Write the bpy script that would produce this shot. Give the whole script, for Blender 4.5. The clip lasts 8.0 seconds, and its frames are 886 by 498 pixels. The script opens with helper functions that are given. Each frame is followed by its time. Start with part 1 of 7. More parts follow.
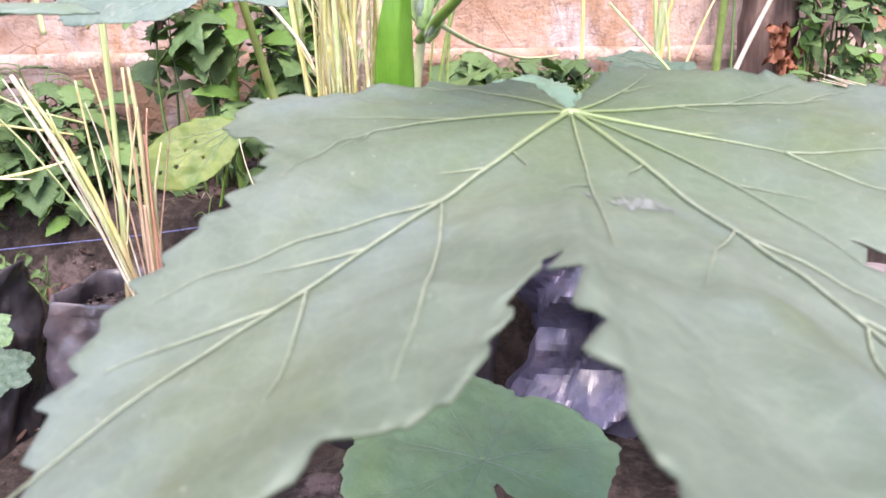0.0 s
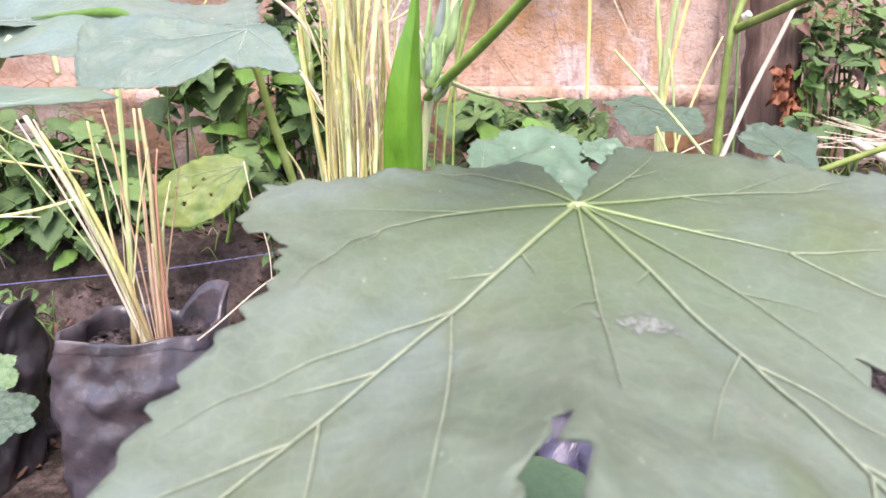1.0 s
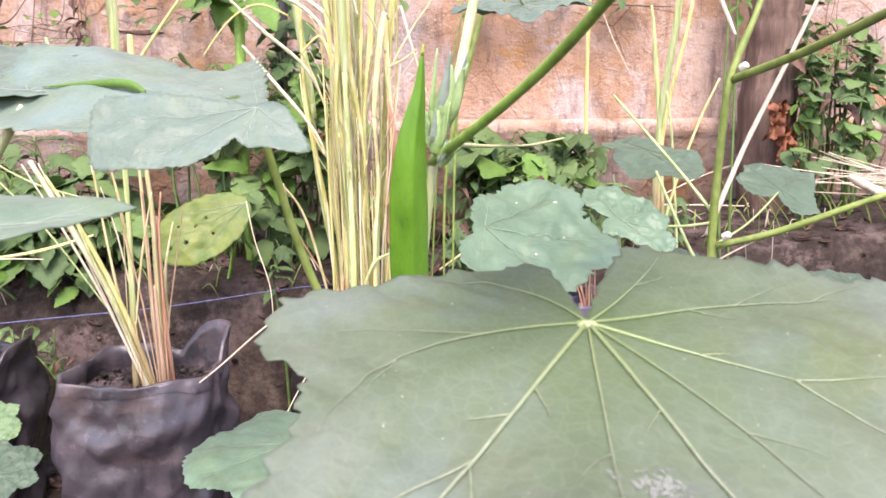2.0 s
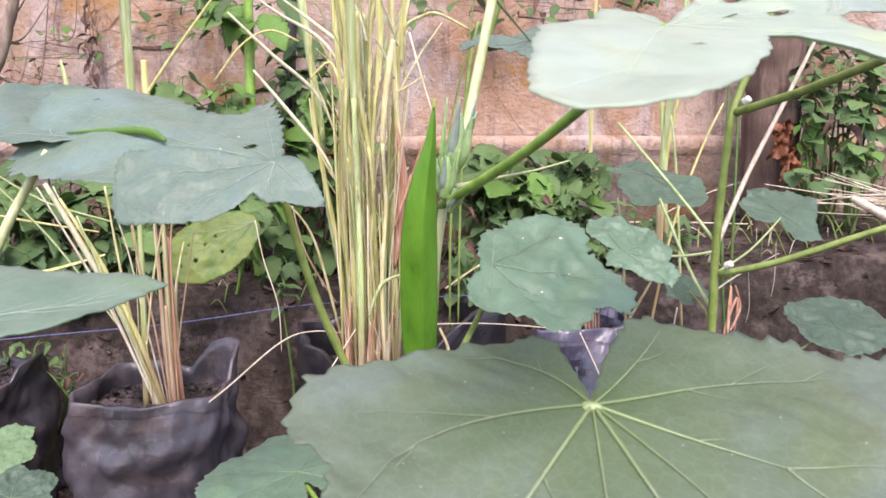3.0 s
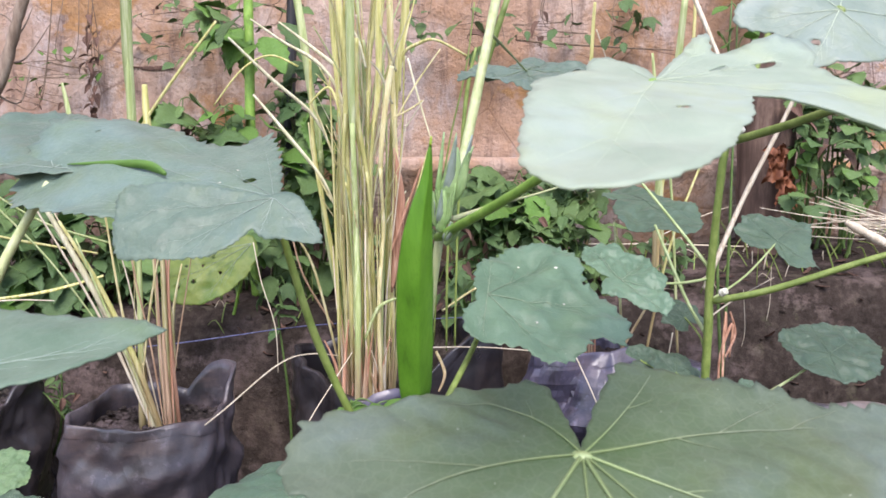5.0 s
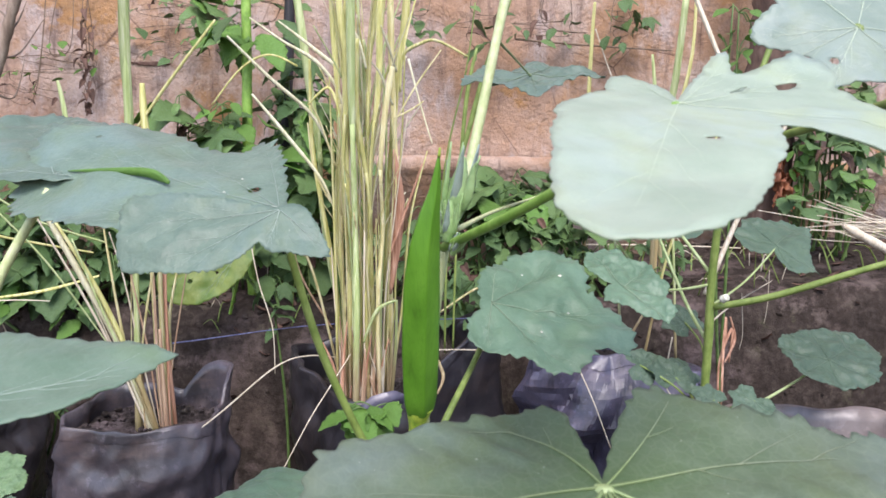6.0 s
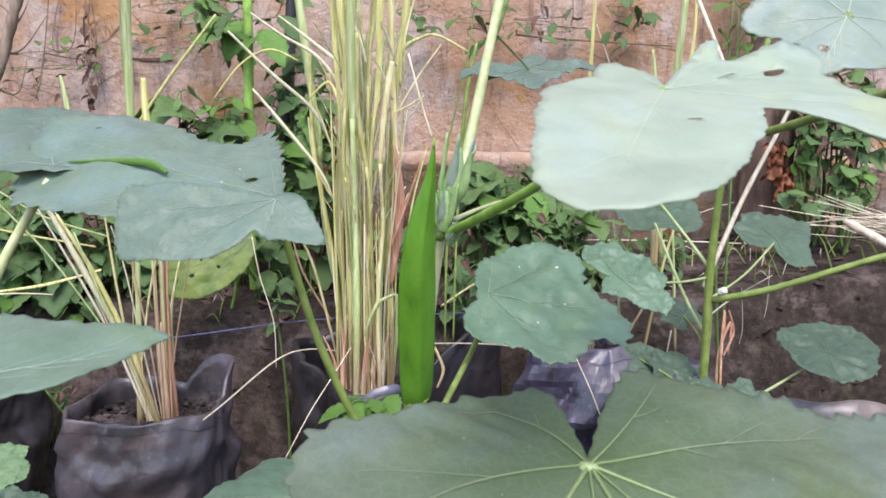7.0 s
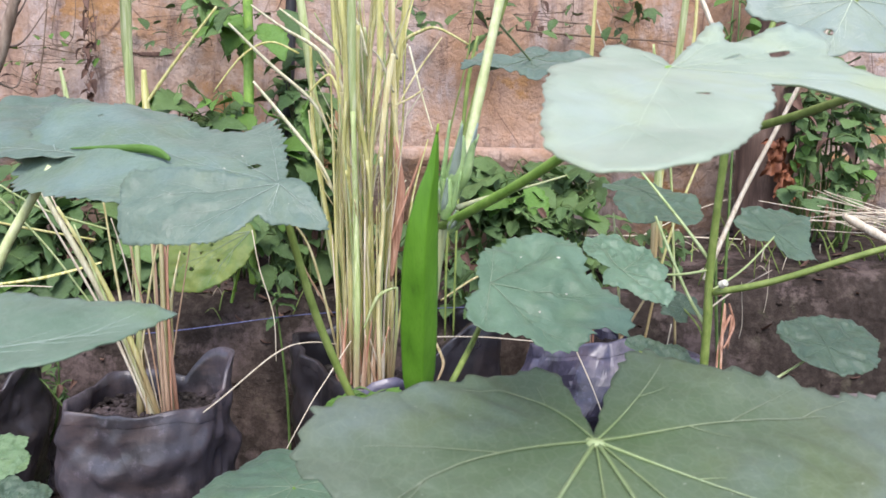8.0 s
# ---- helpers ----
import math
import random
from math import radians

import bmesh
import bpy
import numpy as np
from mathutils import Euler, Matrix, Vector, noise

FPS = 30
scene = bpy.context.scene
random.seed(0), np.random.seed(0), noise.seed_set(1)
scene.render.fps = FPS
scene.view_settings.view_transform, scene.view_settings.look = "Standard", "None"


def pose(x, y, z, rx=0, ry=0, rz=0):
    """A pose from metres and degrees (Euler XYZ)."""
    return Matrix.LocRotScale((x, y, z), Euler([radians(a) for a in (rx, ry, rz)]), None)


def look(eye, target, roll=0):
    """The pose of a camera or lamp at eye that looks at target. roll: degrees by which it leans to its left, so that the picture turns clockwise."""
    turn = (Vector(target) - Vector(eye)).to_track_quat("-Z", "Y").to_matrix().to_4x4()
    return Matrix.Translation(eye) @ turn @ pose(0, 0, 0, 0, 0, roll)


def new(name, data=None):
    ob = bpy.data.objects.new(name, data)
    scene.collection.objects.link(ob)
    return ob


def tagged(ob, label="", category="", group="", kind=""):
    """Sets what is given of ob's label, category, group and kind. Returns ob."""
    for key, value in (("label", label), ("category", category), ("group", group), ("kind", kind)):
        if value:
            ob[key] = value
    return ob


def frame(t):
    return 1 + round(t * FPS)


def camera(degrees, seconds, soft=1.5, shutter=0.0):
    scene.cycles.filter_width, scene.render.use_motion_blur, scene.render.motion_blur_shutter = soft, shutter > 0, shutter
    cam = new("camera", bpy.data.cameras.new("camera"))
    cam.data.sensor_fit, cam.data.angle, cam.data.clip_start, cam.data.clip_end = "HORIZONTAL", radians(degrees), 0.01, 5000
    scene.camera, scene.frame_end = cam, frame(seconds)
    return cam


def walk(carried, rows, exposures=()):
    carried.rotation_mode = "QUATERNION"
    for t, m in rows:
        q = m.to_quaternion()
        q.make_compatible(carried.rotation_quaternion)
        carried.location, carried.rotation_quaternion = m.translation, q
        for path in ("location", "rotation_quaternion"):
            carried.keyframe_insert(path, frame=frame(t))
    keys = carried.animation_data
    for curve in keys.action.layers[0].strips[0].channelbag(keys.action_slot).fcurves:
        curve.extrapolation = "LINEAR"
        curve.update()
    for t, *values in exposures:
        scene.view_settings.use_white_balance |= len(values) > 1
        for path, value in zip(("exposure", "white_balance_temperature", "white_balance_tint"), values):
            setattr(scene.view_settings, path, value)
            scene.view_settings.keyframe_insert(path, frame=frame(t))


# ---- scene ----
cam = camera(66.0, 8.0, soft=1.6)
cam.data.dof.use_dof = True
cam.data.dof.focus_distance = 1.15
cam.data.dof.aperture_fstop = cam.data.lens / 0.85

# seconds, x, y, z, yaw, pitch, roll
PATH = [
    (0.0, 0.0103, 0.0124, 0.5315, -0.56, -11.83, -0.75),
    (0.5, 0.0121, 0.0138, 0.5400, -0.26, -10.60, -0.26),
    (1.0, 0.0092, 0.0131, 0.5514, -0.21, -9.52, -0.28),
    (1.5, 0.0057, 0.0134, 0.5695, -0.43, -8.82, -0.29),
    (2.0, 0.0046, 0.0130, 0.5841, -0.37, -7.93, -0.40),
    (2.2, 0.0046, 0.0122, 0.5915, -0.35, -7.93, -0.40),
    (3.3, -0.0000, 0.0001, 0.6190, 0.00, -7.26, -0.01),
    (3.5, -0.0000, 0.0001, 0.6200, 0.00, -7.00, -0.01),
    (4.0, 0.0004, -0.0014, 0.6164, -0.16, -7.02, 0.21),
    (4.5, 0.0045, -0.0036, 0.6245, -0.09, -6.51, 0.17),
    (4.7, 0.0045, -0.0036, 0.6250, -0.09, -6.37, 0.17),
    (5.8, -0.0076, 0.0044, 0.6401, -0.82, -6.72, 0.73),
    (6.0, -0.0076, 0.0044, 0.6396, -0.82, -6.87, 0.73),
    (6.5, -0.0028, 0.0047, 0.6388, -0.57, -7.15, 0.74),
    (7.0, -0.0018, -0.0003, 0.6343, -0.51, -7.05, 0.71),
    (7.5, -0.0047, 0.0003, 0.6308, -0.67, -7.06, 0.85),
    (8.0, -0.0048, -0.0011, 0.6263, -0.65, -7.17, 0.85),
]


def carried_pose(x, y, z, yaw, pitch, roll):
    """Heading, pitch and lean of the carried camera."""
    fwd = Vector((-math.sin(radians(yaw)) * math.cos(radians(pitch)), math.cos(radians(yaw)) * math.cos(radians(pitch)), math.sin(radians(pitch))))
    eye = Vector((x, y, z))
    return look(eye, eye + fwd, roll)


walk(cam, [(row[0], carried_pose(*row[1:])) for row in PATH],
     exposures=[(0.0, 1.79, 6550, 28), (0.5, 1.74, 6650, 27), (1.0, 1.70, 6750, 26), (2.0, 1.70, 6950, 27), (3.2, 1.21, 6600, 23), (4.5, 1.12, 6500, 20), (6.0, 1.04, 6380, 17), (8.0, 1.02, 6350, 16)])

# ---- sky and sun ----
world = bpy.data.worlds.new("sky")
scene.world = world
world.use_nodes = True
wn = world.node_tree
sky = wn.nodes.new("ShaderNodeTexSky")
sky.sky_type = "NISHITA"
sky.sun_disc = False
sky.sun_elevation = radians(52)
sky.sun_rotation = radians(200)
sky.air_density = 1.0
sky.dust_density = 1.5
wn.links.new(sky.outputs["Color"], wn.nodes["Background"].inputs["Color"])
wn.nodes["Background"].inputs["Strength"].default_value = 0.15
sun = new("sun", bpy.data.lights.new("sun", "SUN"))
sun.data.energy = 1.9
sun.data.angle = radians(25)
sun.data.color = (1.0, 0.97, 0.92)
sun.matrix_world = look((0.6, -1.6, 3.2), (0.0, 0.6, 0.3))


# ---- materials ----
class Mat:
    """A small builder of node materials."""

    def __init__(self, name, rough=0.6, metal=0.0, spec=0.5):
        self.m = bpy.data.materials.new(name)
        self.m.use_nodes = True
        self.t = self.m.node_tree
        self.b = self.t.nodes["Principled BSDF"]
        self.b.inputs["Roughness"].default_value = rough
        self.b.inputs["Metallic"].default_value = metal
        self.b.inputs["Specular IOR Level"].default_value = spec
        self.co = self.t.nodes.new("ShaderNodeTexCoord").outputs["Object"]

    def node(self, kind):
        return self.t.nodes.new(kind)

    def to(self, a, b):
        self.t.links.new(a, b)

    def noise(self, scale, detail=4.0, rough=0.55, stretch=None):
        n = self.node("ShaderNodeTexNoise")
        n.inputs["Scale"].default_value, n.inputs["Detail"].default_value, n.inputs["Roughness"].default_value = scale, detail, rough
        src = self.co
        if stretch:
            mp = self.node("ShaderNodeMapping")
            mp.inputs["Scale"].default_value = stretch
            self.to(self.co, mp.inputs["Vector"])
            src = mp.outputs["Vector"]
        self.to(src, n.inputs["Vector"])
        return n.outputs["Fac"]

    def cells(self, scale, feature="DISTANCE_TO_EDGE", stretch=None):
        n = self.node("ShaderNodeTexVoronoi")
        n.feature = feature
        n.inputs["Scale"].default_value = scale
        src = self.co
        if stretch:
            mp = self.node("ShaderNodeMapping")
            mp.inputs["Scale"].default_value = stretch
            self.to(self.co, mp.inputs["Vector"])
            src = mp.outputs["Vector"]
        self.to(src, n.inputs["Vector"])
        return n.outputs["Distance"]

    def ramp(self, fac, stops):
        n = self.node("ShaderNodeValToRGB")
        e = n.color_ramp.elements
        while len(e) < len(stops):
            e.new(0.5)
        for el, (p, c) in zip(e, stops):
            el.position, el.color = p, (*c, 1) if len(c) == 3 else c
        self.to(fac, n.inputs["Fac"])
        return n.outputs["Color"]

    def grey(self, fac, lo, hi, a=0.0, b=1.0):
        return self.ramp(fac, [(lo, (a, a, a)), (hi, (b, b, b))])

    def mix(self, fac, a, b, kind="MIX"):
        n = self.node("ShaderNodeMix")
        n.data_type, n.blend_type = "RGBA", kind
        for sock, val in (("Factor", fac), ("A", a), ("B", b)):
            s = [i for i in n.inputs if i.name == sock and i.type == ("VALUE" if sock == "Factor" else "RGBA")][0]
            if isinstance(val, (int, float)):
                s.default_value = val
            elif isinstance(val, tuple):
                s.default_value = (*val, 1)
            else:
                self.to(val, s)
        return [o for o in n.outputs if o.type == "RGBA"][0]

    def rand(self):
        return self.node("ShaderNodeObjectInfo").outputs["Random"]

    def tint(self, color, amount=0.25):
        """Shifts value piece by piece."""
        hsv = self.node("ShaderNodeHueSaturation")
        mr = self.node("ShaderNodeMapRange")
        mr.inputs["To Min"].default_value, mr.inputs["To Max"].default_value = 1 - amount, 1 + amount
        self.to(self.rand(), mr.inputs["Value"])
        self.to(mr.outputs["Result"], hsv.inputs["Value"])
        self.to(color, hsv.inputs["Color"])
        return hsv.outputs["Color"]

    def color(self, c):
        if isinstance(c, tuple):
            self.b.inputs["Base Color"].default_value = (*c, 1)
        else:
            self.to(c, self.b.inputs["Base Color"])
        self.last = c
        return self

    def rough(self, c):
        self.to(c, self.b.inputs["Roughness"])
        return self

    def bump(self, *layers):
        prev = None
        for height, strength, dist in layers:
            n = self.node("ShaderNodeBump")
            n.inputs["Strength"].default_value, n.inputs["Distance"].default_value = strength, dist
            self.to(height, n.inputs["Height"])
            if prev:
                self.to(prev, n.inputs["Normal"])
            prev = n.outputs["Normal"]
        self.to(prev, self.b.inputs["Normal"])
        return self

    def thin(self, amount, c):
        """Light passes through, as in a leaf."""
        tr = self.node("ShaderNodeBsdfTranslucent")
        if isinstance(c, tuple):
            tr.inputs["Color"].default_value = (*c, 1)
        else:
            self.to(c, tr.inputs["Color"])
        mx = self.node("ShaderNodeMixShader")
        mx.inputs["Fac"].default_value = amount
        out = self.t.nodes["Material Output"]
        self.to(self.b.outputs["BSDF"], mx.inputs[1])
        self.to(tr.outputs["BSDF"], mx.inputs[2])
        self.to(mx.outputs["Shader"], out.inputs["Surface"])
        return self


def leaf_material(name, dark, light, vein, trans, rough=0.48, patches=0.0, patch=(0.3, 0.33, 0.06), fine=0.45, sheen=0.12, heart=None, mottle=0.5):
    m = Mat(name, rough, spec=0.5)
    base = m.mix(m.grey(m.noise(38, 5), 0.32, 0.68), dark, light)
    base = m.mix(m.grey(m.noise(9, 3), 0.42, 0.7, 0, 0.6), base, light)
    base = m.mix(m.grey(m.noise(130, 3), 0.45, 0.75, 0, 0.35), base, dark)
    blue = (light[0] * 1.05, light[1] * 1.08, light[2] * 1.35)
    warm = (dark[0] * 1.25, dark[1] * 1.15, dark[2] * 0.75)
    base = m.mix(m.grey(m.noise(13, 4, 0.6), 0.50, 0.66, 0, mottle), base, blue)
    base = m.mix(m.grey(m.noise(17, 4, 0.6, (1.1, 0.9, 1.3)), 0.52, 0.68, 0, mottle), base, warm)
    if heart:
        # the tissue round the stalk is greener
        ln = m.node("ShaderNodeVectorMath")
        ln.operation = "LENGTH"
        m.to(m.co, ln.inputs[0])
        ad = m.node("ShaderNodeMath")
        ad.operation = "MULTIPLY_ADD"
        m.to(m.noise(30, 4), ad.inputs[0])
        ad.inputs[1].default_value = 0.10
        m.to(ln.outputs["Value"], ad.inputs[2])
        base = m.mix(m.grey(ad.outputs["Value"], 0.055, 0.15, 0.8, 0.0), base, heart)
    net = m.grey(m.cells(190), 0.0, 0.10, 1, 0)
    net2 = m.grey(m.cells(520), 0.0, 0.10, 1, 0)
    base = m.mix(m.mix(0.35 * fine, (0, 0, 0), net), base, vein)
    base = m.mix(m.mix(0.14 * fine, (0, 0, 0), net2), base, vein)
    if patches:
        base = m.mix(m.grey(m.noise(22, 4, 0.6), 0.62 - patches * 0.2, 0.70), base, patch)
    base = m.mix(m.grey(m.noise(420, 2), 0.74, 0.78, 0, 0.5), base, (0.6, 0.62, 0.5))
    base = m.tint(base, 0.14)
    m.color(base)
    m.rough(m.grey(m.noise(60, 4), 0.3, 0.7, rough - 0.07, rough + 0.12))
    m.bump((m.cells(150), 0.55 * fine, 0.002), (m.noise(900, 2), 0.3, 0.0008), (m.noise(55, 4), 0.32, 0.004), (m.noise(16, 3), 0.18, 0.010))
    m.b.inputs["Sheen Weight"].default_value = sheen
    m.b.inputs["Sheen Roughness"].default_value = 0.5
    m.thin(trans, m.mix(0.35, base, (0.30, 0.42, 0.10)))
    return m.m


OKRA = leaf_material("okra_leaf", (0.104, 0.196, 0.116), (0.182, 0.298, 0.186), (0.26, 0.36, 0.24), 0.20, 0.44, mottle=0.3)
OKRA_DUSTY = leaf_material("okra_leaf_dusty", (0.108, 0.164, 0.121), (0.166, 0.234, 0.176), (0.26, 0.34, 0.26), 0.20, 0.42)
OKRA_BROAD = leaf_material("okra_leaf_broad", (0.083, 0.116, 0.071), (0.144, 0.180, 0.130), (0.23, 0.275, 0.185), 0.20, 0.54, heart=(0.078, 0.130, 0.046), mottle=0.7, sheen=0.03, fine=0.42)
# near-white base: the glare on the leaf above the pod is painted into its colour
OKRA_SUNLIT = leaf_material("okra_leaf_sunlit", (0.34, 0.42, 0.310), (0.45, 0.525, 0.405), (0.49, 0.57, 0.44), 0.30, 0.45, fine=0.25)
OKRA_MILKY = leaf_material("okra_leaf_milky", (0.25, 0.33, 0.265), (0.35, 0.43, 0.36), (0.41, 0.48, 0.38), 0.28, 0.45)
OKRA_SOFT = leaf_material("okra_leaf_soft", (0.155, 0.245, 0.160), (0.235, 0.335, 0.240), (0.29, 0.38, 0.28), 0.28, 0.45)
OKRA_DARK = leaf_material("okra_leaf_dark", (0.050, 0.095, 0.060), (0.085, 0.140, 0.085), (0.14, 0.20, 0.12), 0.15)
OKRA_FRESH = leaf_material("okra_leaf_fresh", (0.110, 0.20, 0.085), (0.18, 0.285, 0.135), (0.22, 0.32, 0.16), 0.22)
OKRA_BUD = leaf_material("okra_bud", (0.21, 0.36, 0.115), (0.33, 0.48, 0.20), (0.42, 0.53, 0.29), 0.15)
WEED = leaf_material("weed_leaf", (0.064, 0.130, 0.042), (0.118, 0.210, 0.072), (0.11, 0.18, 0.065), 0.22, 0.42, fine=0.6, sheen=0.0)
WEED_MID = leaf_material("weed_leaf_mid", (0.105, 0.200, 0.058), (0.185, 0.300, 0.100), (0.17, 0.27, 0.10), 0.24, 0.45, fine=0.6, sheen=0.0)
WEED_LIGHT = leaf_material("weed_leaf_light", (0.095, 0.225, 0.032), (0.175, 0.340, 0.065), (0.25, 0.40, 0.12), 0.30, 0.42, fine=0.6, sheen=0.0)
YELLOWING = leaf_material("yellowing_leaf", (0.10, 0.17, 0.028), (0.22, 0.28, 0.062), (0.32, 0.34, 0.11), 0.28, 0.5, 0.6, (0.065, 0.155, 0.025), sheen=0.0)


def stalk_material(name, a, b, c, rough=0.5, trans=0.0, streak=(260, 260, 9), sheath=None, relief=0.6, heart=None):
    m = Mat(name, rough)
    f = m.noise(1.0, 5, 0.6, streak)
    deep = (a[0] * 0.74, a[1] * 0.74, a[2] * 0.74)
    base = m.ramp(f, [(0.28, deep), (0.38, a), (0.52, b), (0.70, c)])
    base = m.mix(m.grey(m.noise(16, 3), 0.5, 0.72, 0, 0.6), base, a)
    base = m.mix(m.grey(m.noise(1.0, 3, 0.5, (900, 900, 30)), 0.52, 0.66, 0, 0.35), base, deep)
    if sheath:
        # old sheaths clasp the foot of each stalk
        sep = m.node("ShaderNodeSeparateXYZ")
        m.to(m.co, sep.inputs["Vector"])
        wob = m.node("ShaderNodeMath")
        wob.operation = "MULTIPLY_ADD"
        m.to(m.noise(1.0, 3, 0.6, (120, 120, 14)), wob.inputs[0])
        wob.inputs[1].default_value = -0.13
        m.to(sep.outputs["Z"], wob.inputs[2])
        base = m.mix(m.grey(wob.outputs["Value"], 0.0, 0.06, 0.7, 0.0), base, sheath)
    if heart:
        # ribs are yellow-green where they leave the stalk
        ln = m.node("ShaderNodeVectorMath")
        ln.operation = "LENGTH"
        m.to(m.co, ln.inputs[0])
        base = m.mix(m.grey(ln.outputs["Value"], 0.012, 0.070, 0.65, 0.0), base, heart)
    base = m.tint(base, 0.20)
    m.color(base)
    m.bump((f, relief, 0.0015))
    if trans:
        m.thin(trans, base)
    return m.m


STEM = stalk_material("green_stem", (0.18, 0.33, 0.047), (0.24, 0.42, 0.068), (0.32, 0.49, 0.105), 0.5, 0, (70, 70, 55))
WEED_STEM = stalk_material("weed_stem", (0.07, 0.13, 0.030), (0.10, 0.17, 0.042), (0.15, 0.22, 0.065), 0.55, 0, (70, 70, 55))
STEM_OLIVE = stalk_material("olive_stem", (0.165, 0.235, 0.050), (0.225, 0.305, 0.072), (0.30, 0.37, 0.11), 0.5, 0, (70, 70, 55))
STEM_SOFT = stalk_material("soft_green_stem", (0.28, 0.36, 0.14), (0.36, 0.44, 0.20), (0.45, 0.52, 0.28), 0.5, 0, (70, 70, 55))
STEM_PALE = stalk_material("pale_stem", (0.50, 0.57, 0.25), (0.62, 0.68, 0.36), (0.72, 0.76, 0.47), 0.5, 0, (90, 90, 60))
VEIN = stalk_material("leaf_vein", (0.21, 0.255, 0.16), (0.255, 0.30, 0.20), (0.30, 0.345, 0.24), 0.5, heart=(0.20, 0.28, 0.075))
VEIN_PALE = stalk_material("leaf_vein_pale", (0.56, 0.64, 0.46), (0.60, 0.68, 0.50), (0.64, 0.72, 0.54), 0.5)
VEIN_GREY = stalk_material("leaf_vein_grey", (0.33, 0.40, 0.33), (0.38, 0.45, 0.38), (0.43, 0.49, 0.42), 0.5)
VEIN_DARK = stalk_material("leaf_vein_dark", (0.105, 0.165, 0.105), (0.130, 0.190, 0.125), (0.155, 0.215, 0.150), 0.5)
VEIN_DULL = stalk_material("leaf_vein_dull", (0.19, 0.26, 0.17), (0.23, 0.30, 0.20), (0.28, 0.35, 0.24), 0.5)
POD = stalk_material("okra_pod_skin", (0.092, 0.250, 0.016), (0.110, 0.285, 0.020), (0.135, 0.325, 0.028), 0.42, 0.06, (70, 70, 22), relief=0.15)
POD_BASE = stalk_material("okra_calyx", (0.24, 0.38, 0.04), (0.36, 0.48, 0.05), (0.46, 0.54, 0.09), 0.45)
CANE_GREEN = stalk_material("lemongrass_green", (0.41, 0.51, 0.19), (0.56, 0.64, 0.31), (0.74, 0.78, 0.51), 0.5, 0.30, sheath=(0.34, 0.21, 0.125))
CANE_YELLOW = stalk_material("lemongrass_yellow", (0.54, 0.53, 0.17), (0.73, 0.70, 0.30), (0.87, 0.83, 0.52), 0.55, 0.25, sheath=(0.34, 0.21, 0.125))
CANE_DRY = stalk_material("lemongrass_dry", (0.52, 0.46, 0.20), (0.71, 0.65, 0.35), (0.84, 0.80, 0.56), 0.65, 0.20, sheath=(0.34, 0.21, 0.125))
CANE_BLEACHED = stalk_material("lemongrass_bleached", (0.60, 0.57, 0.36), (0.74, 0.71, 0.50), (0.84, 0.82, 0.66), 0.6, 0.20)
CANE_RED = stalk_material("lemongrass_red_sheath", (0.30, 0.18, 0.11), (0.43, 0.29, 0.19), (0.55, 0.41, 0.29), 0.65)
CANE_ROSE = stalk_material("lemongrass_rosy_sheath", (0.36, 0.17, 0.10), (0.54, 0.29, 0.19), (0.66, 0.42, 0.30), 0.65)
STRAW = stalk_material("dry_straw", (0.53, 0.44, 0.31), (0.68, 0.60, 0.46), (0.80, 0.74, 0.62), 0.65)
TWIG = stalk_material("brown_twig", (0.13, 0.085, 0.055), (0.21, 0.145, 0.10), (0.31, 0.235, 0.165), 0.8)
DRY_LEAF = stalk_material("dry_brown_leaf", (0.085, 0.043, 0.030), (0.150, 0.082, 0.058), (0.24, 0.145, 0.105), 0.75, 0.1, (90, 90, 60))
RED_LEAF = stalk_material("dry_orange_leaf", (0.165, 0.052, 0.022), (0.285, 0.098, 0.042), (0.42, 0.185, 0.090), 0.65, 0.1, (60, 60, 40))


def plaster():
    m = Mat("peeling_plaster", 0.88, spec=0.2)
    patches = m.noise(2.6, 7, 0.62)
    base = m.ramp(patches, [(0.30, (0.32, 0.195, 0.135)), (0.40, (0.47, 0.325, 0.245)), (0.50, (0.58, 0.440, 0.360)), (0.58, (0.50, 0.335, 0.245)), (0.70, (0.41, 0.235, 0.135))])
    base = m.mix(m.grey(m.noise(4.2, 8, 0.72), 0.50, 0.58, 0, 0.75), base, (0.43, 0.245, 0.130))
    base = m.mix(m.grey(m.noise(4.5, 7, 0.72, (1, 1, 0.45)), 0.51, 0.60, 0, 0.85), base, (0.54, 0.45, 0.42))
    base = m.mix(m.grey(m.noise(11, 7, 0.72, (1.6, 1, 0.30)), 0.53, 0.66, 0, 0.80), base, (0.15, 0.10, 0.085))
    base = m.mix(m.grey(m.noise(32, 6, 0.75), 0.56, 0.66, 0, 0.6), base, (0.22, 0.14, 0.10))
    base = m.mix(m.grey(m.noise(3.1, 6, 0.66, (1, 1, 1.3)), 0.585, 0.625, 0, 0.8), base, (0.45, 0.235, 0.085))
    cracks = m.grey(m.cells(5.5), 0.0, 0.012, 1, 0)
    broken = m.grey(m.noise(3.3, 4), 0.48, 0.6)
    base = m.mix(m.mix(1.0, cracks, broken, "MULTIPLY"), base, (0.13, 0.075, 0.055))
    base = m.mix(m.grey(m.noise(90, 4), 0.35, 0.7, 0, 0.30), base, (0.30, 0.19, 0.14))
    m.color(base)
    m.bump((m.noise(14, 8, 0.7), 0.9, 0.025), (m.noise(160, 4), 0.5, 0.004), (patches, 0.5, 0.03))
    return m.m


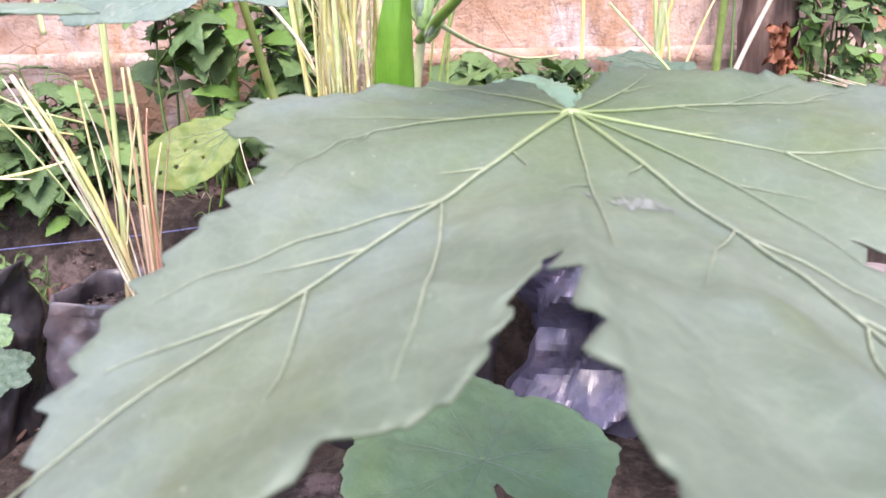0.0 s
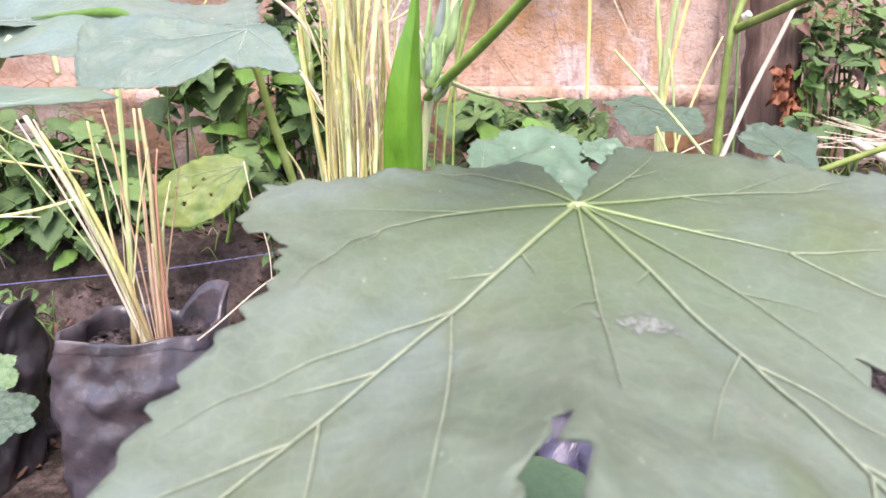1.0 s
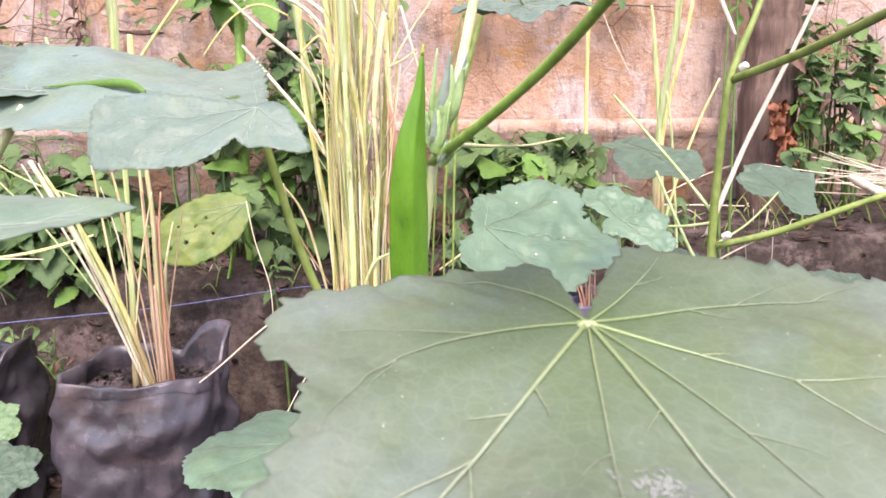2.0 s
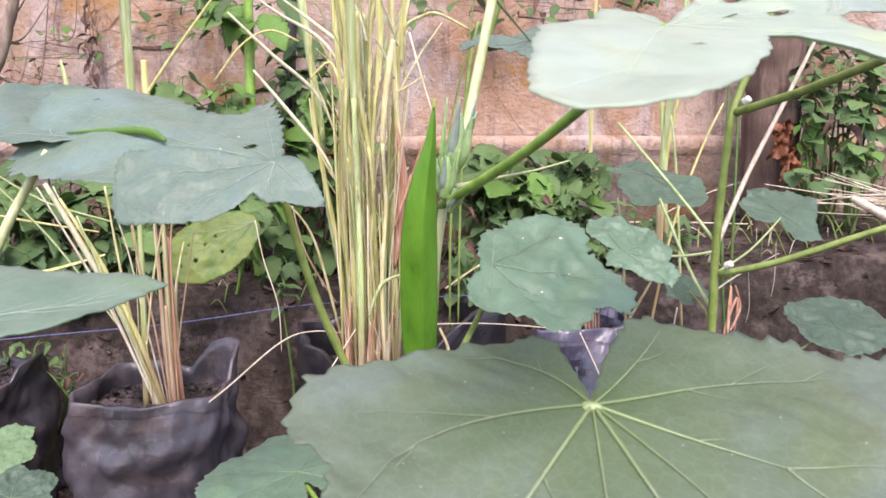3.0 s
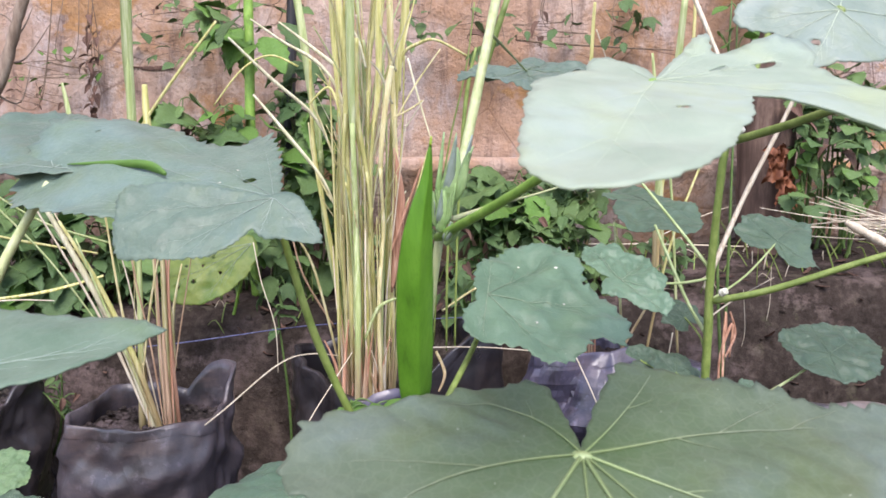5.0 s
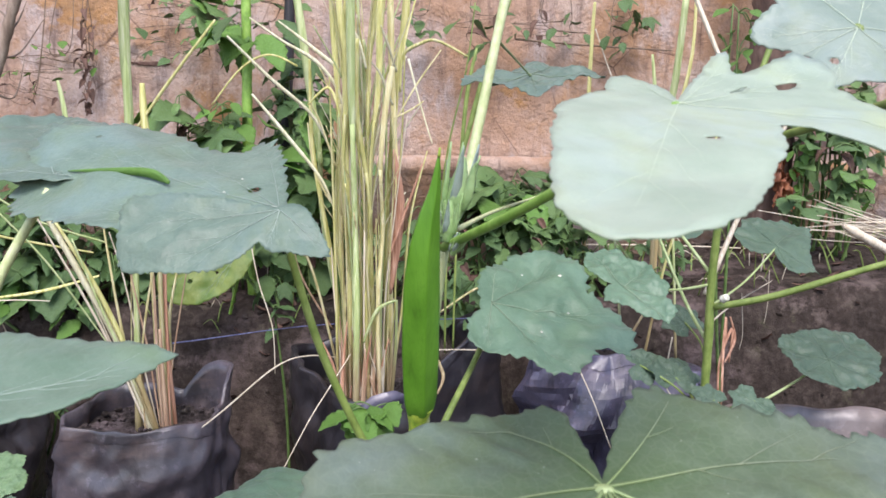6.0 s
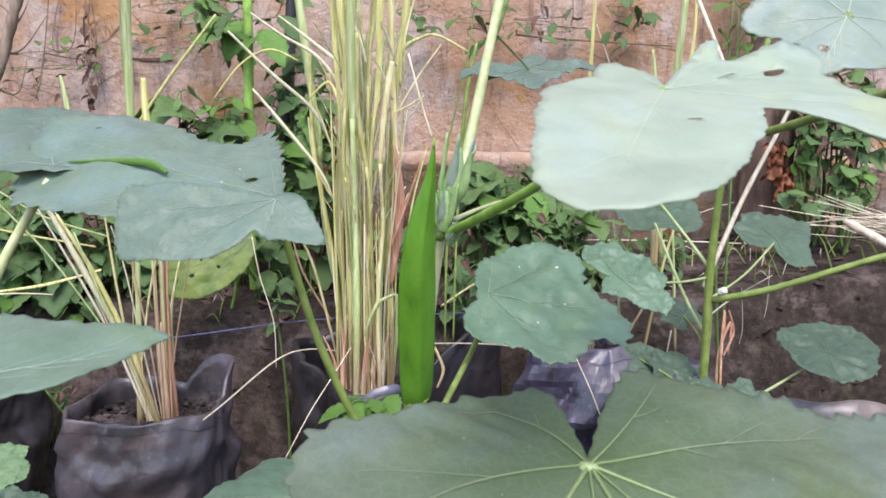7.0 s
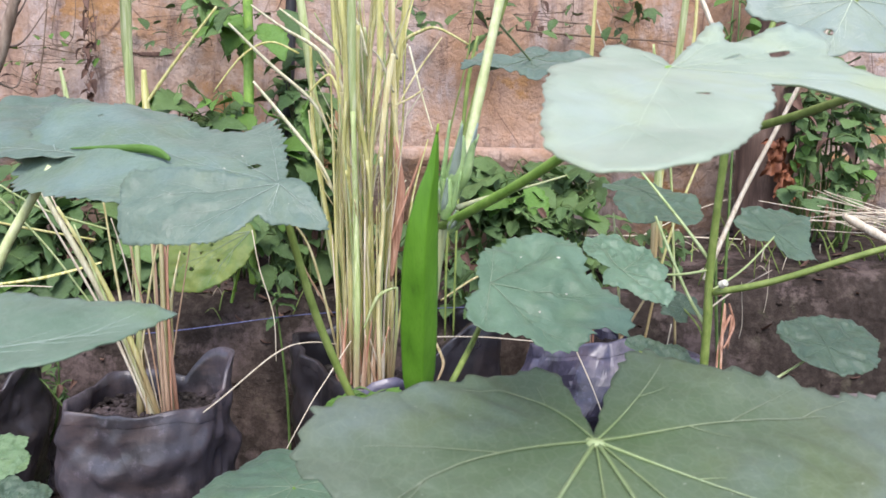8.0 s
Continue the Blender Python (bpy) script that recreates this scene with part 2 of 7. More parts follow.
def earth(name, a, b, c, scale=60):
    m = Mat(name, 0.95, spec=0.15)
    base = m.ramp(m.noise(scale, 8, 0.7), [(0.3, a), (0.5, b), (0.75, c)])
    base = m.mix(m.grey(m.noise(6, 5), 0.45, 0.65, 0, 0.55), base, a)
    base = m.mix(m.grey(m.noise(18, 6, 0.7), 0.56, 0.68, 0, 0.7), base, (0.060, 0.078, 0.024))
    base = m.mix(m.grey(m.noise(4.5, 6, 0.7), 0.50, 0.70, 0, 0.4), base, (c[0] * 1.2, c[1] * 1.08, c[2] * 1.05))
    crust = m.mix(1.0, m.grey(m.noise(9, 7, 0.75), 0.50, 0.60, 0, 0.8), m.grey(m.noise(3.1, 4, 0.6), 0.34, 0.52), "MULTIPLY")
    base = m.mix(crust, base, (c[0] * 1.6, c[1] * 1.5, c[2] * 1.65))
    m.color(base)
    m.bump((m.noise(scale, 8, 0.75), 0.9, 0.012), (m.noise(320, 3), 0.6, 0.003))
    return m.m


def film(name, a, b, dust, amount=0.5):
    # dust: dirt on the film; for the lilac bag, painted sky sheen
    m = Mat(name, 0.42, spec=0.8)
    base = m.mix(m.grey(m.noise(5, 7, 0.7), 0.30, 0.60, 0, amount), m.mix(m.noise(30, 3), a, b), dust)
    base = m.mix(m.grey(m.noise(9, 6, 0.7, (1, 1, 2.2)), 0.50, 0.66, 0, amount * 0.8), base, (dust[0] * 1.15, dust[1] * 0.95, dust[2] * 0.72))
    base = m.mix(m.grey(m.noise(60, 5, 0.7), 0.58, 0.70, 0, amount * 0.7), base, (dust[0] * 1.5, dust[1] * 1.5, dust[2] * 1.5))
    base = m.mix(m.grey(m.noise(14, 5, 0.7, (1, 1, 0.3)), 0.56, 0.66, 0, 0.7), base, a)
    m.color(base)
    m.rough(m.grey(m.noise(12, 5), 0.3, 0.7, 0.26, 0.50))
    m.bump((m.cells(34, "F1"), 0.35, 0.006), (m.noise(70, 4, 0.6), 0.25, 0.003))
    return m.m


PLASTER = plaster()
SOIL = earth("bed_soil", (0.025, 0.019, 0.015), (0.057, 0.043, 0.035), (0.120, 0.095, 0.080))
POT_SOIL = earth("potting_soil", (0.020, 0.016, 0.015), (0.052, 0.042, 0.039), (0.145, 0.122, 0.115), 150)
BAG = film("black_bag_film", (0.012, 0.012, 0.014), (0.026, 0.024, 0.028), (0.134, 0.113, 0.133), 0.62)
BAG_BLACK = film("clean_black_bag_film", (0.008, 0.008, 0.010), (0.018, 0.017, 0.021), (0.058, 0.050, 0.056), 0.45)
# black film; the lilac patches paint the sky's reflection on its facets
BAG_SKY_SHEEN = film("sky_sheen_bag_film", (0.010, 0.010, 0.014), (0.024, 0.022, 0.037), (0.155, 0.147, 0.235), 0.62)
BAG_DUSTY = film("dusty_bag_film", (0.12, 0.095, 0.090), (0.21, 0.170, 0.158), (0.31, 0.26, 0.24), 0.6)
POST_WOOD = stalk_material("weathered_post", (0.065, 0.038, 0.028), (0.12, 0.075, 0.055), (0.19, 0.13, 0.10), 0.85, 0, (60, 60, 5))
IRON = stalk_material("dark_iron", (0.012, 0.012, 0.014), (0.025, 0.024, 0.026), (0.06, 0.045, 0.04), 0.6)
STRING = stalk_material("blue_string", (0.06, 0.065, 0.14), (0.10, 0.11, 0.22), (0.18, 0.19, 0.32), 0.7)
SMUDGE = stalk_material("chalky_smudge", (0.145, 0.165, 0.135), (0.170, 0.190, 0.160), (0.195, 0.215, 0.185), 0.9, 0, (300, 300, 300))
WHITE_SAP = stalk_material("pale_cut", (0.55, 0.55, 0.42), (0.70, 0.69, 0.58), (0.80, 0.79, 0.70), 0.6)


# ---- mesh helpers ----
from mathutils.geometry import delaunay_2d_cdt


class Geo:
    """Gathers verts and faces of one mesh."""

    def __init__(self):
        self.v, self.f = [], []

    def add(self, verts, faces):
        o = len(self.v)
        self.v += [tuple(p) for p in verts]
        self.f += [tuple(i + o for i in q) for q in faces]

    def mesh(self, name, mat, smooth=True):
        me = bpy.data.meshes.new(name)
        me.from_pydata(self.v, [], self.f)
        me.materials.append(mat)
        if smooth:
            me.polygons.foreach_set("use_smooth", [True] * len(me.polygons))
        me.update()
        return me


def part(name, geo, mat, parent, label="", smooth=True):
    me = geo.mesh(name, mat, smooth) if isinstance(geo, Geo) else geo
    ob = new(name, me)
    ob.parent = parent
    return tagged(ob, label)


def thing(name, label, category, group="", at=(0, 0, 0), kind=""):
    ob = new(name)
    ob.location = at
    ob.empty_display_size = 0.05
    return tagged(ob, label, category, group, kind)


def spline(pts, n):
    """A smooth line through the given points."""
    p = [Vector(q) for q in pts]
    if len(p) == 2:
        return [p[0].lerp(p[1], i / n) for i in range(n + 1)]
    out = []
    for i in range(n + 1):
        u = i / n * (len(p) - 1)
        k = min(int(u), len(p) - 2)
        s = u - k
        a, b, c, d = p[max(k - 1, 0)], p[k], p[k + 1], p[min(k + 2, len(p) - 1)]
        out.append(0.5 * ((2 * b) + (c - a) * s + (2 * a - 5 * b + 4 * c - d) * s * s + (3 * b - a - 3 * c + d) * s ** 3))
    return out


def tube(geo, pts, radii, n=12, sides=7, wobble=0.0, flat=1.0):
    line = spline(pts, n)
    verts, faces = [], []
    side = None
    for i, q in enumerate(line):
        d = (line[min(i + 1, n)] - line[max(i - 1, 0)]).normalized()
        if side is None:
            side = d.cross(Vector((0.3, 1, 0.2))).normalized()
        side = (side - d * side.dot(d)).normalized()
        up = d.cross(side)
        u = i / n * (len(radii) - 1)
        k = min(int(u), len(radii) - 2)
        r = radii[k] + (radii[k + 1] - radii[k]) * (u - k)
        r *= 1 + wobble * noise.noise(q * 40)
        for j in range(sides):
            a = 2 * math.pi * j / sides
            verts.append(q + side * math.cos(a) * r + up * math.sin(a) * r * flat)
    for i in range(n):
        for j in range(sides):
            a, b = i * sides + j, i * sides + (j + 1) % sides
            faces.append((a, b, b + sides, a + sides))
    faces.append(tuple(range(sides - 1, -1, -1)))
    faces.append(tuple(n * sides + j for j in range(sides)))
    geo.add(verts, faces)
    return line


def strip(geo, pts, widths, n=12, fold=0.25, roll=0.0, thick=0.0005):
    """A grass blade: a folded ribbon with thickness."""
    line = spline(pts, n)
    verts, faces = [], []
    for i, q in enumerate(line):
        d = (line[min(i + 1, n)] - line[max(i - 1, 0)]).normalized()
        s = d.cross(Vector((math.sin(roll), math.cos(roll), 0.15))).normalized()
        nrm = s.cross(d).normalized()
        u = i / n * (len(widths) - 1)
        k = min(int(u), len(widths) - 2)
        w = (widths[k] + (widths[k + 1] - widths[k]) * (u - k)) * 0.5
        for off in (thick, -thick):
            verts += [q - s * w + nrm * (fold * w + off), q + nrm * off, q + s * w + nrm * (fold * w + off)]
    for i in range(n):
        a, b = i * 6, i * 6 + 6
        faces += [(a, a + 1, b + 1, b), (a + 1, a + 2, b + 2, b + 1), (a + 4, a + 3, b + 3, b + 4), (a + 5, a + 4, b + 4, b + 5), (a + 3, a, b, b + 3), (a + 2, a + 5, b + 5, b + 2)]
    e = n * 6
    faces += [(2, 1, 0, 3, 4, 5), (e, e + 1, e + 2, e + 5, e + 4, e + 3)]
    geo.add(verts, faces)


# ---- palmate leaves ----
class Blade:
    """A lobed leaf round its petiole: outline as (degrees, metres), ribs as degrees, in the leaf's own plane (y: away)."""

    def __init__(self, outline, ribs, droop=0.0, wave=0.004, teeth=0.035, tooth_step=7.0, seed=0, groove=0.0022, curl=0.0, holes=(), lift=0.0, fold=0.0, pleat=0.0, bow=(), overlap=None):
        self.o = sorted(((a + 360) % 360, r) for a, r in outline)
        self.ribs, self.droop, self.wave, self.teeth, self.step, self.seed, self.groove, self.curl, self.holes, self.lift, self.fold, self.pleat = ribs, droop, wave, teeth, tooth_step, seed, groove, curl, holes, lift, fold, pleat
        self.size = max(r for _, r in outline)
        self.bow, self.overlap = bow, overlap

    def plain(self, a):
        a %= 360
        o = self.o
        for i in range(len(o)):
            a0, r0 = o[i - 1]
            a1, r1 = o[i]
            lo = a0 - 360 if i == 0 else a0
            if i == 0 and a > a1:
                continue
            if lo <= a <= a1:
                return r0 + (r1 - r0) * (a - lo) / max(a1 - lo, 1e-6)
        a0, r0 = o[-1]
        a1, r1 = o[0]
        return r0 + (r1 - r0) * (a - a0) / max(a1 + 360 - a0, 1e-6)

    def bowed(self, a):
        """How much each lobe rises or droops, by its direction."""
        ring = [*self.bow, (self.bow[0][0] + 360, self.bow[0][1])]
        for (a0, g0), (a1, g1) in zip(ring, ring[1:]):
            if a0 <= a <= a1:
                u = (a - a0) / (a1 - a0)
                return g0 + (g1 - g0) * u * u * (3 - 2 * u)
        return 0.0

    def rims(self, na):
        """The plain outline at even steps of its length, and the same with teeth."""
        fine = [(self.plain(a) * math.cos(radians(a)), self.plain(a) * math.sin(radians(a))) for a in (i * 0.25 for i in range(1440))]
        acc = [0.0]
        for p, q in zip(fine, fine[1:] + fine[:1]):
            acc.append(acc[-1] + math.hypot(q[0] - p[0], q[1] - p[1]))
        total = acc[-1]
        rnd = random.Random(self.seed)
        cuts = [0.0]
        while cuts[-1] < total:
            cuts.append(cuts[-1] + self.size * self.step / 100 * rnd.uniform(0.6, 1.5))
        high = [rnd.uniform(0.35, 1.25) for _ in cuts]
        plain, toothed = [], []
        k, m = 0, 0
        for j in range(na):
            s = total * j / na
            while acc[k + 1] < s:
                k += 1
            u = (s - acc[k]) / max(acc[k + 1] - acc[k], 1e-9)
            p, q = fine[k], fine[(k + 1) % 1440]
            x, y = p[0] + (q[0] - p[0]) * u, p[1] + (q[1] - p[1]) * u
            plain.append((x, y))
            while cuts[m + 1] < s:
                m += 1
            v = (s - cuts[m]) / (cuts[m + 1] - cuts[m])
            saw = v / 0.72 if v < 0.72 else (1 - v) / 0.28
            a, d = fine[k - 3], fine[(k + 4) % 1440]
            tx, ty = d[0] - a[0], d[1] - a[1]
            ln = math.hypot(tx, ty) or 1.0
            amp = self.size * self.teeth * high[m] * (saw - 0.4) * min(1.0, math.hypot(x, y) / (0.4 * self.size))
            toothed.append((x + ty / ln * amp, y - tx / ln * amp))
        return plain, toothed

    def height(self, x, y):
        r = math.hypot(x, y)
        h = -self.droop * r * r
        if self.fold:
            # the front half hangs from a crease along the midrib
            d = -y - 0.004 + 0.006 * noise.noise(Vector((x * 22, 0, self.seed)))
            h -= self.fold * (0.5 * (d + math.sqrt(d * d + 0.000006)))
        if self.bow:
            h += self.bowed(math.degrees(math.atan2(y, x)) % 360) * r * r
        if self.overlap:
            # one lobe lies over its neighbour along a short seam
            turn, near, far = self.overlap
            d = r * math.sin(radians(turn - math.degrees(math.atan2(y, x))))
            u = max(0.0, min(1.0, (r - near) / (far - near)))
            if abs(d) < 0.03 and y < 0:
                h += 0.0032 * u * (1 / (1 + math.exp(-d / 0.0005))) * math.exp(-(max(d, 0.0) / 0.013) ** 2)
        s = self.size
        h += self.wave * noise.noise(Vector((x / s * 2.2, y / s * 2.2, self.seed))) * min(1, r / s * 1.6)
        h += 0.35 * self.wave * noise.noise(Vector((x / s * 7, y / s * 7, self.seed + 9))) * min(1, r / s * 2)
        h += 0.14 * self.wave * noise.noise(Vector((x / s * 17, y / s * 17, self.seed + 4))) * min(1, r / s * 2)
        g = 0.0
        for a in self.ribs:
            ca, sa = math.cos(radians(a)), math.sin(radians(a))
            if x * ca + y * sa > 0:
                d = abs(-x * sa + y * ca)
                g = max(g, math.exp(-(d / (0.09 * s)) ** 2))
        h -= self.groove * g * min(1, r / s * 3)
        if self.pleat and r > 0:
            # ripples between the ribs, strongest round the stalk
            a = math.atan2(y, x)
            back = max(0.25, min(1.0, (y / r + 0.5) * 1.3))
            h += self.pleat * back * math.sin(a * 17 + 2.5 * noise.noise(Vector((a * 2, 0, self.seed)))) * min(1, r / 0.035) * (1 - g)
            h += 0.6 * self.pleat * math.sin(r * 330 + 3 * math.sin(a * 9)) * min(1, r / 0.06) * (1 - g)
        if self.lift and r > 0:
            back = max(0.0, min(1.0, (y / r + 0.15) * 1.6))
            u = min(1.0, r / 0.05)
            h += self.lift * back * u * u * (3 - 2 * u)
        h -= self.curl * max(0.0, r / s - 0.75) ** 2 * s
        return h

    def geo(self, na=160, nr=15, thick=0.0005):
        """The blade as an even triangle net inside its toothed outline, with a top, an underside and an edge."""
        _, rim = self.rims(na)
        step = self.size / (nr * 2.2)
        edge = np.array(rim)
        xs = np.arange(edge[:, 0].min(), edge[:, 0].max(), step)
        ys = np.arange(edge[:, 1].min(), edge[:, 1].max(), step * 0.866)
        grid = np.array([(x + (0.5 * step if k % 2 else 0), y) for k, y in enumerate(ys) for x in xs])
        nxt = np.roll(edge, -1, axis=0)
        gx, gy = grid[:, 0:1], grid[:, 1:2]
        cross = (edge[:, 1] > gy) != (nxt[:, 1] > gy)
        slope = (nxt[:, 0] - edge[:, 0]) / np.where(nxt[:, 1] == edge[:, 1], 1e-12, nxt[:, 1] - edge[:, 1])
        inside = ((cross & (gx < slope * (gy - edge[:, 1]) + edge[:, 0])).sum(axis=1) % 2) == 1
        far = np.sqrt(((grid[:, None, :] - edge[None]) ** 2).sum(-1)).min(axis=1) > 0.4 * step
        pts = grid[inside & far]
        rnd = random.Random(self.seed + 1)
        rings = []
        for hx, hy, hr, *more in self.holes:
            long, turn = (more + [1.0, 0.0])[:2] if more else (1.0, 0.0)
            ca, sa = math.cos(radians(turn)), math.sin(radians(turn))
            rel_x, rel_y = pts[:, 0] - hx, pts[:, 1] - hy
            u, v = (rel_x * ca + rel_y * sa) / long, -rel_x * sa + rel_y * ca
            pts = pts[np.hypot(u, v) > hr * 1.25]
            ring = []
            for q in range(12):
                a, w = q * math.pi / 6, hr * rnd.uniform(0.8, 1.2)
                u, v = w * math.cos(a) * long, w * math.sin(a)
                ring.append((hx + u * ca - v * sa, hy + u * sa + v * ca))
            rings.append((hx, hy, hr, long, ca, sa))
            pts = np.vstack([pts, np.array(ring)])
        flat = [Vector(p) for p in rim] + [Vector((float(x), float(y))) for x, y in pts]
        n = len(rim)
        where, _, tris, *_ = delaunay_2d_cdt(flat, [(k, (k + 1) % n) for k in range(n)], [list(range(n))], 1, 1e-7)

        def gone(t):
            x, y = sum(where[k].x for k in t) / 3, sum(where[k].y for k in t) / 3
            return any(math.hypot(((x - hx) * ca + (y - hy) * sa) / long, -(x - hx) * sa + (y - hy) * ca) < hr * 0.8 for hx, hy, hr, long, ca, sa in rings)

        tris = [t for t in tris if not gone(t)]
        m = len(where)
        verts = [(p.x, p.y, self.height(p.x, p.y)) for p in where]
        verts += [(x, y, z - thick) for x, y, z in verts]
        faces, count = [], {}
        for t in tris:
            faces += [tuple(t), tuple(k + m for k in reversed(t))]
            for a, d in zip(t, (*t[1:], t[0])):
                count[(a, d)] = count.get((a, d), 0) + 1
        faces += [(d, a, a + m, d + m) for a, d in count if (d, a) not in count]
        g = Geo()
        g.add(verts, faces)
        return g

    def on(self, a, r, lift=0.0):
        x, y = r * math.cos(radians(a)), r * math.sin(radians(a))
        return Vector((x, y, self.height(x, y) + lift))

    def rib_geo(self, a, fat=0.0013, sides=6, branches=3, twigs=None, share=0.87, bend=None):
        """One rib and its side veins; twigs names them as (place along the rib, side, share of its length, angle)."""
        rnd = random.Random(int(a) + self.seed)
        g = Geo()
        reach = self.plain(a) * share
        sway = rnd.uniform(-3, 3)
        bend = sway if bend is None else bend
        m = 40 if self.pleat else 8
        line = [self.on(a + bend * (i / m) ** 2, 0.0008 + reach * i / m, 0.0005) for i in range(m + 1)]
        tube(g, line, [fat, fat * 0.70, fat * 0.42, fat * 0.18], max(16, m), sides, flat=0.8)
        if twigs is None:
            twigs = []
            for i in range(branches):
                f = 0.28 + 0.5 * i / max(branches - 1, 1) + rnd.uniform(-0.04, 0.04)
                for sgn in (-1, 1):
                    twigs.append((f + 0.04 * sgn, sgn, rnd.uniform(0.30, 0.46) * (1.15 - f * 0.6)))
        for f, sgn, long, *wide in twigs:
            q = self.on(a + bend * f * f, reach * f, 0.0004)
            pts = [q]
            turn = radians(a + bend * f + sgn * (wide[0] if wide else rnd.uniform(21, 30)))
            length = reach * long
            n = 24 if self.pleat else 8
            for s in range(n):
                turn -= sgn * 0.176 / n
                x, y = pts[-1].x + math.cos(turn) * length / n, pts[-1].y + math.sin(turn) * length / n
                if math.hypot(x, y) > self.plain(math.degrees(math.atan2(y, x))) * 0.95:
                    break
                pts.append(Vector((x, y, self.height(x, y) + 0.0004)))
            if len(pts) > 3:
                tube(g, pts, [fat * 0.42, fat * 0.27, fat * 0.10], max(12, n), 5, flat=0.7)
        return g


def leaf_frame(centre, normal, spin=0.0):
    n = Vector(normal).normalized()
    ly = (Vector((0, 1, 0)) - n * n.y).normalized()
    lx = ly.cross(n)
    m = Matrix((lx, ly, n)).transposed().to_4x4()
    return Matrix.Translation(centre) @ m @ Matrix.Rotation(radians(spin), 4, "Z")


def hang_leaf(plant, blade, centre, normal, mat=None, label="", fine=True, vein=None, spin=0.0, fat=0.0013, scale=1.0, na=160, plan=None):
    ob = part("leaf", blade.geo(na, 42 if blade.pleat else 15 if na > 100 else 9), mat or OKRA, plant, label)
    ob.matrix_local = leaf_frame(centre, normal, spin) @ Matrix.Scale(scale, 4)
    if fine:
        for a in blade.ribs:
            k, share, twigs, *bend = plan[a] if plan else (1.0, 0.87, None)
            part("vein", blade.rib_geo(a, fat * k, 6, 3, twigs, share, *bend), vein or VEIN, ob)
    else:
        g = Geo()
        for a in blade.ribs:
            q = blade.rib_geo(a, fat, 5, 2)
            g.add(q.v, q.f)
        part("vein", g, vein or VEIN_DULL, ob)
    return ob


# ---- the setting ----
def ground_height(x, y):
    """Flat where the bags stand, an earth bank, then the raised bed along the wall."""
    def ease(a, b, v):
        v = min(1, max(0, (v - a) / (b - a)))
        return v * v * (3 - 2 * v)
    edge = 1.27 + 0.03 * noise.noise(Vector((x * 2.2, 4, 0))) - 0.02 * x
    lift = 0.355 + 0.07 * ease(0.2, 0.9, x)
    z = lift * ease(edge - 0.05, edge + 0.06, y) + 0.05 * ease(edge, 1.7, y)
    if abs(x) < 3 and -0.5 < y < 2:
        z += 0.012 * noise.noise(Vector((x * 7, y * 7, 1))) + 0.006 * noise.noise(Vector((x * 25, y * 25, 2)))
    return z


def build_ground():
    xs = [-400, -60, -12, -4, -2.2] + [-1.5 + 0.03 * i for i in range(101)] + [2.2, 4, 12, 60, 400]
    ys = [-400, -60, -12, -4, -1.5, -0.6] + [-0.2 + 0.04 * i for i in range(33)] + [1.12 + 0.02 * i for i in range(16)] + [1.45 + 0.05 * i for i in range(8)] + [2.2, 12, 60, 400]
    g = Geo()
    g.add([(x, y, ground_height(x, y)) for y in ys for x in xs],
          [(j * len(xs) + i, j * len(xs) + i + 1, (j + 1) * len(xs) + i + 1, (j + 1) * len(xs) + i) for j in range(len(ys) - 1) for i in range(len(xs) - 1)])
    tagged(new("ground", g.mesh("ground", SOIL)), "dark brown damp earth bank rising to a weedy bed", "ground", kind="structure")


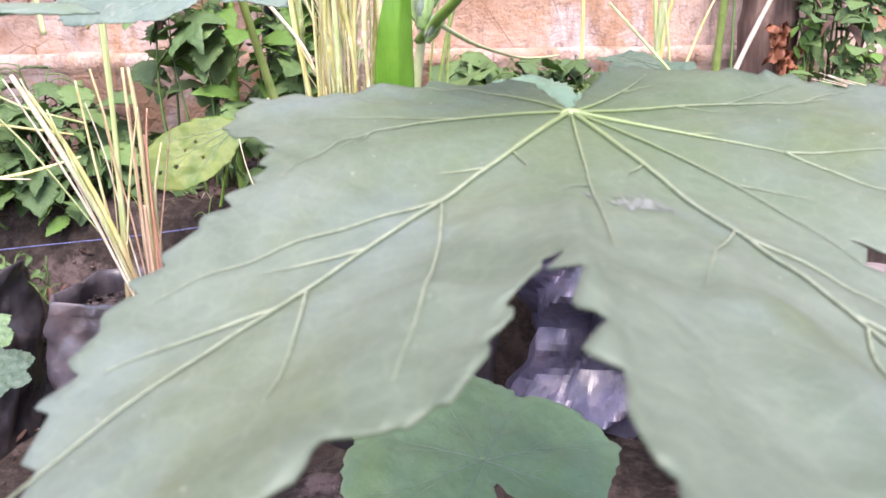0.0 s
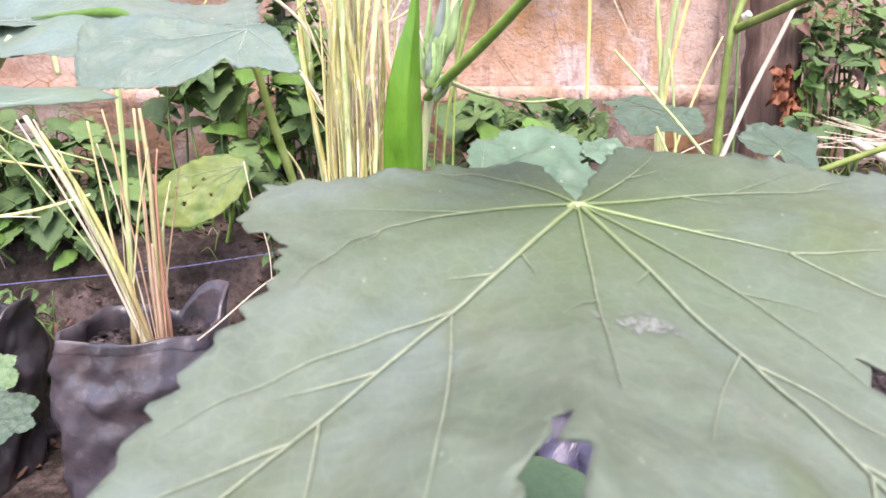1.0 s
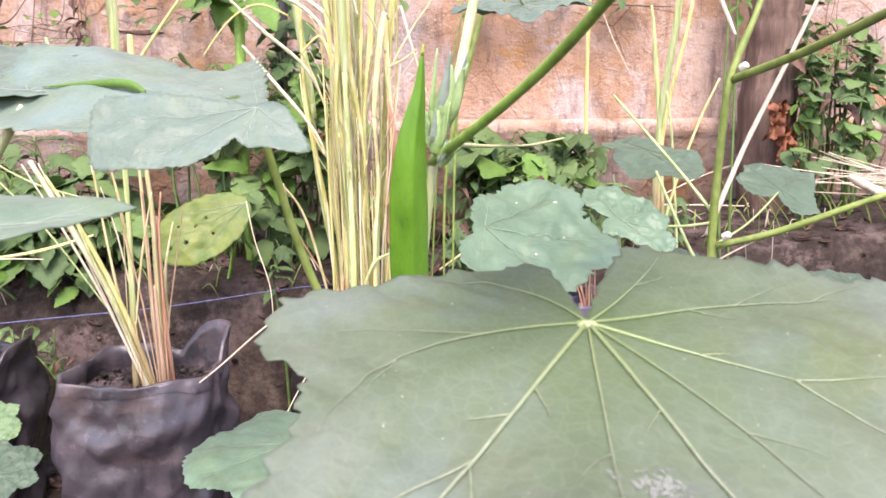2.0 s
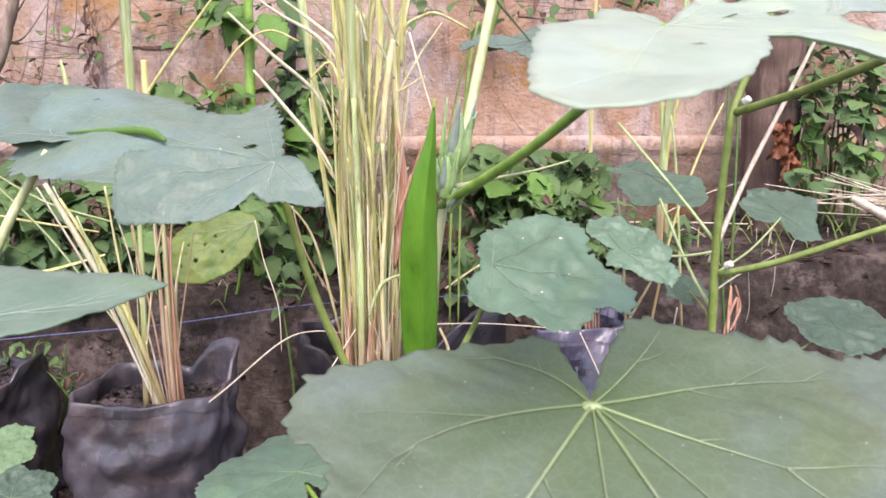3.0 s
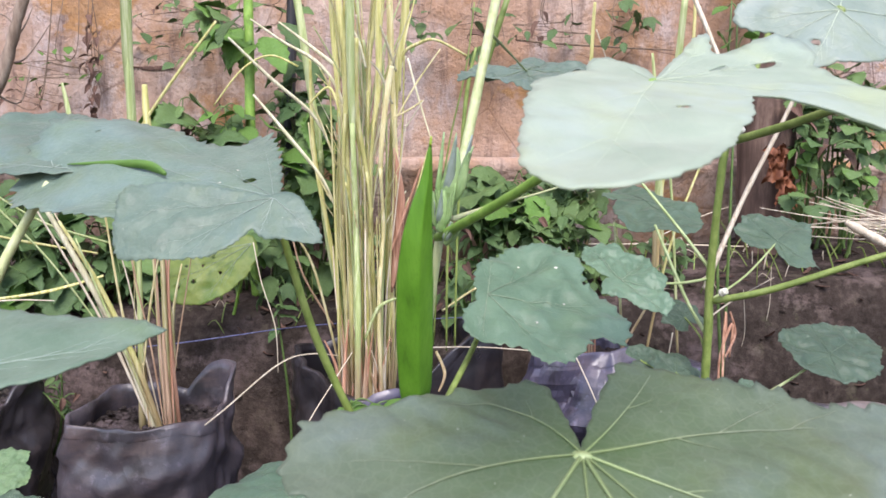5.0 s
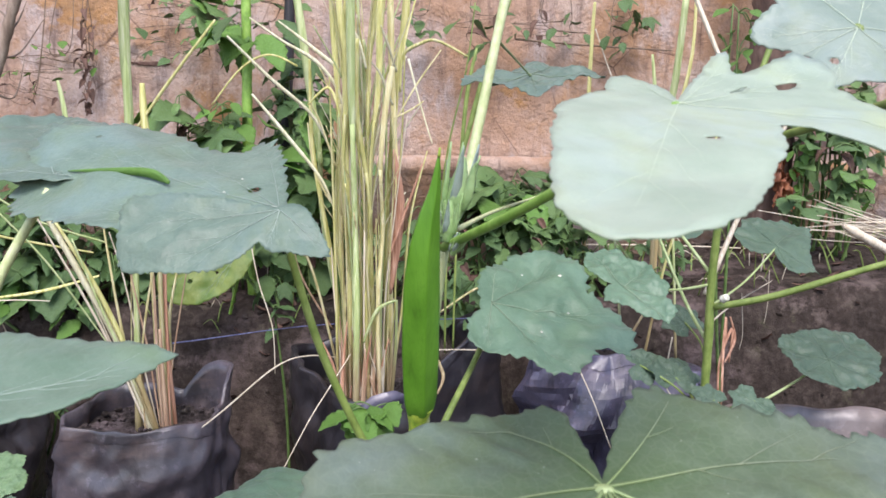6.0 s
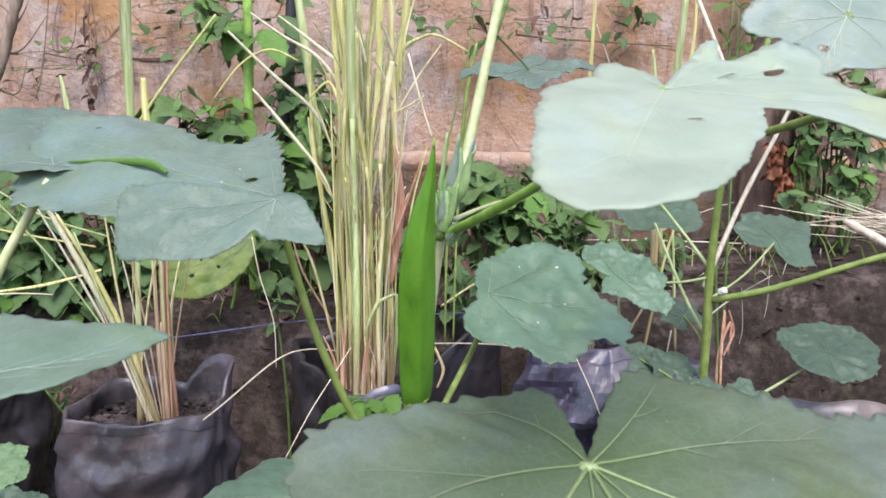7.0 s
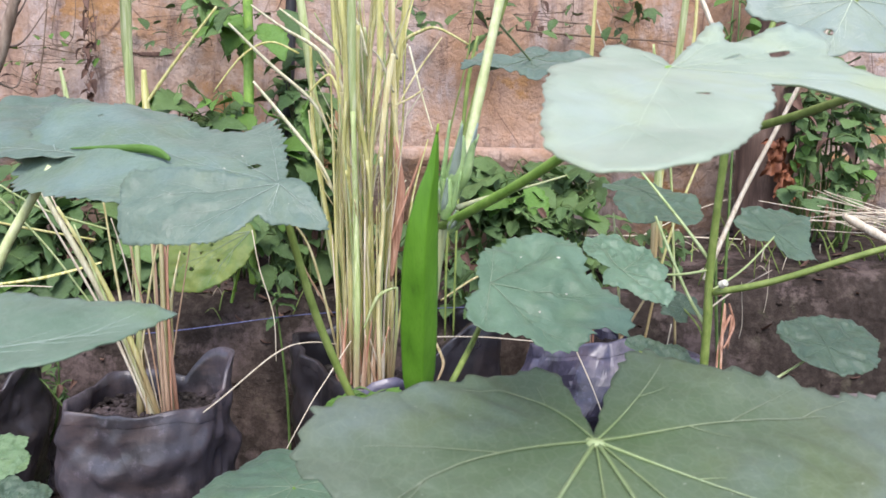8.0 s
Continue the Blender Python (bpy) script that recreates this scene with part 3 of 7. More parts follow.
def build_wall():
    """Old garden wall with a stepped plinth; rough plaster on its face."""
    g = Geo()
    y0 = 1.74
    nx, nz = 240, 60
    x0, x1, z0, z1 = -6.0, 6.0, 0.15, 2.3
    verts = []
    for k in range(nz + 1):
        for i in range(nx + 1):
            x, z = x0 + (x1 - x0) * i / nx, z0 + (z1 - z0) * k / nz
            dy = 0.010 * noise.noise(Vector((x * 3, z * 3, 0))) + 0.004 * noise.noise(Vector((x * 14, z * 14, 3)))
            verts.append((x, y0 + dy, z))
    for k in range(nz + 1):
        for i in range(nx + 1):
            x, z = x0 + (x1 - x0) * i / nx, z0 + (z1 - z0) * k / nz
            verts.append((x, y0 + 0.22, z))
    n1 = (nx + 1) * (nz + 1)
    faces = []
    for k in range(nz):
        for i in range(nx):
            a = k * (nx + 1) + i
            faces += [(a, a + 1, a + nx + 2, a + nx + 1), (n1 + a + 1, n1 + a, n1 + a + nx + 1, n1 + a + nx + 2)]
    for i in range(nx):
        a = nz * (nx + 1) + i
        faces.append((a, a + 1, n1 + a + 1, n1 + a))
        faces.append((i + 1, i, n1 + i, n1 + i + 1))
    for k in range(nz):
        a = k * (nx + 1)
        faces.append((a + nx + 1, a, n1 + a, n1 + a + nx + 1))
        a += nx
        faces.append((a, a + nx + 1, n1 + a + nx + 1, n1 + a))
    g.add(verts, faces)
    wall = tagged(new("wall_north", g.mesh("wall_north", PLASTER)), "old pinkish orange plaster garden wall, stained and peeling", "wall", kind="structure")
    p = Geo()
    section = [(1.735, 0.668), (1.705, 0.664), (1.698, 0.655), (1.697, 0.632), (1.708, 0.622), (1.712, 0.15), (1.74, 0.15)]
    m = 240
    verts = []
    for i in range(m + 1):
        x = -6.0 + 12.0 * i / m
        for k, (y, z) in enumerate(section):
            w = Vector((x * 6, z * 9, k))
            verts.append((x, y - 0.006 * abs(noise.noise(w)) + 0.003 * noise.noise(w * 4), z + 0.006 * noise.noise(w * 1.7) if k < 5 else z))
    s = len(section)
    p.add(verts, [(i * s + k, i * s + k + 1, (i + 1) * s + k + 1, (i + 1) * s + k) for i in range(m) for k in range(s - 1)])
    part("plinth", p, PLASTER, wall, "chipped plaster plinth with a rounded ledge")

    def patch(name, x, z, rx, rz, seed, mat, label):
        """A ragged flake that lies on the wall's face."""
        q = Geo()
        n, rings = 90, 5
        for k in range(rings + 1):
            for j in range(n):
                a = 2 * math.pi * j / n
                rag = 1 + 0.6 * noise.noise(Vector((math.cos(a) * 1.7, math.sin(a) * 1.7, seed))) + 0.5 * noise.noise(Vector((math.cos(a) * 6, math.sin(a) * 6, seed)))
                u, v = x + rx * rag * math.cos(a) * k / rings, z + rz * rag * math.sin(a) * k / rings
                dy = 0.010 * noise.noise(Vector((u * 3, v * 3, 0))) + 0.004 * noise.noise(Vector((u * 14, v * 14, 3)))
                q.v.append((u, y0 + dy - (0.0045 if k < rings else -0.004), v))
        for k in range(rings):
            for j in range(n):
                i = (j + 1) % n
                q.f.append((k * n + j, k * n + i, (k + 1) * n + i, (k + 1) * n + j))
        part(name, q, mat, wall, label)

    x, y, z = (-0.709, 1.740, 0.883)
    # a dark flake on the face paints the shade inside a narrow hole
    patch("gouge", x, z, 0.046, 0.006, 50, DRY_LEAF, "dark flake that paints the shade of a narrow cut in the plaster")


def clods(name, spots, mat, parent, label, seed):
    """Loose crumbs of one kind, joined: each spot is (x, y, z, size)."""
    rnd = random.Random(seed)
    q = Geo()
    ico = [(0, 0, 1)] + [(0.89 * math.cos(1.2566 * k), 0.89 * math.sin(1.2566 * k), 0.45) for k in range(5)] + [(0.89 * math.cos(1.2566 * (k + 0.5)), 0.89 * math.sin(1.2566 * (k + 0.5)), -0.45) for k in range(5)] + [(0, 0, -1)]
    tri = [(0, 1 + k, 1 + (k + 1) % 5) for k in range(5)] + [(1 + k, 6 + k, 1 + (k + 1) % 5) for k in range(5)] + [(6 + k, 6 + (k + 1) % 5, 1 + (k + 1) % 5) for k in range(5)] + [(11, 6 + (k + 1) % 5, 6 + k) for k in range(5)]
    for x, y, z, s in spots:
        kx, ky, kz = rnd.uniform(0.6, 1.4), rnd.uniform(0.6, 1.2), rnd.uniform(0.4, 0.8)
        turn = rnd.uniform(0, 6.3)
        c, d = math.cos(turn), math.sin(turn)
        o = []
        for a, b, e in ico:
            w = s * rnd.uniform(0.75, 1.2)
            a, b, e = a * w * kx, b * w * ky, e * w * kz
            o.append((x + a * c - b * d, y + a * d + b * c, z + e))
        q.add(o, tri)
    ob = part(name, q, mat, parent, label, False)
    return tagged(ob, label, kind="stuff")


build_ground()
build_wall()
rnd = random.Random(77)
spots = []
for i in range(2600):
    x, y = rnd.uniform(-1.1, 1.2), rnd.uniform(0.75, 1.68)
    spots.append((x, y, ground_height(x, y) + 0.001, 0.0018 + 0.006 * rnd.random() ** 3))
tagged(clods("soil_crumbs", spots, SOIL, None, "crumbly clods of dark earth on the bank", 5), "crumbly clods of dark earth on the bank", "soil", kind="stuff")


# ---- grow bags ----
def grow_bag(name_label, at, radius, rim, seed, flap=None, body_mat=None, fold_mat=None, squash=1.0, wrinkle=0.010, rim_tilt=0.0, soil_depth=0.018, square=3.0, crumple=0.007, turn=0.0, sharp=False):
    """A crumpled polythene bag: side, turned-over rim, soil. flap: (degrees, height, width in degrees) where the rim stands up."""
    bag = thing("grow_bag", name_label, "grow bag", "grow bags in a row", (*at, ground_height(*at)))
    zb = ground_height(*at)
    na = 168

    def facet(a, u, across, high):
        x, y = (a / (2 * math.pi) * across + 0.45 * noise.noise(Vector((a * 1.5, u * 5, seed)))) % across, u * high
        i, k = int(x), math.floor(y)
        fx, fy = x - i, y - k

        def knot(p, q):
            return noise.cell(Vector((p % across + 0.5, q + 0.5, seed * 3.7 + across))) * 2 - 1

        a00, a11 = knot(i, k), knot(i + 1, k + 1)
        side = knot(i + 1, k) if fx > fy else knot(i, k + 1)
        if fx > fy:
            return a00 + (side - a00) * fx + (a11 - side) * fy
        return a00 + (side - a00) * fy + (a11 - side) * fx

    def out(a, z, rr):
        f = 0.96 + 0.05 * noise.noise(Vector((math.cos(a) * 1.4, math.sin(a) * 1.4, seed)))
        f *= (abs(math.cos(a - radians(turn))) ** square + abs(math.sin(a - radians(turn))) ** square) ** (-1 / square)
        u = z / rim
        q = Vector((rr * math.cos(a), rr * math.sin(a), z))
        crease = wrinkle * 0.7 * noise.noise(q * 7 + Vector((seed, 0, 0))) + wrinkle * 0.25 * noise.noise(q * 21 + Vector((0, seed, 0)))
        # flat facets of crumpled film that meet in sharp creases
        crease += crumple * (facet(a, u, 12, 5.2) + 0.15 * facet(a + 0.11, u + 0.07, 29, 11.0) if sharp else facet(a, u, 17, 5.0) + 0.40 * facet(a + 0.11, u + 0.07, 41, 12.0))
        lobe = 0.5 + 0.5 * math.cos(3 * (a - 4.71) + (seed - 1) * 1.3)
        swag = abs(u - (0.84 - 0.17 * lobe))
        crease += wrinkle * 1.5 * max(0.0, 1 - swag * 11) * (0.25 + 0.75 * lobe)
        r = rr * f * (0.93 + 0.07 * math.sin(min(u, 1) * 2.2)) + crease
        return Vector((r * math.cos(a), r * math.sin(a) * squash, z))

    def top(a):
        h = rim + 0.010 * noise.noise(Vector((math.cos(a) * 2, math.sin(a) * 2, seed + 3))) + rim_tilt * math.sin(a)
        for fa, fh, fw in flap or ():
            d = abs((math.degrees(a) - fa + 180) % 360 - 180)
            if d < fw:
                h += fh * (1 - (d / fw) ** 2.4)
        return h

    g = Geo()
    rows = 32
    for k in range(rows + 1):
        for j in range(na):
            a = 2 * math.pi * j / na
            g.v.append(tuple(out(a, top(a) * k / rows, radius)))
    for k in range(rows):
        for j in range(na):
            a, b = k * na + j, k * na + (j + 1) % na
            g.f.append((a, b, b + na, a + na))
    base = len(g.v)
    inner = 7
    for k in range(inner + 1):
        for j in range(na):
            a = 2 * math.pi * j / na
            q = out(a, top(a) - (0.110 * k / inner), radius)
            g.v.append((q.x * 0.955, q.y * 0.955, q.z))
    for j in range(na):
        i = (j + 1) % na
        g.f.append((rows * na + j, rows * na + i, base + i, base + j))
        for k in range(inner):
            a, b = base + k * na + j, base + k * na + i
            g.f.append((a, b, b + na, a + na))
    part("body", g, body_mat or BAG, bag, smooth=not sharp)
    r = Geo()
    steps = [(0.985, -0.001), (0.996, 0.0007), (1.004, 0.0004), (1.007, -0.004), (1.008, -0.011), (1.009, -0.017), (1.008, -0.0175), (1.000, -0.017)]
    for j in range(na):
        a = 2 * math.pi * j / na
        w = 1 + 0.35 * noise.noise(Vector((math.cos(a) * 1.8, math.sin(a) * 1.8, seed + 8)))
        for s, dz in steps:
            q = out(a, top(a) + min(dz * w, 0.0), radius)
            r.v.append((q.x * (1 + (s - 1) * w), q.y * (1 + (s - 1) * w), q.z + max(dz, 0.0) + 0.0015 * noise.noise(Vector((math.cos(a) * 3, math.sin(a) * 3, s * 20 + seed)))))
    ns = len(steps)
    for j in range(na):
        i = (j + 1) % na
        for k in range(ns - 1):
            r.f.append((j * ns + k, j * ns + k + 1, i * ns + k + 1, i * ns + k))
    part("rim", r, fold_mat or body_mat or BAG, bag, "turned-over polythene rim")
    s = Geo()
    rings = 14
    s.v.append((0, 0, rim - soil_depth + 0.002))
    for k in range(1, rings + 1):
        for j in range(na):
            a = 2 * math.pi * j / na
            q = out(a, rim - soil_depth, radius)
            x, y = q.x * 0.955 * k / rings, q.y * 0.955 * k / rings
            s.v.append((x, y, rim - soil_depth + 0.007 * noise.noise(Vector((x * 60, y * 60, seed))) + 0.007 * noise.noise(Vector((x * 160, y * 160, seed))) + 0.008 * noise.noise(Vector((x * 12, y * 12, seed)))))
    for j in range(na):
        i = (j + 1) % na
        s.f.append((0, 1 + j, 1 + i))
        for k in range(rings - 1):
            a, b = 1 + k * na + j, 1 + k * na + i
            s.f.append((a, a + na, b + na, b))
    soil = part("soil", s, POT_SOIL, bag, "dark crumbly potting soil")
    rnd = random.Random(seed + 40)
    lumps = []
    for _ in range(260):
        a, k = rnd.uniform(0, 6.283), math.sqrt(rnd.random()) * 0.92
        q = out(a, rim - soil_depth, radius)
        lumps.append((q.x * k, q.y * k, rim - soil_depth + 0.004, 0.0018 + 0.006 * rnd.random() ** 2))
    clods("crumb", lumps, POT_SOIL, soil, "", seed)
    return bag


grow_bag("dusty black polythene grow bag with a folded rim, filled with soil", (-0.436, 1.000), 0.127, 0.274, 1, [(44, 0.050, 34), (120, 0.010, 40)], squash=0.86, wrinkle=0.008, crumple=0.0055, soil_depth=0.032)
grow_bag("black polythene grow bag with a crumpled rim", (-0.780, 1.060), 0.130, 0.262, 2, [(20, 0.03, 30)], body_mat=BAG_BLACK)
clump_bag = grow_bag("wide black grow bag holding a lemongrass clump", (-0.072, 1.180), 0.172, 0.284, 3, [(164, 0.020, 60), (344, 0.088, 62), (75, 0.06, 70)], wrinkle=0.006, crumple=0.006, body_mat=BAG_BLACK, soil_depth=0.055, square=5.0, turn=29.0)
lip = Geo()
strip(lip, [(-0.045, -0.195, 0.268), (-0.020, -0.193, 0.279), (0.009, -0.182, 0.283), (0.027, -0.167, 0.276)], [0.012, 0.034, 0.036, 0.016], 18, 0.35, 0.2)
part("loose_fold", lip, BAG_SKY_SHEEN, clump_bag, "grey-lilac fold of loose polythene")
grow_bag("wrinkled black polythene grow bag with a painted grey-blue sheen, beside the okra stem", (0.272, 1.100), 0.146, 0.328, 4, [(100, 0.02, 50), (262, 0.034, 85)], body_mat=BAG_SKY_SHEEN, wrinkle=0.003, crumple=0.034, sharp=True)
grow_bag("grow bag with a pale dust-covered rim holding an okra plant", (0.505, 0.755), 0.178, 0.318, 5, None, body_mat=BAG_DUSTY, soil_depth=0.040)


# ---- the near okra plant ----
okra = thing("okra_plant", "okra plant with one upright green pod and broad lobed grey-green leaves", "okra plant", at=(-0.025, 0.53, ground_height(-0.025, 0.53)))
OB = Vector(okra.location)


def rel(pts, base):
    return [Vector(p) - base for p in pts]


g = Geo()
tube(g, rel([(-0.025, 0.53, 0.0), (-0.030, 0.528, 0.22), (-0.018, 0.526, 0.42), (-0.008, 0.535, 0.50), (0.003, 0.525, 0.585), (0.020, 0.545, 0.64), (0.045, 0.57, 0.76), (0.080, 0.60, 0.93), (0.105, 0.62, 1.06)], OB),
     [0.011, 0.010, 0.008, 0.0036, 0.0036, 0.0040, 0.0040, 0.0042, 0.003], 60, 10, 0.12)
part("stem", g, STEM_PALE, okra, "pale yellow-green main stem")


def petiole(plant, base, pts, r0, r1, mat=None, label=""):
    q = Geo()
    tube(q, rel(pts, base), [r0 * 0.9, (r0 + r1) * 0.45, r1 * 0.9], 22, 9, 0.08)
    return part("petiole", q, mat or STEM, plant, label)


big = Blade([(4, 0.150), (12, 0.138), (17, 0.112), (19.5, 0.101), (25, 0.0973), (31, 0.083), (41, 0.0735), (53, 0.071), (61, 0.072), (65.8, 0.067), (70, 0.044), (74, 0.013), (85, 0.004), (93, 0.014), (96.5, 0.032), (98, 0.0437), (102, 0.049), (108, 0.0525), (120, 0.0525), (130, 0.0545),
             (140, 0.060), (148, 0.066), (156, 0.075), (164, 0.092), (172, 0.103), (181, 0.105), (187.5, 0.1055), (192, 0.099), (199.2, 0.091), (210.6, 0.0985), (218.7, 0.1126), (223, 0.131), (226.5, 0.1441), (232.2, 0.163), (238.3, 0.175), (244, 0.190),
             (250.1, 0.1726), (253, 0.1575), (255.6, 0.158), (256.4, 0.145), (257.4, 0.129), (259.1, 0.1235), (260.4, 0.146), (261.4, 0.169), (264, 0.192), (276, 0.205), (291, 0.135), (305, 0.089), (324, 0.162), (345, 0.138)],
            [239, 264, 284, 305, 332, 20, 52, 189, 115], 0.0, 0.004, 0.022, 5.0, 3, 0.0026, pleat=0.0010, overlap=(261.5, 0.060, 0.095),
            bow=[(0, 0.3), (40, 1.7), (85, 1.2), (130, 0.25), (160, -0.25), (190, -0.40), (215, -0.7), (232, -0.85), (242, -0.55), (252, -0.1), (262, 0.4), (270, 0.05), (283, -0.55), (297, -1.2), (330, -0.5)])
broad_leaf = hang_leaf(okra, big, Vector((0.053, 0.2301, 0.5288)) - OB, (0.055, -0.207, 0.977), OKRA_BROAD, "broad five-lobed grey-green leaf with pale veins", fat=0.00105, na=620,
          plan={239: (1.0, 0.98, [(0.43, -1, 0.54, 26), (0.445, 1, 0.46, 33), (0.32, -1, 0.07, 60), (0.74, -1, 0.17, 36), (0.70, 1, 0.22, 40), (0.60, -1, 0.12, 45), (0.24, 1, 0.09, 45)], -2.5),
                264: (0.6, 0.56, [(0.62, -1, 0.14, 40)], 0.0),
                284: (1.0, 0.92, [(0.55, -1, 0.28, 48), (0.575, 1, 0.28, 48), (0.30, -1, 0.10, 50), (0.76, 1, 0.15, 42), (0.78, -1, 0.15, 40)], 0.0),
                305: (0.62, 1.08, [(0.62, 1, 0.20, 40)], -4.0),
                332: (0.8, 0.42, [(0.97, 1, 0.50, 30), (0.97, -1, 0.75, 34), (0.55, 1, 0.16, 40)], 4.0),
                20: (0.7, 0.94, [(0.60, 1, 0.42, 20), (0.90, 1, 0.26, 16), (0.42, -1, 0.16, 40)], -8.0),
                52: (0.55, 0.90, [(0.6, -1, 0.2, 35)], 2.0),
                189: (0.6, 0.93, [(0.36, -1, 0.50, 27), (0.68, 1, 0.16, 40)], 27.0),
                115: (0.55, 1.02, [(0.5, -1, 0.25, 40)], 34.0)})
g = Geo()
tube(g, [(0, 0, -0.0015), (0, 0, 0.0002), (0, 0.0003, 0.0012)], [0.0042, 0.0036, 0.0016], 6, 12, 0.2)
part("stalk_joint", g, STEM_SOFT, broad_leaf, "pale yellow-green joint of the leaf stalk")
smudge = Blade([(0, 0.0055), (40, 0.0042), (80, 0.0048), (130, 0.0035), (170, 0.0060), (215, 0.0040), (260, 0.0046), (310, 0.0038)], [], 0, 0.0002, 0.10, 20, 2)
g = Geo()
rnd = random.Random(12)
for k in range(170):
    u, v, z = rnd.gauss(0, 0.0042), rnd.gauss(0, 0.0024), 0.0002 + 0.0001 * rnd.random()
    x0, y0 = 0.0765 * math.cos(radians(271.3)) + u, 0.0765 * math.sin(radians(271.3)) + v
    s = 0.00028 + 0.0006 * rnd.random() ** 2
    g.add([(x0 + s * math.cos(c), y0 + s * math.sin(c), big.height(x0 + s * math.cos(c), y0 + s * math.sin(c)) + z) for c in (0.3, 1.3, 2.4, 3.4, 4.5, 5.5)], [(0, 1, 2, 3, 4, 5)])
part("smudge", g, SMUDGE, broad_leaf, "pale chalky smudge on the leaf")
petiole(okra, OB, [(-0.022, 0.527, 0.33), (0.015, 0.43, 0.40), (0.048, 0.28, 0.480), (0.053, 0.240, 0.513), (0.053, 0.2312, 0.5272)], 0.0045, 0.0032)

leaf_a = Blade([(90, 0.029), (97, 0.068), (103.5, 0.150), (108.5, 0.161), (114, 0.146), (120.5, 0.148), (127, 0.178), (129.5, 0.232), (136, 0.262), (141.4, 0.254), (148.5, 0.290), (155.5, 0.279), (162.4, 0.269), (172.2, 0.240), (176.9, 0.201), (182.5, 0.173), (187.5, 0.147), (191, 0.120), (193, 0.060), (197, 0.012), (300, 0.006), (40, 0.006), (75, 0.012)],
               [105, 133, 152, 178], 0.0, 0.010, 0.032, 5.0, 11, 0.005, holes=[(-0.0282, 0.0346, 0.0050, 1.3, 20), (-0.196, 0.131, 0.0030)], bow=[(0, 0.0), (95, 0.3), (118, -0.25), (150, 0.10), (170, -0.35), (190, -0.2)])
dusty_leaf = hang_leaf(okra, leaf_a, Vector((-0.1084, 0.4512, 0.6115)) - OB, (0, -0.42, 0.9), OKRA_DUSTY, "broad dusty grey-green leaf with a small hole", vein=VEIN_GREY, fat=0.00034, na=300, scale=0.82)
leaf_f = Blade([(14, 0.018), (344, 0.0283), (330, 0.0393), (317.3, 0.0587), (311, 0.0557), (284.3, 0.0413), (265.6, 0.039), (248.5, 0.0331), (243.4, 0.0449), (238.8, 0.0599), (225.2, 0.0839), (214.4, 0.1029), (207.3, 0.1245), (202.6, 0.1271), (191, 0.1238), (182, 0.1249), (175, 0.118), (171, 0.099), (168, 0.060), (164, 0.020), (150, 0.006), (120, 0.004), (60, 0.006)],
               [318, 214, 188, 262], 0.0, 0.008, 0.020, 5.0, 14, 0.003, bow=[(0, -0.2), (100, 0.0), (165, 0.5), (185, 0.1), (210, -0.5), (240, -0.2), (290, -0.6), (320, -0.8)])
hang_leaf(okra, leaf_f, Vector((-0.1019, 0.4241, 0.6121)) - OB, (0, -0.72, 0.69), OKRA_DUSTY, "front lobe of the dusty leaf, hanging from a sharp fold", vein=VEIN_GREY, fat=0.00034, na=240, scale=0.771)
g = Geo()
strip(g, rel([(-0.2751, 0.5102, 0.6332), (-0.2447, 0.5020, 0.6341), (-0.2152, 0.4922, 0.6336), (-0.2013, 0.4873, 0.6312), (-0.1906, 0.4807, 0.6263)], OB), [0.0006, 0.0032, 0.0062, 0.0070, 0.0025], 18, -0.3, 0.0)
part("rolled_edge", g, WEED_LIGHT, okra, "bright green underside where the leaf edge rolls over")
petiole(okra, OB, [(-0.0220, 0.5260, 0.3700), (-0.0515, 0.5044, 0.4167), (-0.0857, 0.4816, 0.5042), (-0.1047, 0.4602, 0.5844), (-0.1084, 0.4528, 0.6086)], 0.0038, 0.0026, STEM_OLIVE)

leaf_m = Blade([(116, 0.026), (91, 0.055), (67, 0.096), (49, 0.116), (34, 0.110), (23, 0.097), (11, 0.114), (0, 0.124), (-13, 0.127), (-20, 0.120), (-22, 0.099), (-41, 0.097), (-55, 0.089), (-61, 0.068), (-91, 0.056), (-111, 0.049), (-129, 0.032), (-138, 0.012), (150, 0.010)],
               [50, 2, -45, -95, 85], 0.3, 0.012, 0.05, 8, 21, 0.004)
mid_leaf = hang_leaf(okra, leaf_m, Vector((0.044, 0.59, 0.522)) - OB, (0.1, -0.5, 0.85), OKRA, "lobed green leaf with toothed edge", vein=VEIN_DULL, fat=0.0006)
petiole(okra, OB, [(-0.020, 0.527, 0.36), (-0.004, 0.53, 0.42), (0.036, 0.60, 0.48), (0.044, 0.591, 0.521)], 0.0036, 0.0026, STEM_OLIVE)

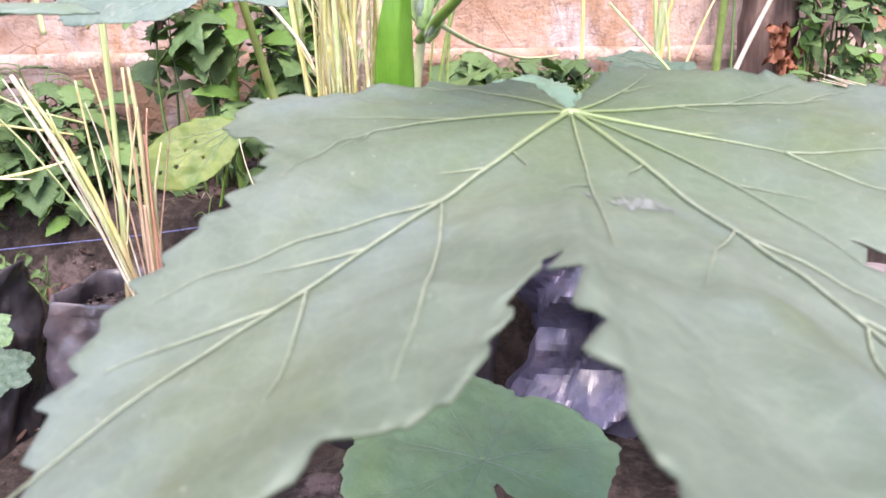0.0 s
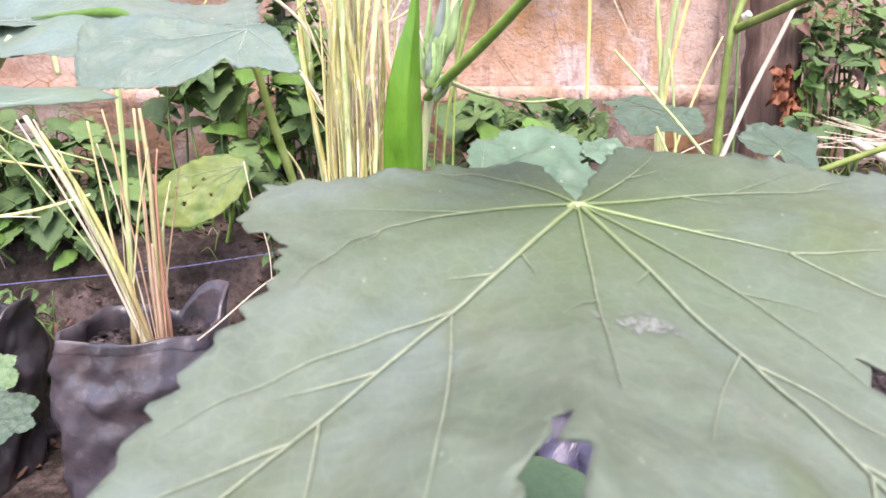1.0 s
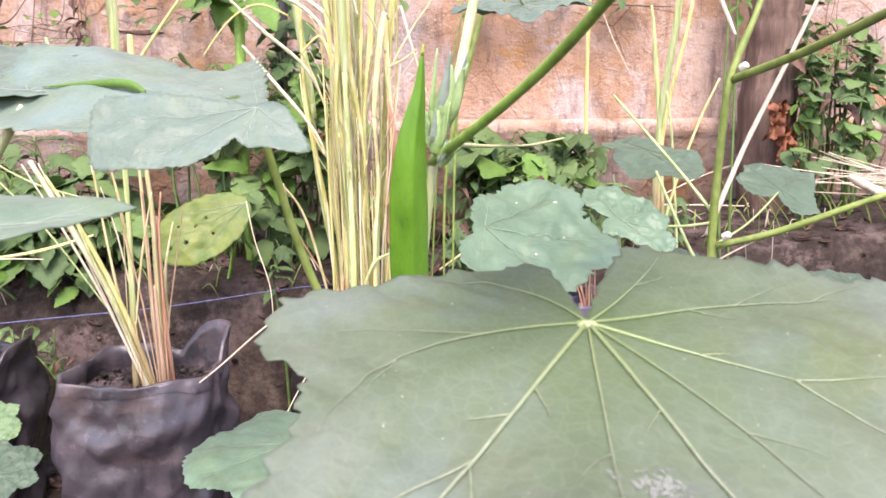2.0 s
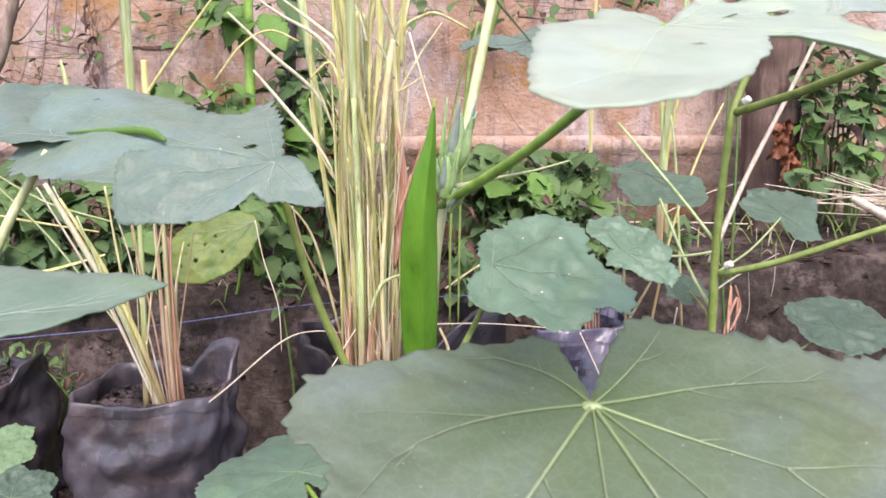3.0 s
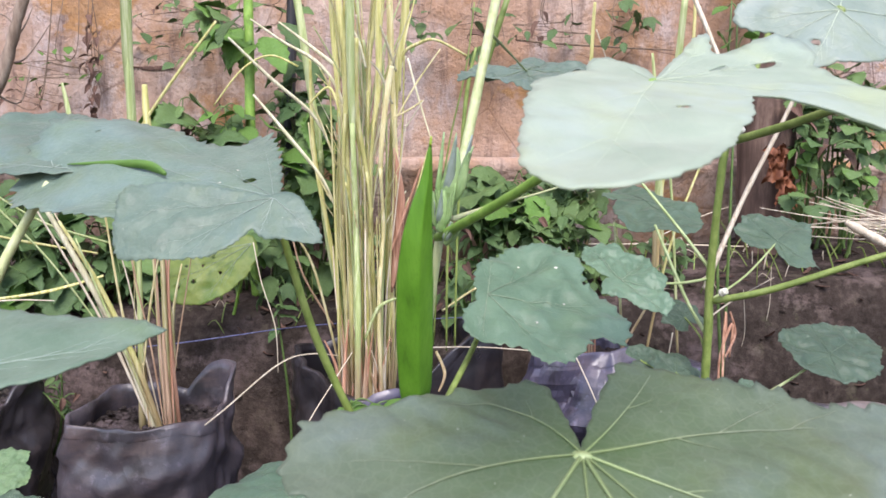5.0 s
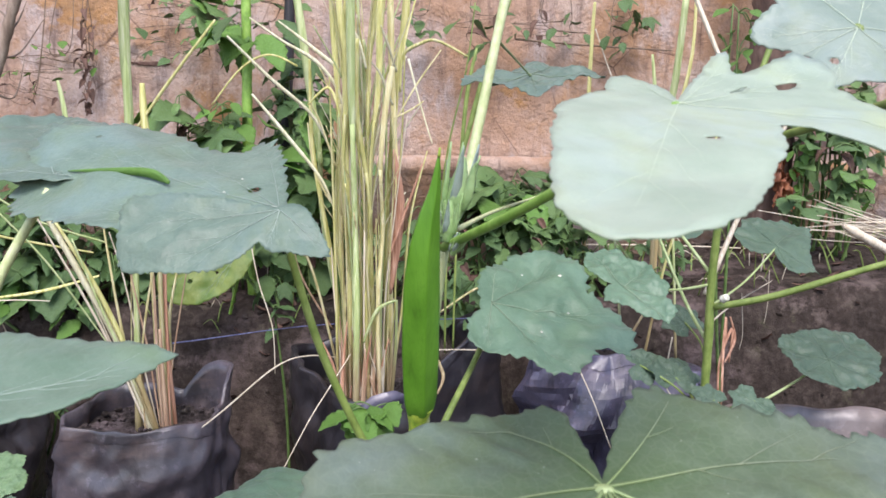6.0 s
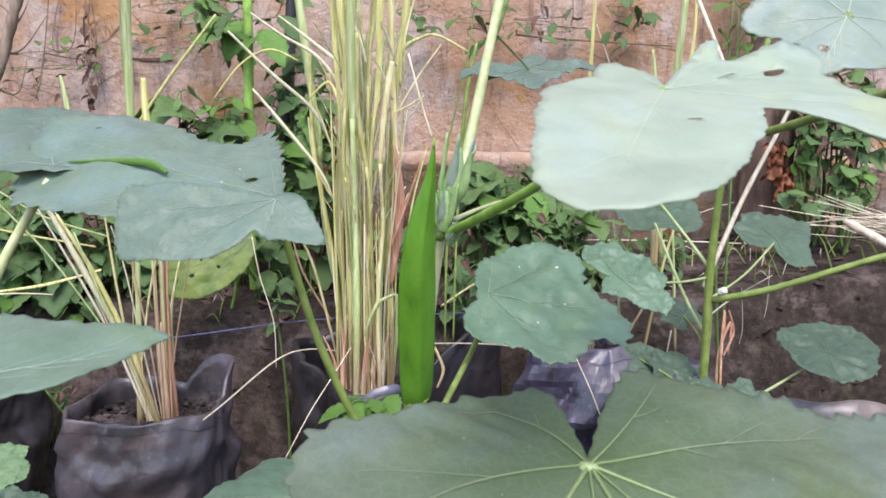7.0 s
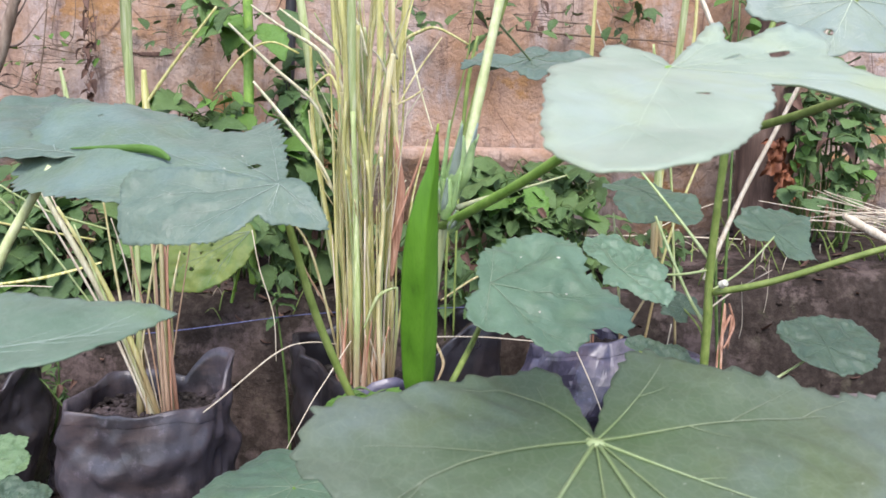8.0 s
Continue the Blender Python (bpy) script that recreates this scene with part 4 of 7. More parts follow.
leaf_t = Blade([(80, 0.023), (90, 0.040), (96, 0.058), (103, 0.056), (126, 0.036), (165, 0.038), (186, 0.045), (214, 0.064), (229, 0.091), (236, 0.115), (240, 0.131), (244, 0.143), (247, 0.146), (252, 0.142), (256, 0.135), (260, 0.122), (263, 0.107), (270, 0.084), (287, 0.055), (297, 0.046), (302, 0.044), (306, 0.066), (310, 0.084), (319, 0.090),
                (346, 0.092), (5, 0.092), (12, 0.083), (20, 0.081), (27, 0.095), (33, 0.100), (40, 0.091), (43, 0.079), (46, 0.065), (49, 0.061), (53, 0.067), (56, 0.078), (58, 0.082), (61, 0.070), (64, 0.040), (70, 0.014), (75, 0.010)],
               [248, 344, 34, 57, 96], 0.0, 0.005, 0.010, 6, 31, 0.0008, holes=[(-0.007, -0.0565, 0.0022, 1.6, 10), (0.0585, 0.0350, 0.0042, 1.7, 25), (0.0355, 0.0277, 0.0011, 8.0, 38)],
               bow=[(0, -0.2), (25, 1.0), (45, 1.9), (66, 2.4), (100, 1.2), (135, 0.2), (200, 0.0), (255, -0.2), (300, -0.3), (318, -1.1), (345, -0.6)])
hang_leaf(okra, leaf_t, Vector((0.0879, 0.276, 0.665)) - OB, (0, -0.261, 0.965), OKRA_SUNLIT, "lobed leaf held above the pod, strong sunlight put into its pale colour", vein=VEIN_PALE, fat=0.00018, na=260)
petiole(okra, OB, [(0.000, 0.525, 0.578), (0.041, 0.43, 0.61), (0.067, 0.36, 0.635), (0.088, 0.277, 0.664)], 0.0040, 0.0030)

leaf_t2 = Blade([(172, 0.052), (180, 0.0536), (189, 0.046), (196, 0.036), (201.5, 0.0536), (203, 0.0711), (204.8, 0.090), (206.8, 0.0783), (209, 0.0586), (217.3, 0.048), (233.5, 0.0447), (250, 0.036), (266, 0.0369), (297, 0.0357), (327, 0.045), (350, 0.075), (20, 0.080), (50, 0.085), (80, 0.060), (105, 0.080), (130, 0.070), (150, 0.040), (162, 0.046)],
                [204, 180, 235, 300, 350, 60, 110], 0.3, 0.005, 0.014, 6, 41, 0.002, holes=[(-0.0316, -0.0172, 0.0034, 1.3, 10), (-0.018, -0.020, 0.0022, 1.4, 20)])

leaf_l = Blade([(31, 0.072), (37, 0.084), (43, 0.078), (58, 0.066), (75, 0.058), (98, 0.060), (130, 0.10), (165, 0.11), (200, 0.10), (240, 0.055), (285, 0.030), (320, 0.024), (355, 0.032), (14, 0.050)],
               [33, 110, 180, 265], 0.5, 0.003, 0.02, 8, 51, 0.002)

low = Blade([(0, 0.10), (25, 0.085), (45, 0.095), (70, 0.08), (85, 0.02), (95, 0.02), (115, 0.075), (136, 0.085), (150, 0.088), (172, 0.105), (195, 0.09), (225, 0.08), (260, 0.11), (290, 0.09), (330, 0.10)],
            [0, 45, 140, 178, 225, 270, 315], 0.8, 0.006, 0.04, 9, 61)
hang_leaf(okra, low, Vector((0.035, 0.365, 0.335)) - OB, (0, -0.3, 0.95), OKRA_FRESH, "lower rounded fresh green leaf", False, VEIN_DULL, spin=200, fat=0.0005, scale=0.80, na=120)
petiole(okra, OB, [(-0.026, 0.528, 0.24), (0.01, 0.44, 0.30), (0.035, 0.366, 0.334)], 0.0040, 0.0028)
hang_leaf(okra, low, Vector((-0.138, 0.62, 0.316)) - OB, (0.0, -0.06, 1.0), OKRA, "lower rounded green leaf", False, VEIN_DULL, spin=215, fat=0.0006, scale=0.92, na=140)
petiole(okra, OB, [(-0.026, 0.528, 0.22), (-0.07, 0.55, 0.27), (-0.138, 0.62, 0.315)], 0.0038, 0.0026)


def speck(leaf, blade, a, r, size):
    """A small pale dropping that sticks to a leaf."""
    ob = part("speck", smudge.geo(16, 3, 0.0002), WHITE_SAP, leaf, "small pale speck")
    ob.matrix_local = Matrix.Translation(blade.on(a, r, 0.0005)) @ Matrix.Rotation(a, 4, "Z") @ Matrix.Scale(size / 0.009, 4)


for leaf, blade, a, r, size in ((mid_leaf, leaf_m, 38, 0.082, 0.0030), (mid_leaf, leaf_m, 5, 0.070, 0.0022), (mid_leaf, leaf_m, -30, 0.050, 0.0022), (mid_leaf, leaf_m, 60, 0.060, 0.0018), (dusty_leaf, leaf_a, 150, 0.060, 0.0020), (dusty_leaf, leaf_a, 128, 0.070, 0.0022),
                                (dusty_leaf, leaf_a, 170, 0.110, 0.0018)):
    speck(leaf, blade, a, r, size)


def okra_pod():
    """Ridged tapering pod that stands up from its stalk."""
    q = Geo()
    axis = [(-0.0166, 0.502, 0.456), (-0.0170, 0.498, 0.4698), (-0.0172, 0.489, 0.5071), (-0.0167, 0.477, 0.5512), (-0.0149, 0.469, 0.5804), (-0.0114, 0.463, 0.6043), (-0.0074, 0.458, 0.6236), (-0.0047, 0.452, 0.6465)]
    girth = [0.0092, 0.0122, 0.0135, 0.0131, 0.0111, 0.0075, 0.0040, 0.0007]
    n, sides = 56, 50
    line = spline(axis, n)
    e1 = Vector((1, 0, 0))
    for i, mid in enumerate(line):
        u = i / n * (len(girth) - 1)
        k = min(int(u), len(girth) - 2)
        r = girth[k] + (girth[k + 1] - girth[k]) * (u - k)
        d = (line[min(i + 1, n)] - line[max(i - 1, 0)]).normalized()
        s1 = (e1 - d * e1.dot(d)).normalized()
        s2 = d.cross(s1)
        for j in range(sides):
            a = 2 * math.pi * j / sides
            # five ridges with flat faces between, and a fine groove beside each
            w = ((a - 1.25) * 5 / (2 * math.pi)) % 1.0 - 0.5
            ridge = math.cos(math.pi / 5) / math.cos(w * 2 * math.pi / 5) * 1.11
            ridge = min(ridge, 1.085) - 0.018 * math.exp(-((abs(w) - 0.40) / 0.05) ** 2)
            rr = r * ridge * (1 + 0.015 * noise.noise(Vector((i * 0.25, a * 2, 0))))
            q.v.append(tuple(mid + (s1 * math.cos(a) + s2 * math.sin(a)) * rr - OB))
    for i in range(n):
        for j in range(sides):
            a, b = i * sides + j, i * sides + (j + 1) % sides
            q.f.append((a, b, b + sides, a + sides))
    q.f.append(tuple(range(sides)))
    q.f.append(tuple(n * sides + sides - 1 - j for j in range(sides)))
    pod = part("pod", q, POD, okra, "bright green ridged okra pod standing upright")
    c = Geo()
    tube(c, rel([(-0.0215, 0.524, 0.412), (-0.0204, 0.512, 0.428), (-0.0190, 0.506, 0.4425), (-0.0176, 0.503, 0.4535), (-0.0168, 0.5015, 0.4600)], OB), [0.0040, 0.0052, 0.0058, 0.0088, 0.0106], 18, 14)
    part("calyx", c, POD_BASE, pod, "yellow-green calyx and stalk")
    t = Geo()
    tube(t, rel([(-0.0047, 0.452, 0.646), (-0.0040, 0.4515, 0.652)], OB), [0.0012, 0.0006], 4, 6)
    part("tip", t, POD_BASE, pod)


def bud(at, size, lean):
    """A closed bud in a ring of narrow hairy sepals."""
    q = Geo()
    a = Vector(at)
    d = Vector(lean).normalized() * size
    tube(q, rel([a, a + d * 0.3, a + d * 0.62, a + d * 0.92], OB), [size * 0.10, size * 0.17, size * 0.12, size * 0.02], 14, 9, 0.1)
    ob = part("bud", q, OKRA_BUD, okra, "hairy pale green flower bud")
    rnd = random.Random(int(size * 1e4))
    for k in range(7):
        w = k * 0.9 + rnd.uniform(-0.15, 0.15)
        s = Vector((math.cos(w), math.sin(w), 0)) * size * rnd.uniform(0.17, 0.26)
        sepal = Geo()
        strip(sepal, rel([a + d * 0.02, a + s * 0.8 + d * 0.3, a + s + d * rnd.uniform(0.55, 0.7), a + s * 1.3 + d * rnd.uniform(0.8, 1.15)], OB), [size * 0.06, size * 0.16, size * 0.11, size * 0.01], 10, 0.5, w + 1.57)
        part("sepal", sepal, OKRA_MILKY if k % 2 else OKRA_BUD, ob)


okra_pod()
bud((0.002, 0.510, 0.584), 0.034, (0.10, -0.1, 1))
bud((0.007, 0.516, 0.600), 0.052, (0.16, -0.05, 1))
bud((-0.001, 0.512, 0.600), 0.018, (-0.25, -0.1, 1))
bud((0.006, 0.505, 0.575), 0.020, (0.45, -0.3, 0.8))

# ---- the okra plant behind, in its own bag ----
okra2 = thing("okra_plant", "thin green okra plant with side stalks and small lobed leaves", "okra plant", at=(0.345, 0.85, ground_height(0.345, 0.85) + 0.29))
O2 = Vector(okra2.location)
g = Geo()
tube(g, rel([(0.345, 0.85, 0.27), (0.339, 0.84, 0.339), (0.337, 0.832, 0.43), (0.334, 0.826, 0.50), (0.333, 0.81, 0.60), (0.337, 0.80, 0.672), (0.365, 0.80, 0.75), (0.40, 0.81, 0.87), (0.42, 0.82, 1.05)], O2),
     [0.0058, 0.0054, 0.0053, 0.0048, 0.0043, 0.0046, 0.0034, 0.003, 0.002], 56, 10, 0.15)
part("stem", g, STEM_OLIVE, okra2)
petiole(okra2, O2, [(0.340, 0.828, 0.472), (0.40, 0.80, 0.492), (0.50, 0.75, 0.540), (0.62, 0.70, 0.585)], 0.0052, 0.0036, STEM_OLIVE)
petiole(okra2, O2, [(0.331, 0.826, 0.515), (0.30, 0.86, 0.565), (0.242, 0.95, 0.661)], 0.0026, 0.0018, STEM_SOFT)
petiole(okra2, O2, [(0.338, 0.80, 0.665), (0.370, 0.68, 0.685), (0.355, 0.50, 0.706), (0.2071, 0.361, 0.7117)], 0.0056, 0.0036, STEM_OLIVE)
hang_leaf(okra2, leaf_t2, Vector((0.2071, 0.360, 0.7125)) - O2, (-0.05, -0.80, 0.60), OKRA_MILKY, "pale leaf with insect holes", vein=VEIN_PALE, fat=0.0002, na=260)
petiole(okra2, O2, [(0.336, 0.84, 0.43), (0.32, 0.87, 0.47), (0.29, 0.91, 0.56)], 0.0028, 0.0020, STEM_SOFT)
petiole(okra2, O2, [(0.340, 0.84, 0.47), (0.42, 0.92, 0.49), (0.499, 0.999, 0.528)], 0.0018, 0.0014, STEM_SOFT)
petiole(okra2, O2, [(0.345, 0.85, 0.31), (0.42, 0.85, 0.345), (0.502, 0.851, 0.399)], 0.0024, 0.0018, STEM_SOFT)
petiole(okra2, O2, [(0.334, 0.83, 0.50), (0.28, 0.79, 0.50), (0.199, 0.731, 0.510)], 0.0020, 0.0015, STEM_SOFT)
for q in ((0.344, 0.815, 0.484), (0.344, 0.792, 0.676)):
    n = Geo()
    tube(n, rel([q, Vector(q) + Vector((0.003, -0.006, 0.004))], O2), [0.0052, 0.0042], 4, 10)
    part("cut_scar", n, WHITE_SAP, okra2, "pale round scar of a cut stalk")
small = Blade([(0, 0.075), (20, 0.062), (40, 0.080), (62, 0.066), (80, 0.075), (100, 0.055), (118, 0.06), (150, 0.05), (175, 0.012), (190, 0.012), (215, 0.05), (245, 0.062), (270, 0.055), (290, 0.076), (312, 0.060), (335, 0.078)],
              [0, 42, 85, -45, -80, 120], 0.9, 0.010, 0.06, 9, 71)
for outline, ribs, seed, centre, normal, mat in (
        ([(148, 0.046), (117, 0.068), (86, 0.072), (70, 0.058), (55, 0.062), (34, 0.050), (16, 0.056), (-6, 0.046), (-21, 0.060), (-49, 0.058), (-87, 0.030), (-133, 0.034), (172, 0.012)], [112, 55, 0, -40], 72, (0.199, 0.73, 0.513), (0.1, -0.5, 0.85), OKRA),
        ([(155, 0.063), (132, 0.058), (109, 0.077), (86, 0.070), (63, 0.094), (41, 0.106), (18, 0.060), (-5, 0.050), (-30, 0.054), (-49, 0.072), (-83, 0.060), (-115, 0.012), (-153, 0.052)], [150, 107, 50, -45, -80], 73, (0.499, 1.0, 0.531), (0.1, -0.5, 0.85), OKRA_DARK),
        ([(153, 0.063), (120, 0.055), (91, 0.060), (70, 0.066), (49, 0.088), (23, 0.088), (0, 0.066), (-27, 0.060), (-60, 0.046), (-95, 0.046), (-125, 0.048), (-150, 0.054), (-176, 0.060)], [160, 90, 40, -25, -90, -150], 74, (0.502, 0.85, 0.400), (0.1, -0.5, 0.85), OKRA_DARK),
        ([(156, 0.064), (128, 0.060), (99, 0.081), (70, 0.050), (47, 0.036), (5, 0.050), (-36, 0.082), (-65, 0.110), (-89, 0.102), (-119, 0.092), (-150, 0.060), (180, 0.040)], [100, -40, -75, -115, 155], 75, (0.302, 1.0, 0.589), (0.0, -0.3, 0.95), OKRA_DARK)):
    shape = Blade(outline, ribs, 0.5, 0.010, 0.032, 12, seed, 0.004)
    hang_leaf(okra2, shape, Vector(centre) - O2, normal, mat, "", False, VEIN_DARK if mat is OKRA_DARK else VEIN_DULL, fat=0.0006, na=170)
leaf_u = Blade([(-158, 0.082), (170, 0.060), (139, 0.055), (115, 0.042), (91, 0.047), (59, 0.078), (40, 0.070), (14, 0.088), (-15, 0.052), (-43, 0.044), (-90, 0.052), (-115, 0.042), (-139, 0.052)], [-158, 60, 14, -90, 130], 0.5, 0.010, 0.032, 12, 76, 0.004)
hang_leaf(okra, leaf_u, Vector((0.095, 0.75, 0.739)) - OB, (0, -0.36, 0.93), OKRA_DUSTY, "dusty lobed leaf behind the main stem", False, fat=0.0007, na=170)
petiole(okra, OB, [(0.041, 0.567, 0.742), (0.066, 0.66, 0.742), (0.095, 0.751, 0.737)], 0.0014, 0.0011, STEM_SOFT)
petiole(okra, OB, [(0.012, 0.535, 0.592), (0.059, 0.750, 0.592), (0.137, 1.000, 0.596), (0.214, 1.150, 0.609)], 0.0024, 0.0016, STEM_PALE)
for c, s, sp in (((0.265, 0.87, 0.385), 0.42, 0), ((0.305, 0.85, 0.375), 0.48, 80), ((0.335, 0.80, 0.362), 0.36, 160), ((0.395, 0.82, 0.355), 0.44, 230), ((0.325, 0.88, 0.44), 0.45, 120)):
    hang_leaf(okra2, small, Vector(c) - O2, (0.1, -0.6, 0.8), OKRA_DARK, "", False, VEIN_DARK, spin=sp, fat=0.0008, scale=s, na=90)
    petiole(okra2, O2, [(0.340, 0.845, c[2] - 0.06), ((0.34 + c[0]) / 2, 0.84, c[2] - 0.02), c], 0.0018, 0.0012, STEM_OLIVE)

# ---- the okra plant at the side, mostly out of view ----
okra3 = thing("okra_plant", "okra plant reaching in with pale leaves on long stalks", "okra plant", at=(-0.46, 0.46, ground_height(-0.46, 0.46)))
O3 = Vector(okra3.location)
g = Geo()
tube(g, rel([(-0.46, 0.46, 0.0), (-0.465, 0.455, 0.25), (-0.45, 0.46, 0.45), (-0.455, 0.46, 0.60)], O3), [0.010, 0.009, 0.007, 0.004], 30, 10, 0.12)
part("stem", g, STEM, okra3)
hang_leaf(okra3, leaf_l, Vector((-0.175, 0.215, 0.560)) - O3, (0.02, -0.24, 1), OKRA_SOFT, "pale leaf tip close to the viewer", vein=VEIN_GREY, fat=0.0003)
petiole(okra3, O3, [(-0.45, 0.46, 0.42), (-0.36, 0.36, 0.50), (-0.25, 0.25, 0.550), (-0.175, 0.216, 0.561)], 0.0040, 0.0026)
leaf_b = Blade([(8, 0.034), (25, 0.048), (50, 0.07), (75, 0.10), (100, 0.14), (118, 0.19), (130, 0.19), (150, 0.13), (170, 0.11), (190, 0.05), (215, 0.01), (250, 0.01), (290, 0.012), (330, 0.014), (350, 0.022)],
               [0, 60, 122, 165], 0.2, 0.012, 0.035, 8, 81, 0.004, holes=[(-0.012, 0.050, 0.004)])
hang_leaf(okra3, leaf_b, Vector((-0.2849, 0.5086, 0.6304)) - O3, (0.0, -0.42, 0.9), OKRA_DUSTY, "pale grey-green leaf with a small hole", vein=VEIN_GREY, fat=0.00035, scale=0.82)
petiole(okra3, O3, [(-0.4520, 0.4600, 0.4000), (-0.3564, 0.4750, 0.4781), (-0.3116, 0.4946, 0.5718), (-0.2874, 0.5061, 0.6197)], 0.0050, 0.0034, STEM_PALE)
hang_leaf(okra3, small, Vector((-0.490, 0.720, 0.296)) - O3, (0.1, -0.5, 0.85), OKRA_FRESH, "", False, spin=15, fat=0.0006, scale=0.50, na=110)
petiole(okra3, O3, [(-0.462, 0.457, 0.22), (-0.47, 0.60, 0.30), (-0.490, 0.720, 0.296)], 0.0028, 0.0020)
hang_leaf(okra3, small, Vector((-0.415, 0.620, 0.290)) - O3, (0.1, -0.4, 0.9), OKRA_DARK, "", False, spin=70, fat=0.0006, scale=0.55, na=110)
petiole(okra3, O3, [(-0.462, 0.457, 0.18), (-0.43, 0.55, 0.25), (-0.415, 0.620, 0.290)], 0.0028, 0.0020)


# ---- lemongrass ----
def blade_part(clump, base, pts, widths, mat, roll=0.0, fold=0.3, name="blade"):
    q = Geo()
    strip(q, rel(pts, base), widths, 14, fold, roll)
    return part(name, q, mat, clump)


def culm_part(clump, base, pts, radii, mat, sides=7, name="stalk"):
    q = Geo()
    tube(q, rel(pts, base), radii, 14, sides, 0.12)
    return part(name, q, mat, clump)


def lemongrass(label, at, n, foot, spread, tall, seed, mats, tilt=(0, 0), side=0):
    rnd = random.Random(seed)
    clump = thing("lemongrass_clump", label, "lemongrass", "lemongrass clumps in bags", at)
    c = Vector(at)
    for i in range(n):
        a, r = rnd.uniform(0, 6.283), math.sqrt(rnd.random())
        b = c + Vector((foot * r * math.cos(a), foot * r * math.sin(a), -0.03))
        h = rnd.uniform(*tall)
        out = Vector((spread * r * math.cos(a) + rnd.gauss(tilt[0], spread * 0.30), spread * r * math.sin(a) * 0.8 + rnd.gauss(tilt[1], spread * 0.25), h))
        mid = b + out * 0.42 + Vector((rnd.gauss(0, 0.008), rnd.gauss(0, 0.008), 0))
        top = b + out
        k = rnd.random()
        mat = mats[0] if k < 0.52 else mats[1] if k < 0.80 else mats[2] if k < 0.96 else mats[3]
        w = 0.0020 + 0.0055 * rnd.random() ** 2
        if rnd.random() < 0.62:
            culm_part(clump, c, [b, b.lerp(mid, 0.5) + Vector((rnd.gauss(0, 0.003), 0, 0)), mid], [min(w, 0.006) * 0.46, min(w, 0.006) * 0.36, min(w, 0.006) * 0.22], mat)
            bend = Vector((rnd.gauss(0, 0.03), rnd.gauss(0, 0.03), 0))
            blade_part(clump, c, [mid - out * 0.03, b + out * 0.7 + bend * 0.3, top + bend], [w * 0.6, w * 1.3, w * 0.5], mat, rnd.uniform(-1.2, 1.2), rnd.uniform(0.1, 0.6))
        else:
            blade_part(clump, c, [b, mid, b + out * 0.75, top + Vector((rnd.gauss(0, 0.02), rnd.gauss(0, 0.02), 0))], [w * 0.9, w * 1.1, w, w * 0.5], mat, rnd.uniform(-0.8, 0.8))
    for i in range(side):
        a = rnd.uniform(0, 6.283)
        h = rnd.uniform(0.28, 0.95) * tall[1]
        q = c + Vector((spread * 0.6 * h / tall[1] * math.cos(a), spread * 0.5 * math.sin(a), h * 0.8))
        d = Vector((math.cos(a) * rnd.uniform(0.25, 0.75), math.sin(a) * 0.4, 1.0)).normalized() * rnd.uniform(0.07, 0.20)
        w = 0.0011 + 0.0034 * rnd.random() ** 2
        blade_part(clump, c, [q - d * 0.35 - Vector((0, 0, 0.03)), q + d * 0.3, q + d + Vector((0, 0, rnd.uniform(-0.03, 0.0)))], [w * 0.7, w, w * 0.6], rnd.choice((CANE_DRY, CANE_YELLOW, CANE_GREEN, CANE_BLEACHED)), rnd.uniform(-0.8, 0.8), name="side_blade")
    for i in range(n // 6):
        a = rnd.uniform(0, 6.283)
        b = c + Vector((foot * math.cos(a), foot * math.sin(a), -0.03))
        culm_part(clump, c, [b, b + Vector((rnd.gauss(0, 0.010), rnd.gauss(0, 0.01), rnd.uniform(0.04, 0.08))), b + Vector((rnd.gauss(0, 0.02), rnd.gauss(0, 0.02), rnd.uniform(0.10, 0.17)))],
                  [0.0040, 0.0032, 0.0012], rnd.choice((CANE_ROSE, CANE_RED, CANE_DRY)), name="sheath")
    return clump, c


clump2, C2 = lemongrass("tall lemongrass clump with yellow-green stalks and dry sheaths", (-0.115, 1.075, 0.251), 16, 0.034, 0.045, (0.34, 0.84), 5, (CANE_YELLOW, CANE_GREEN, CANE_DRY, CANE_YELLOW), side=60)
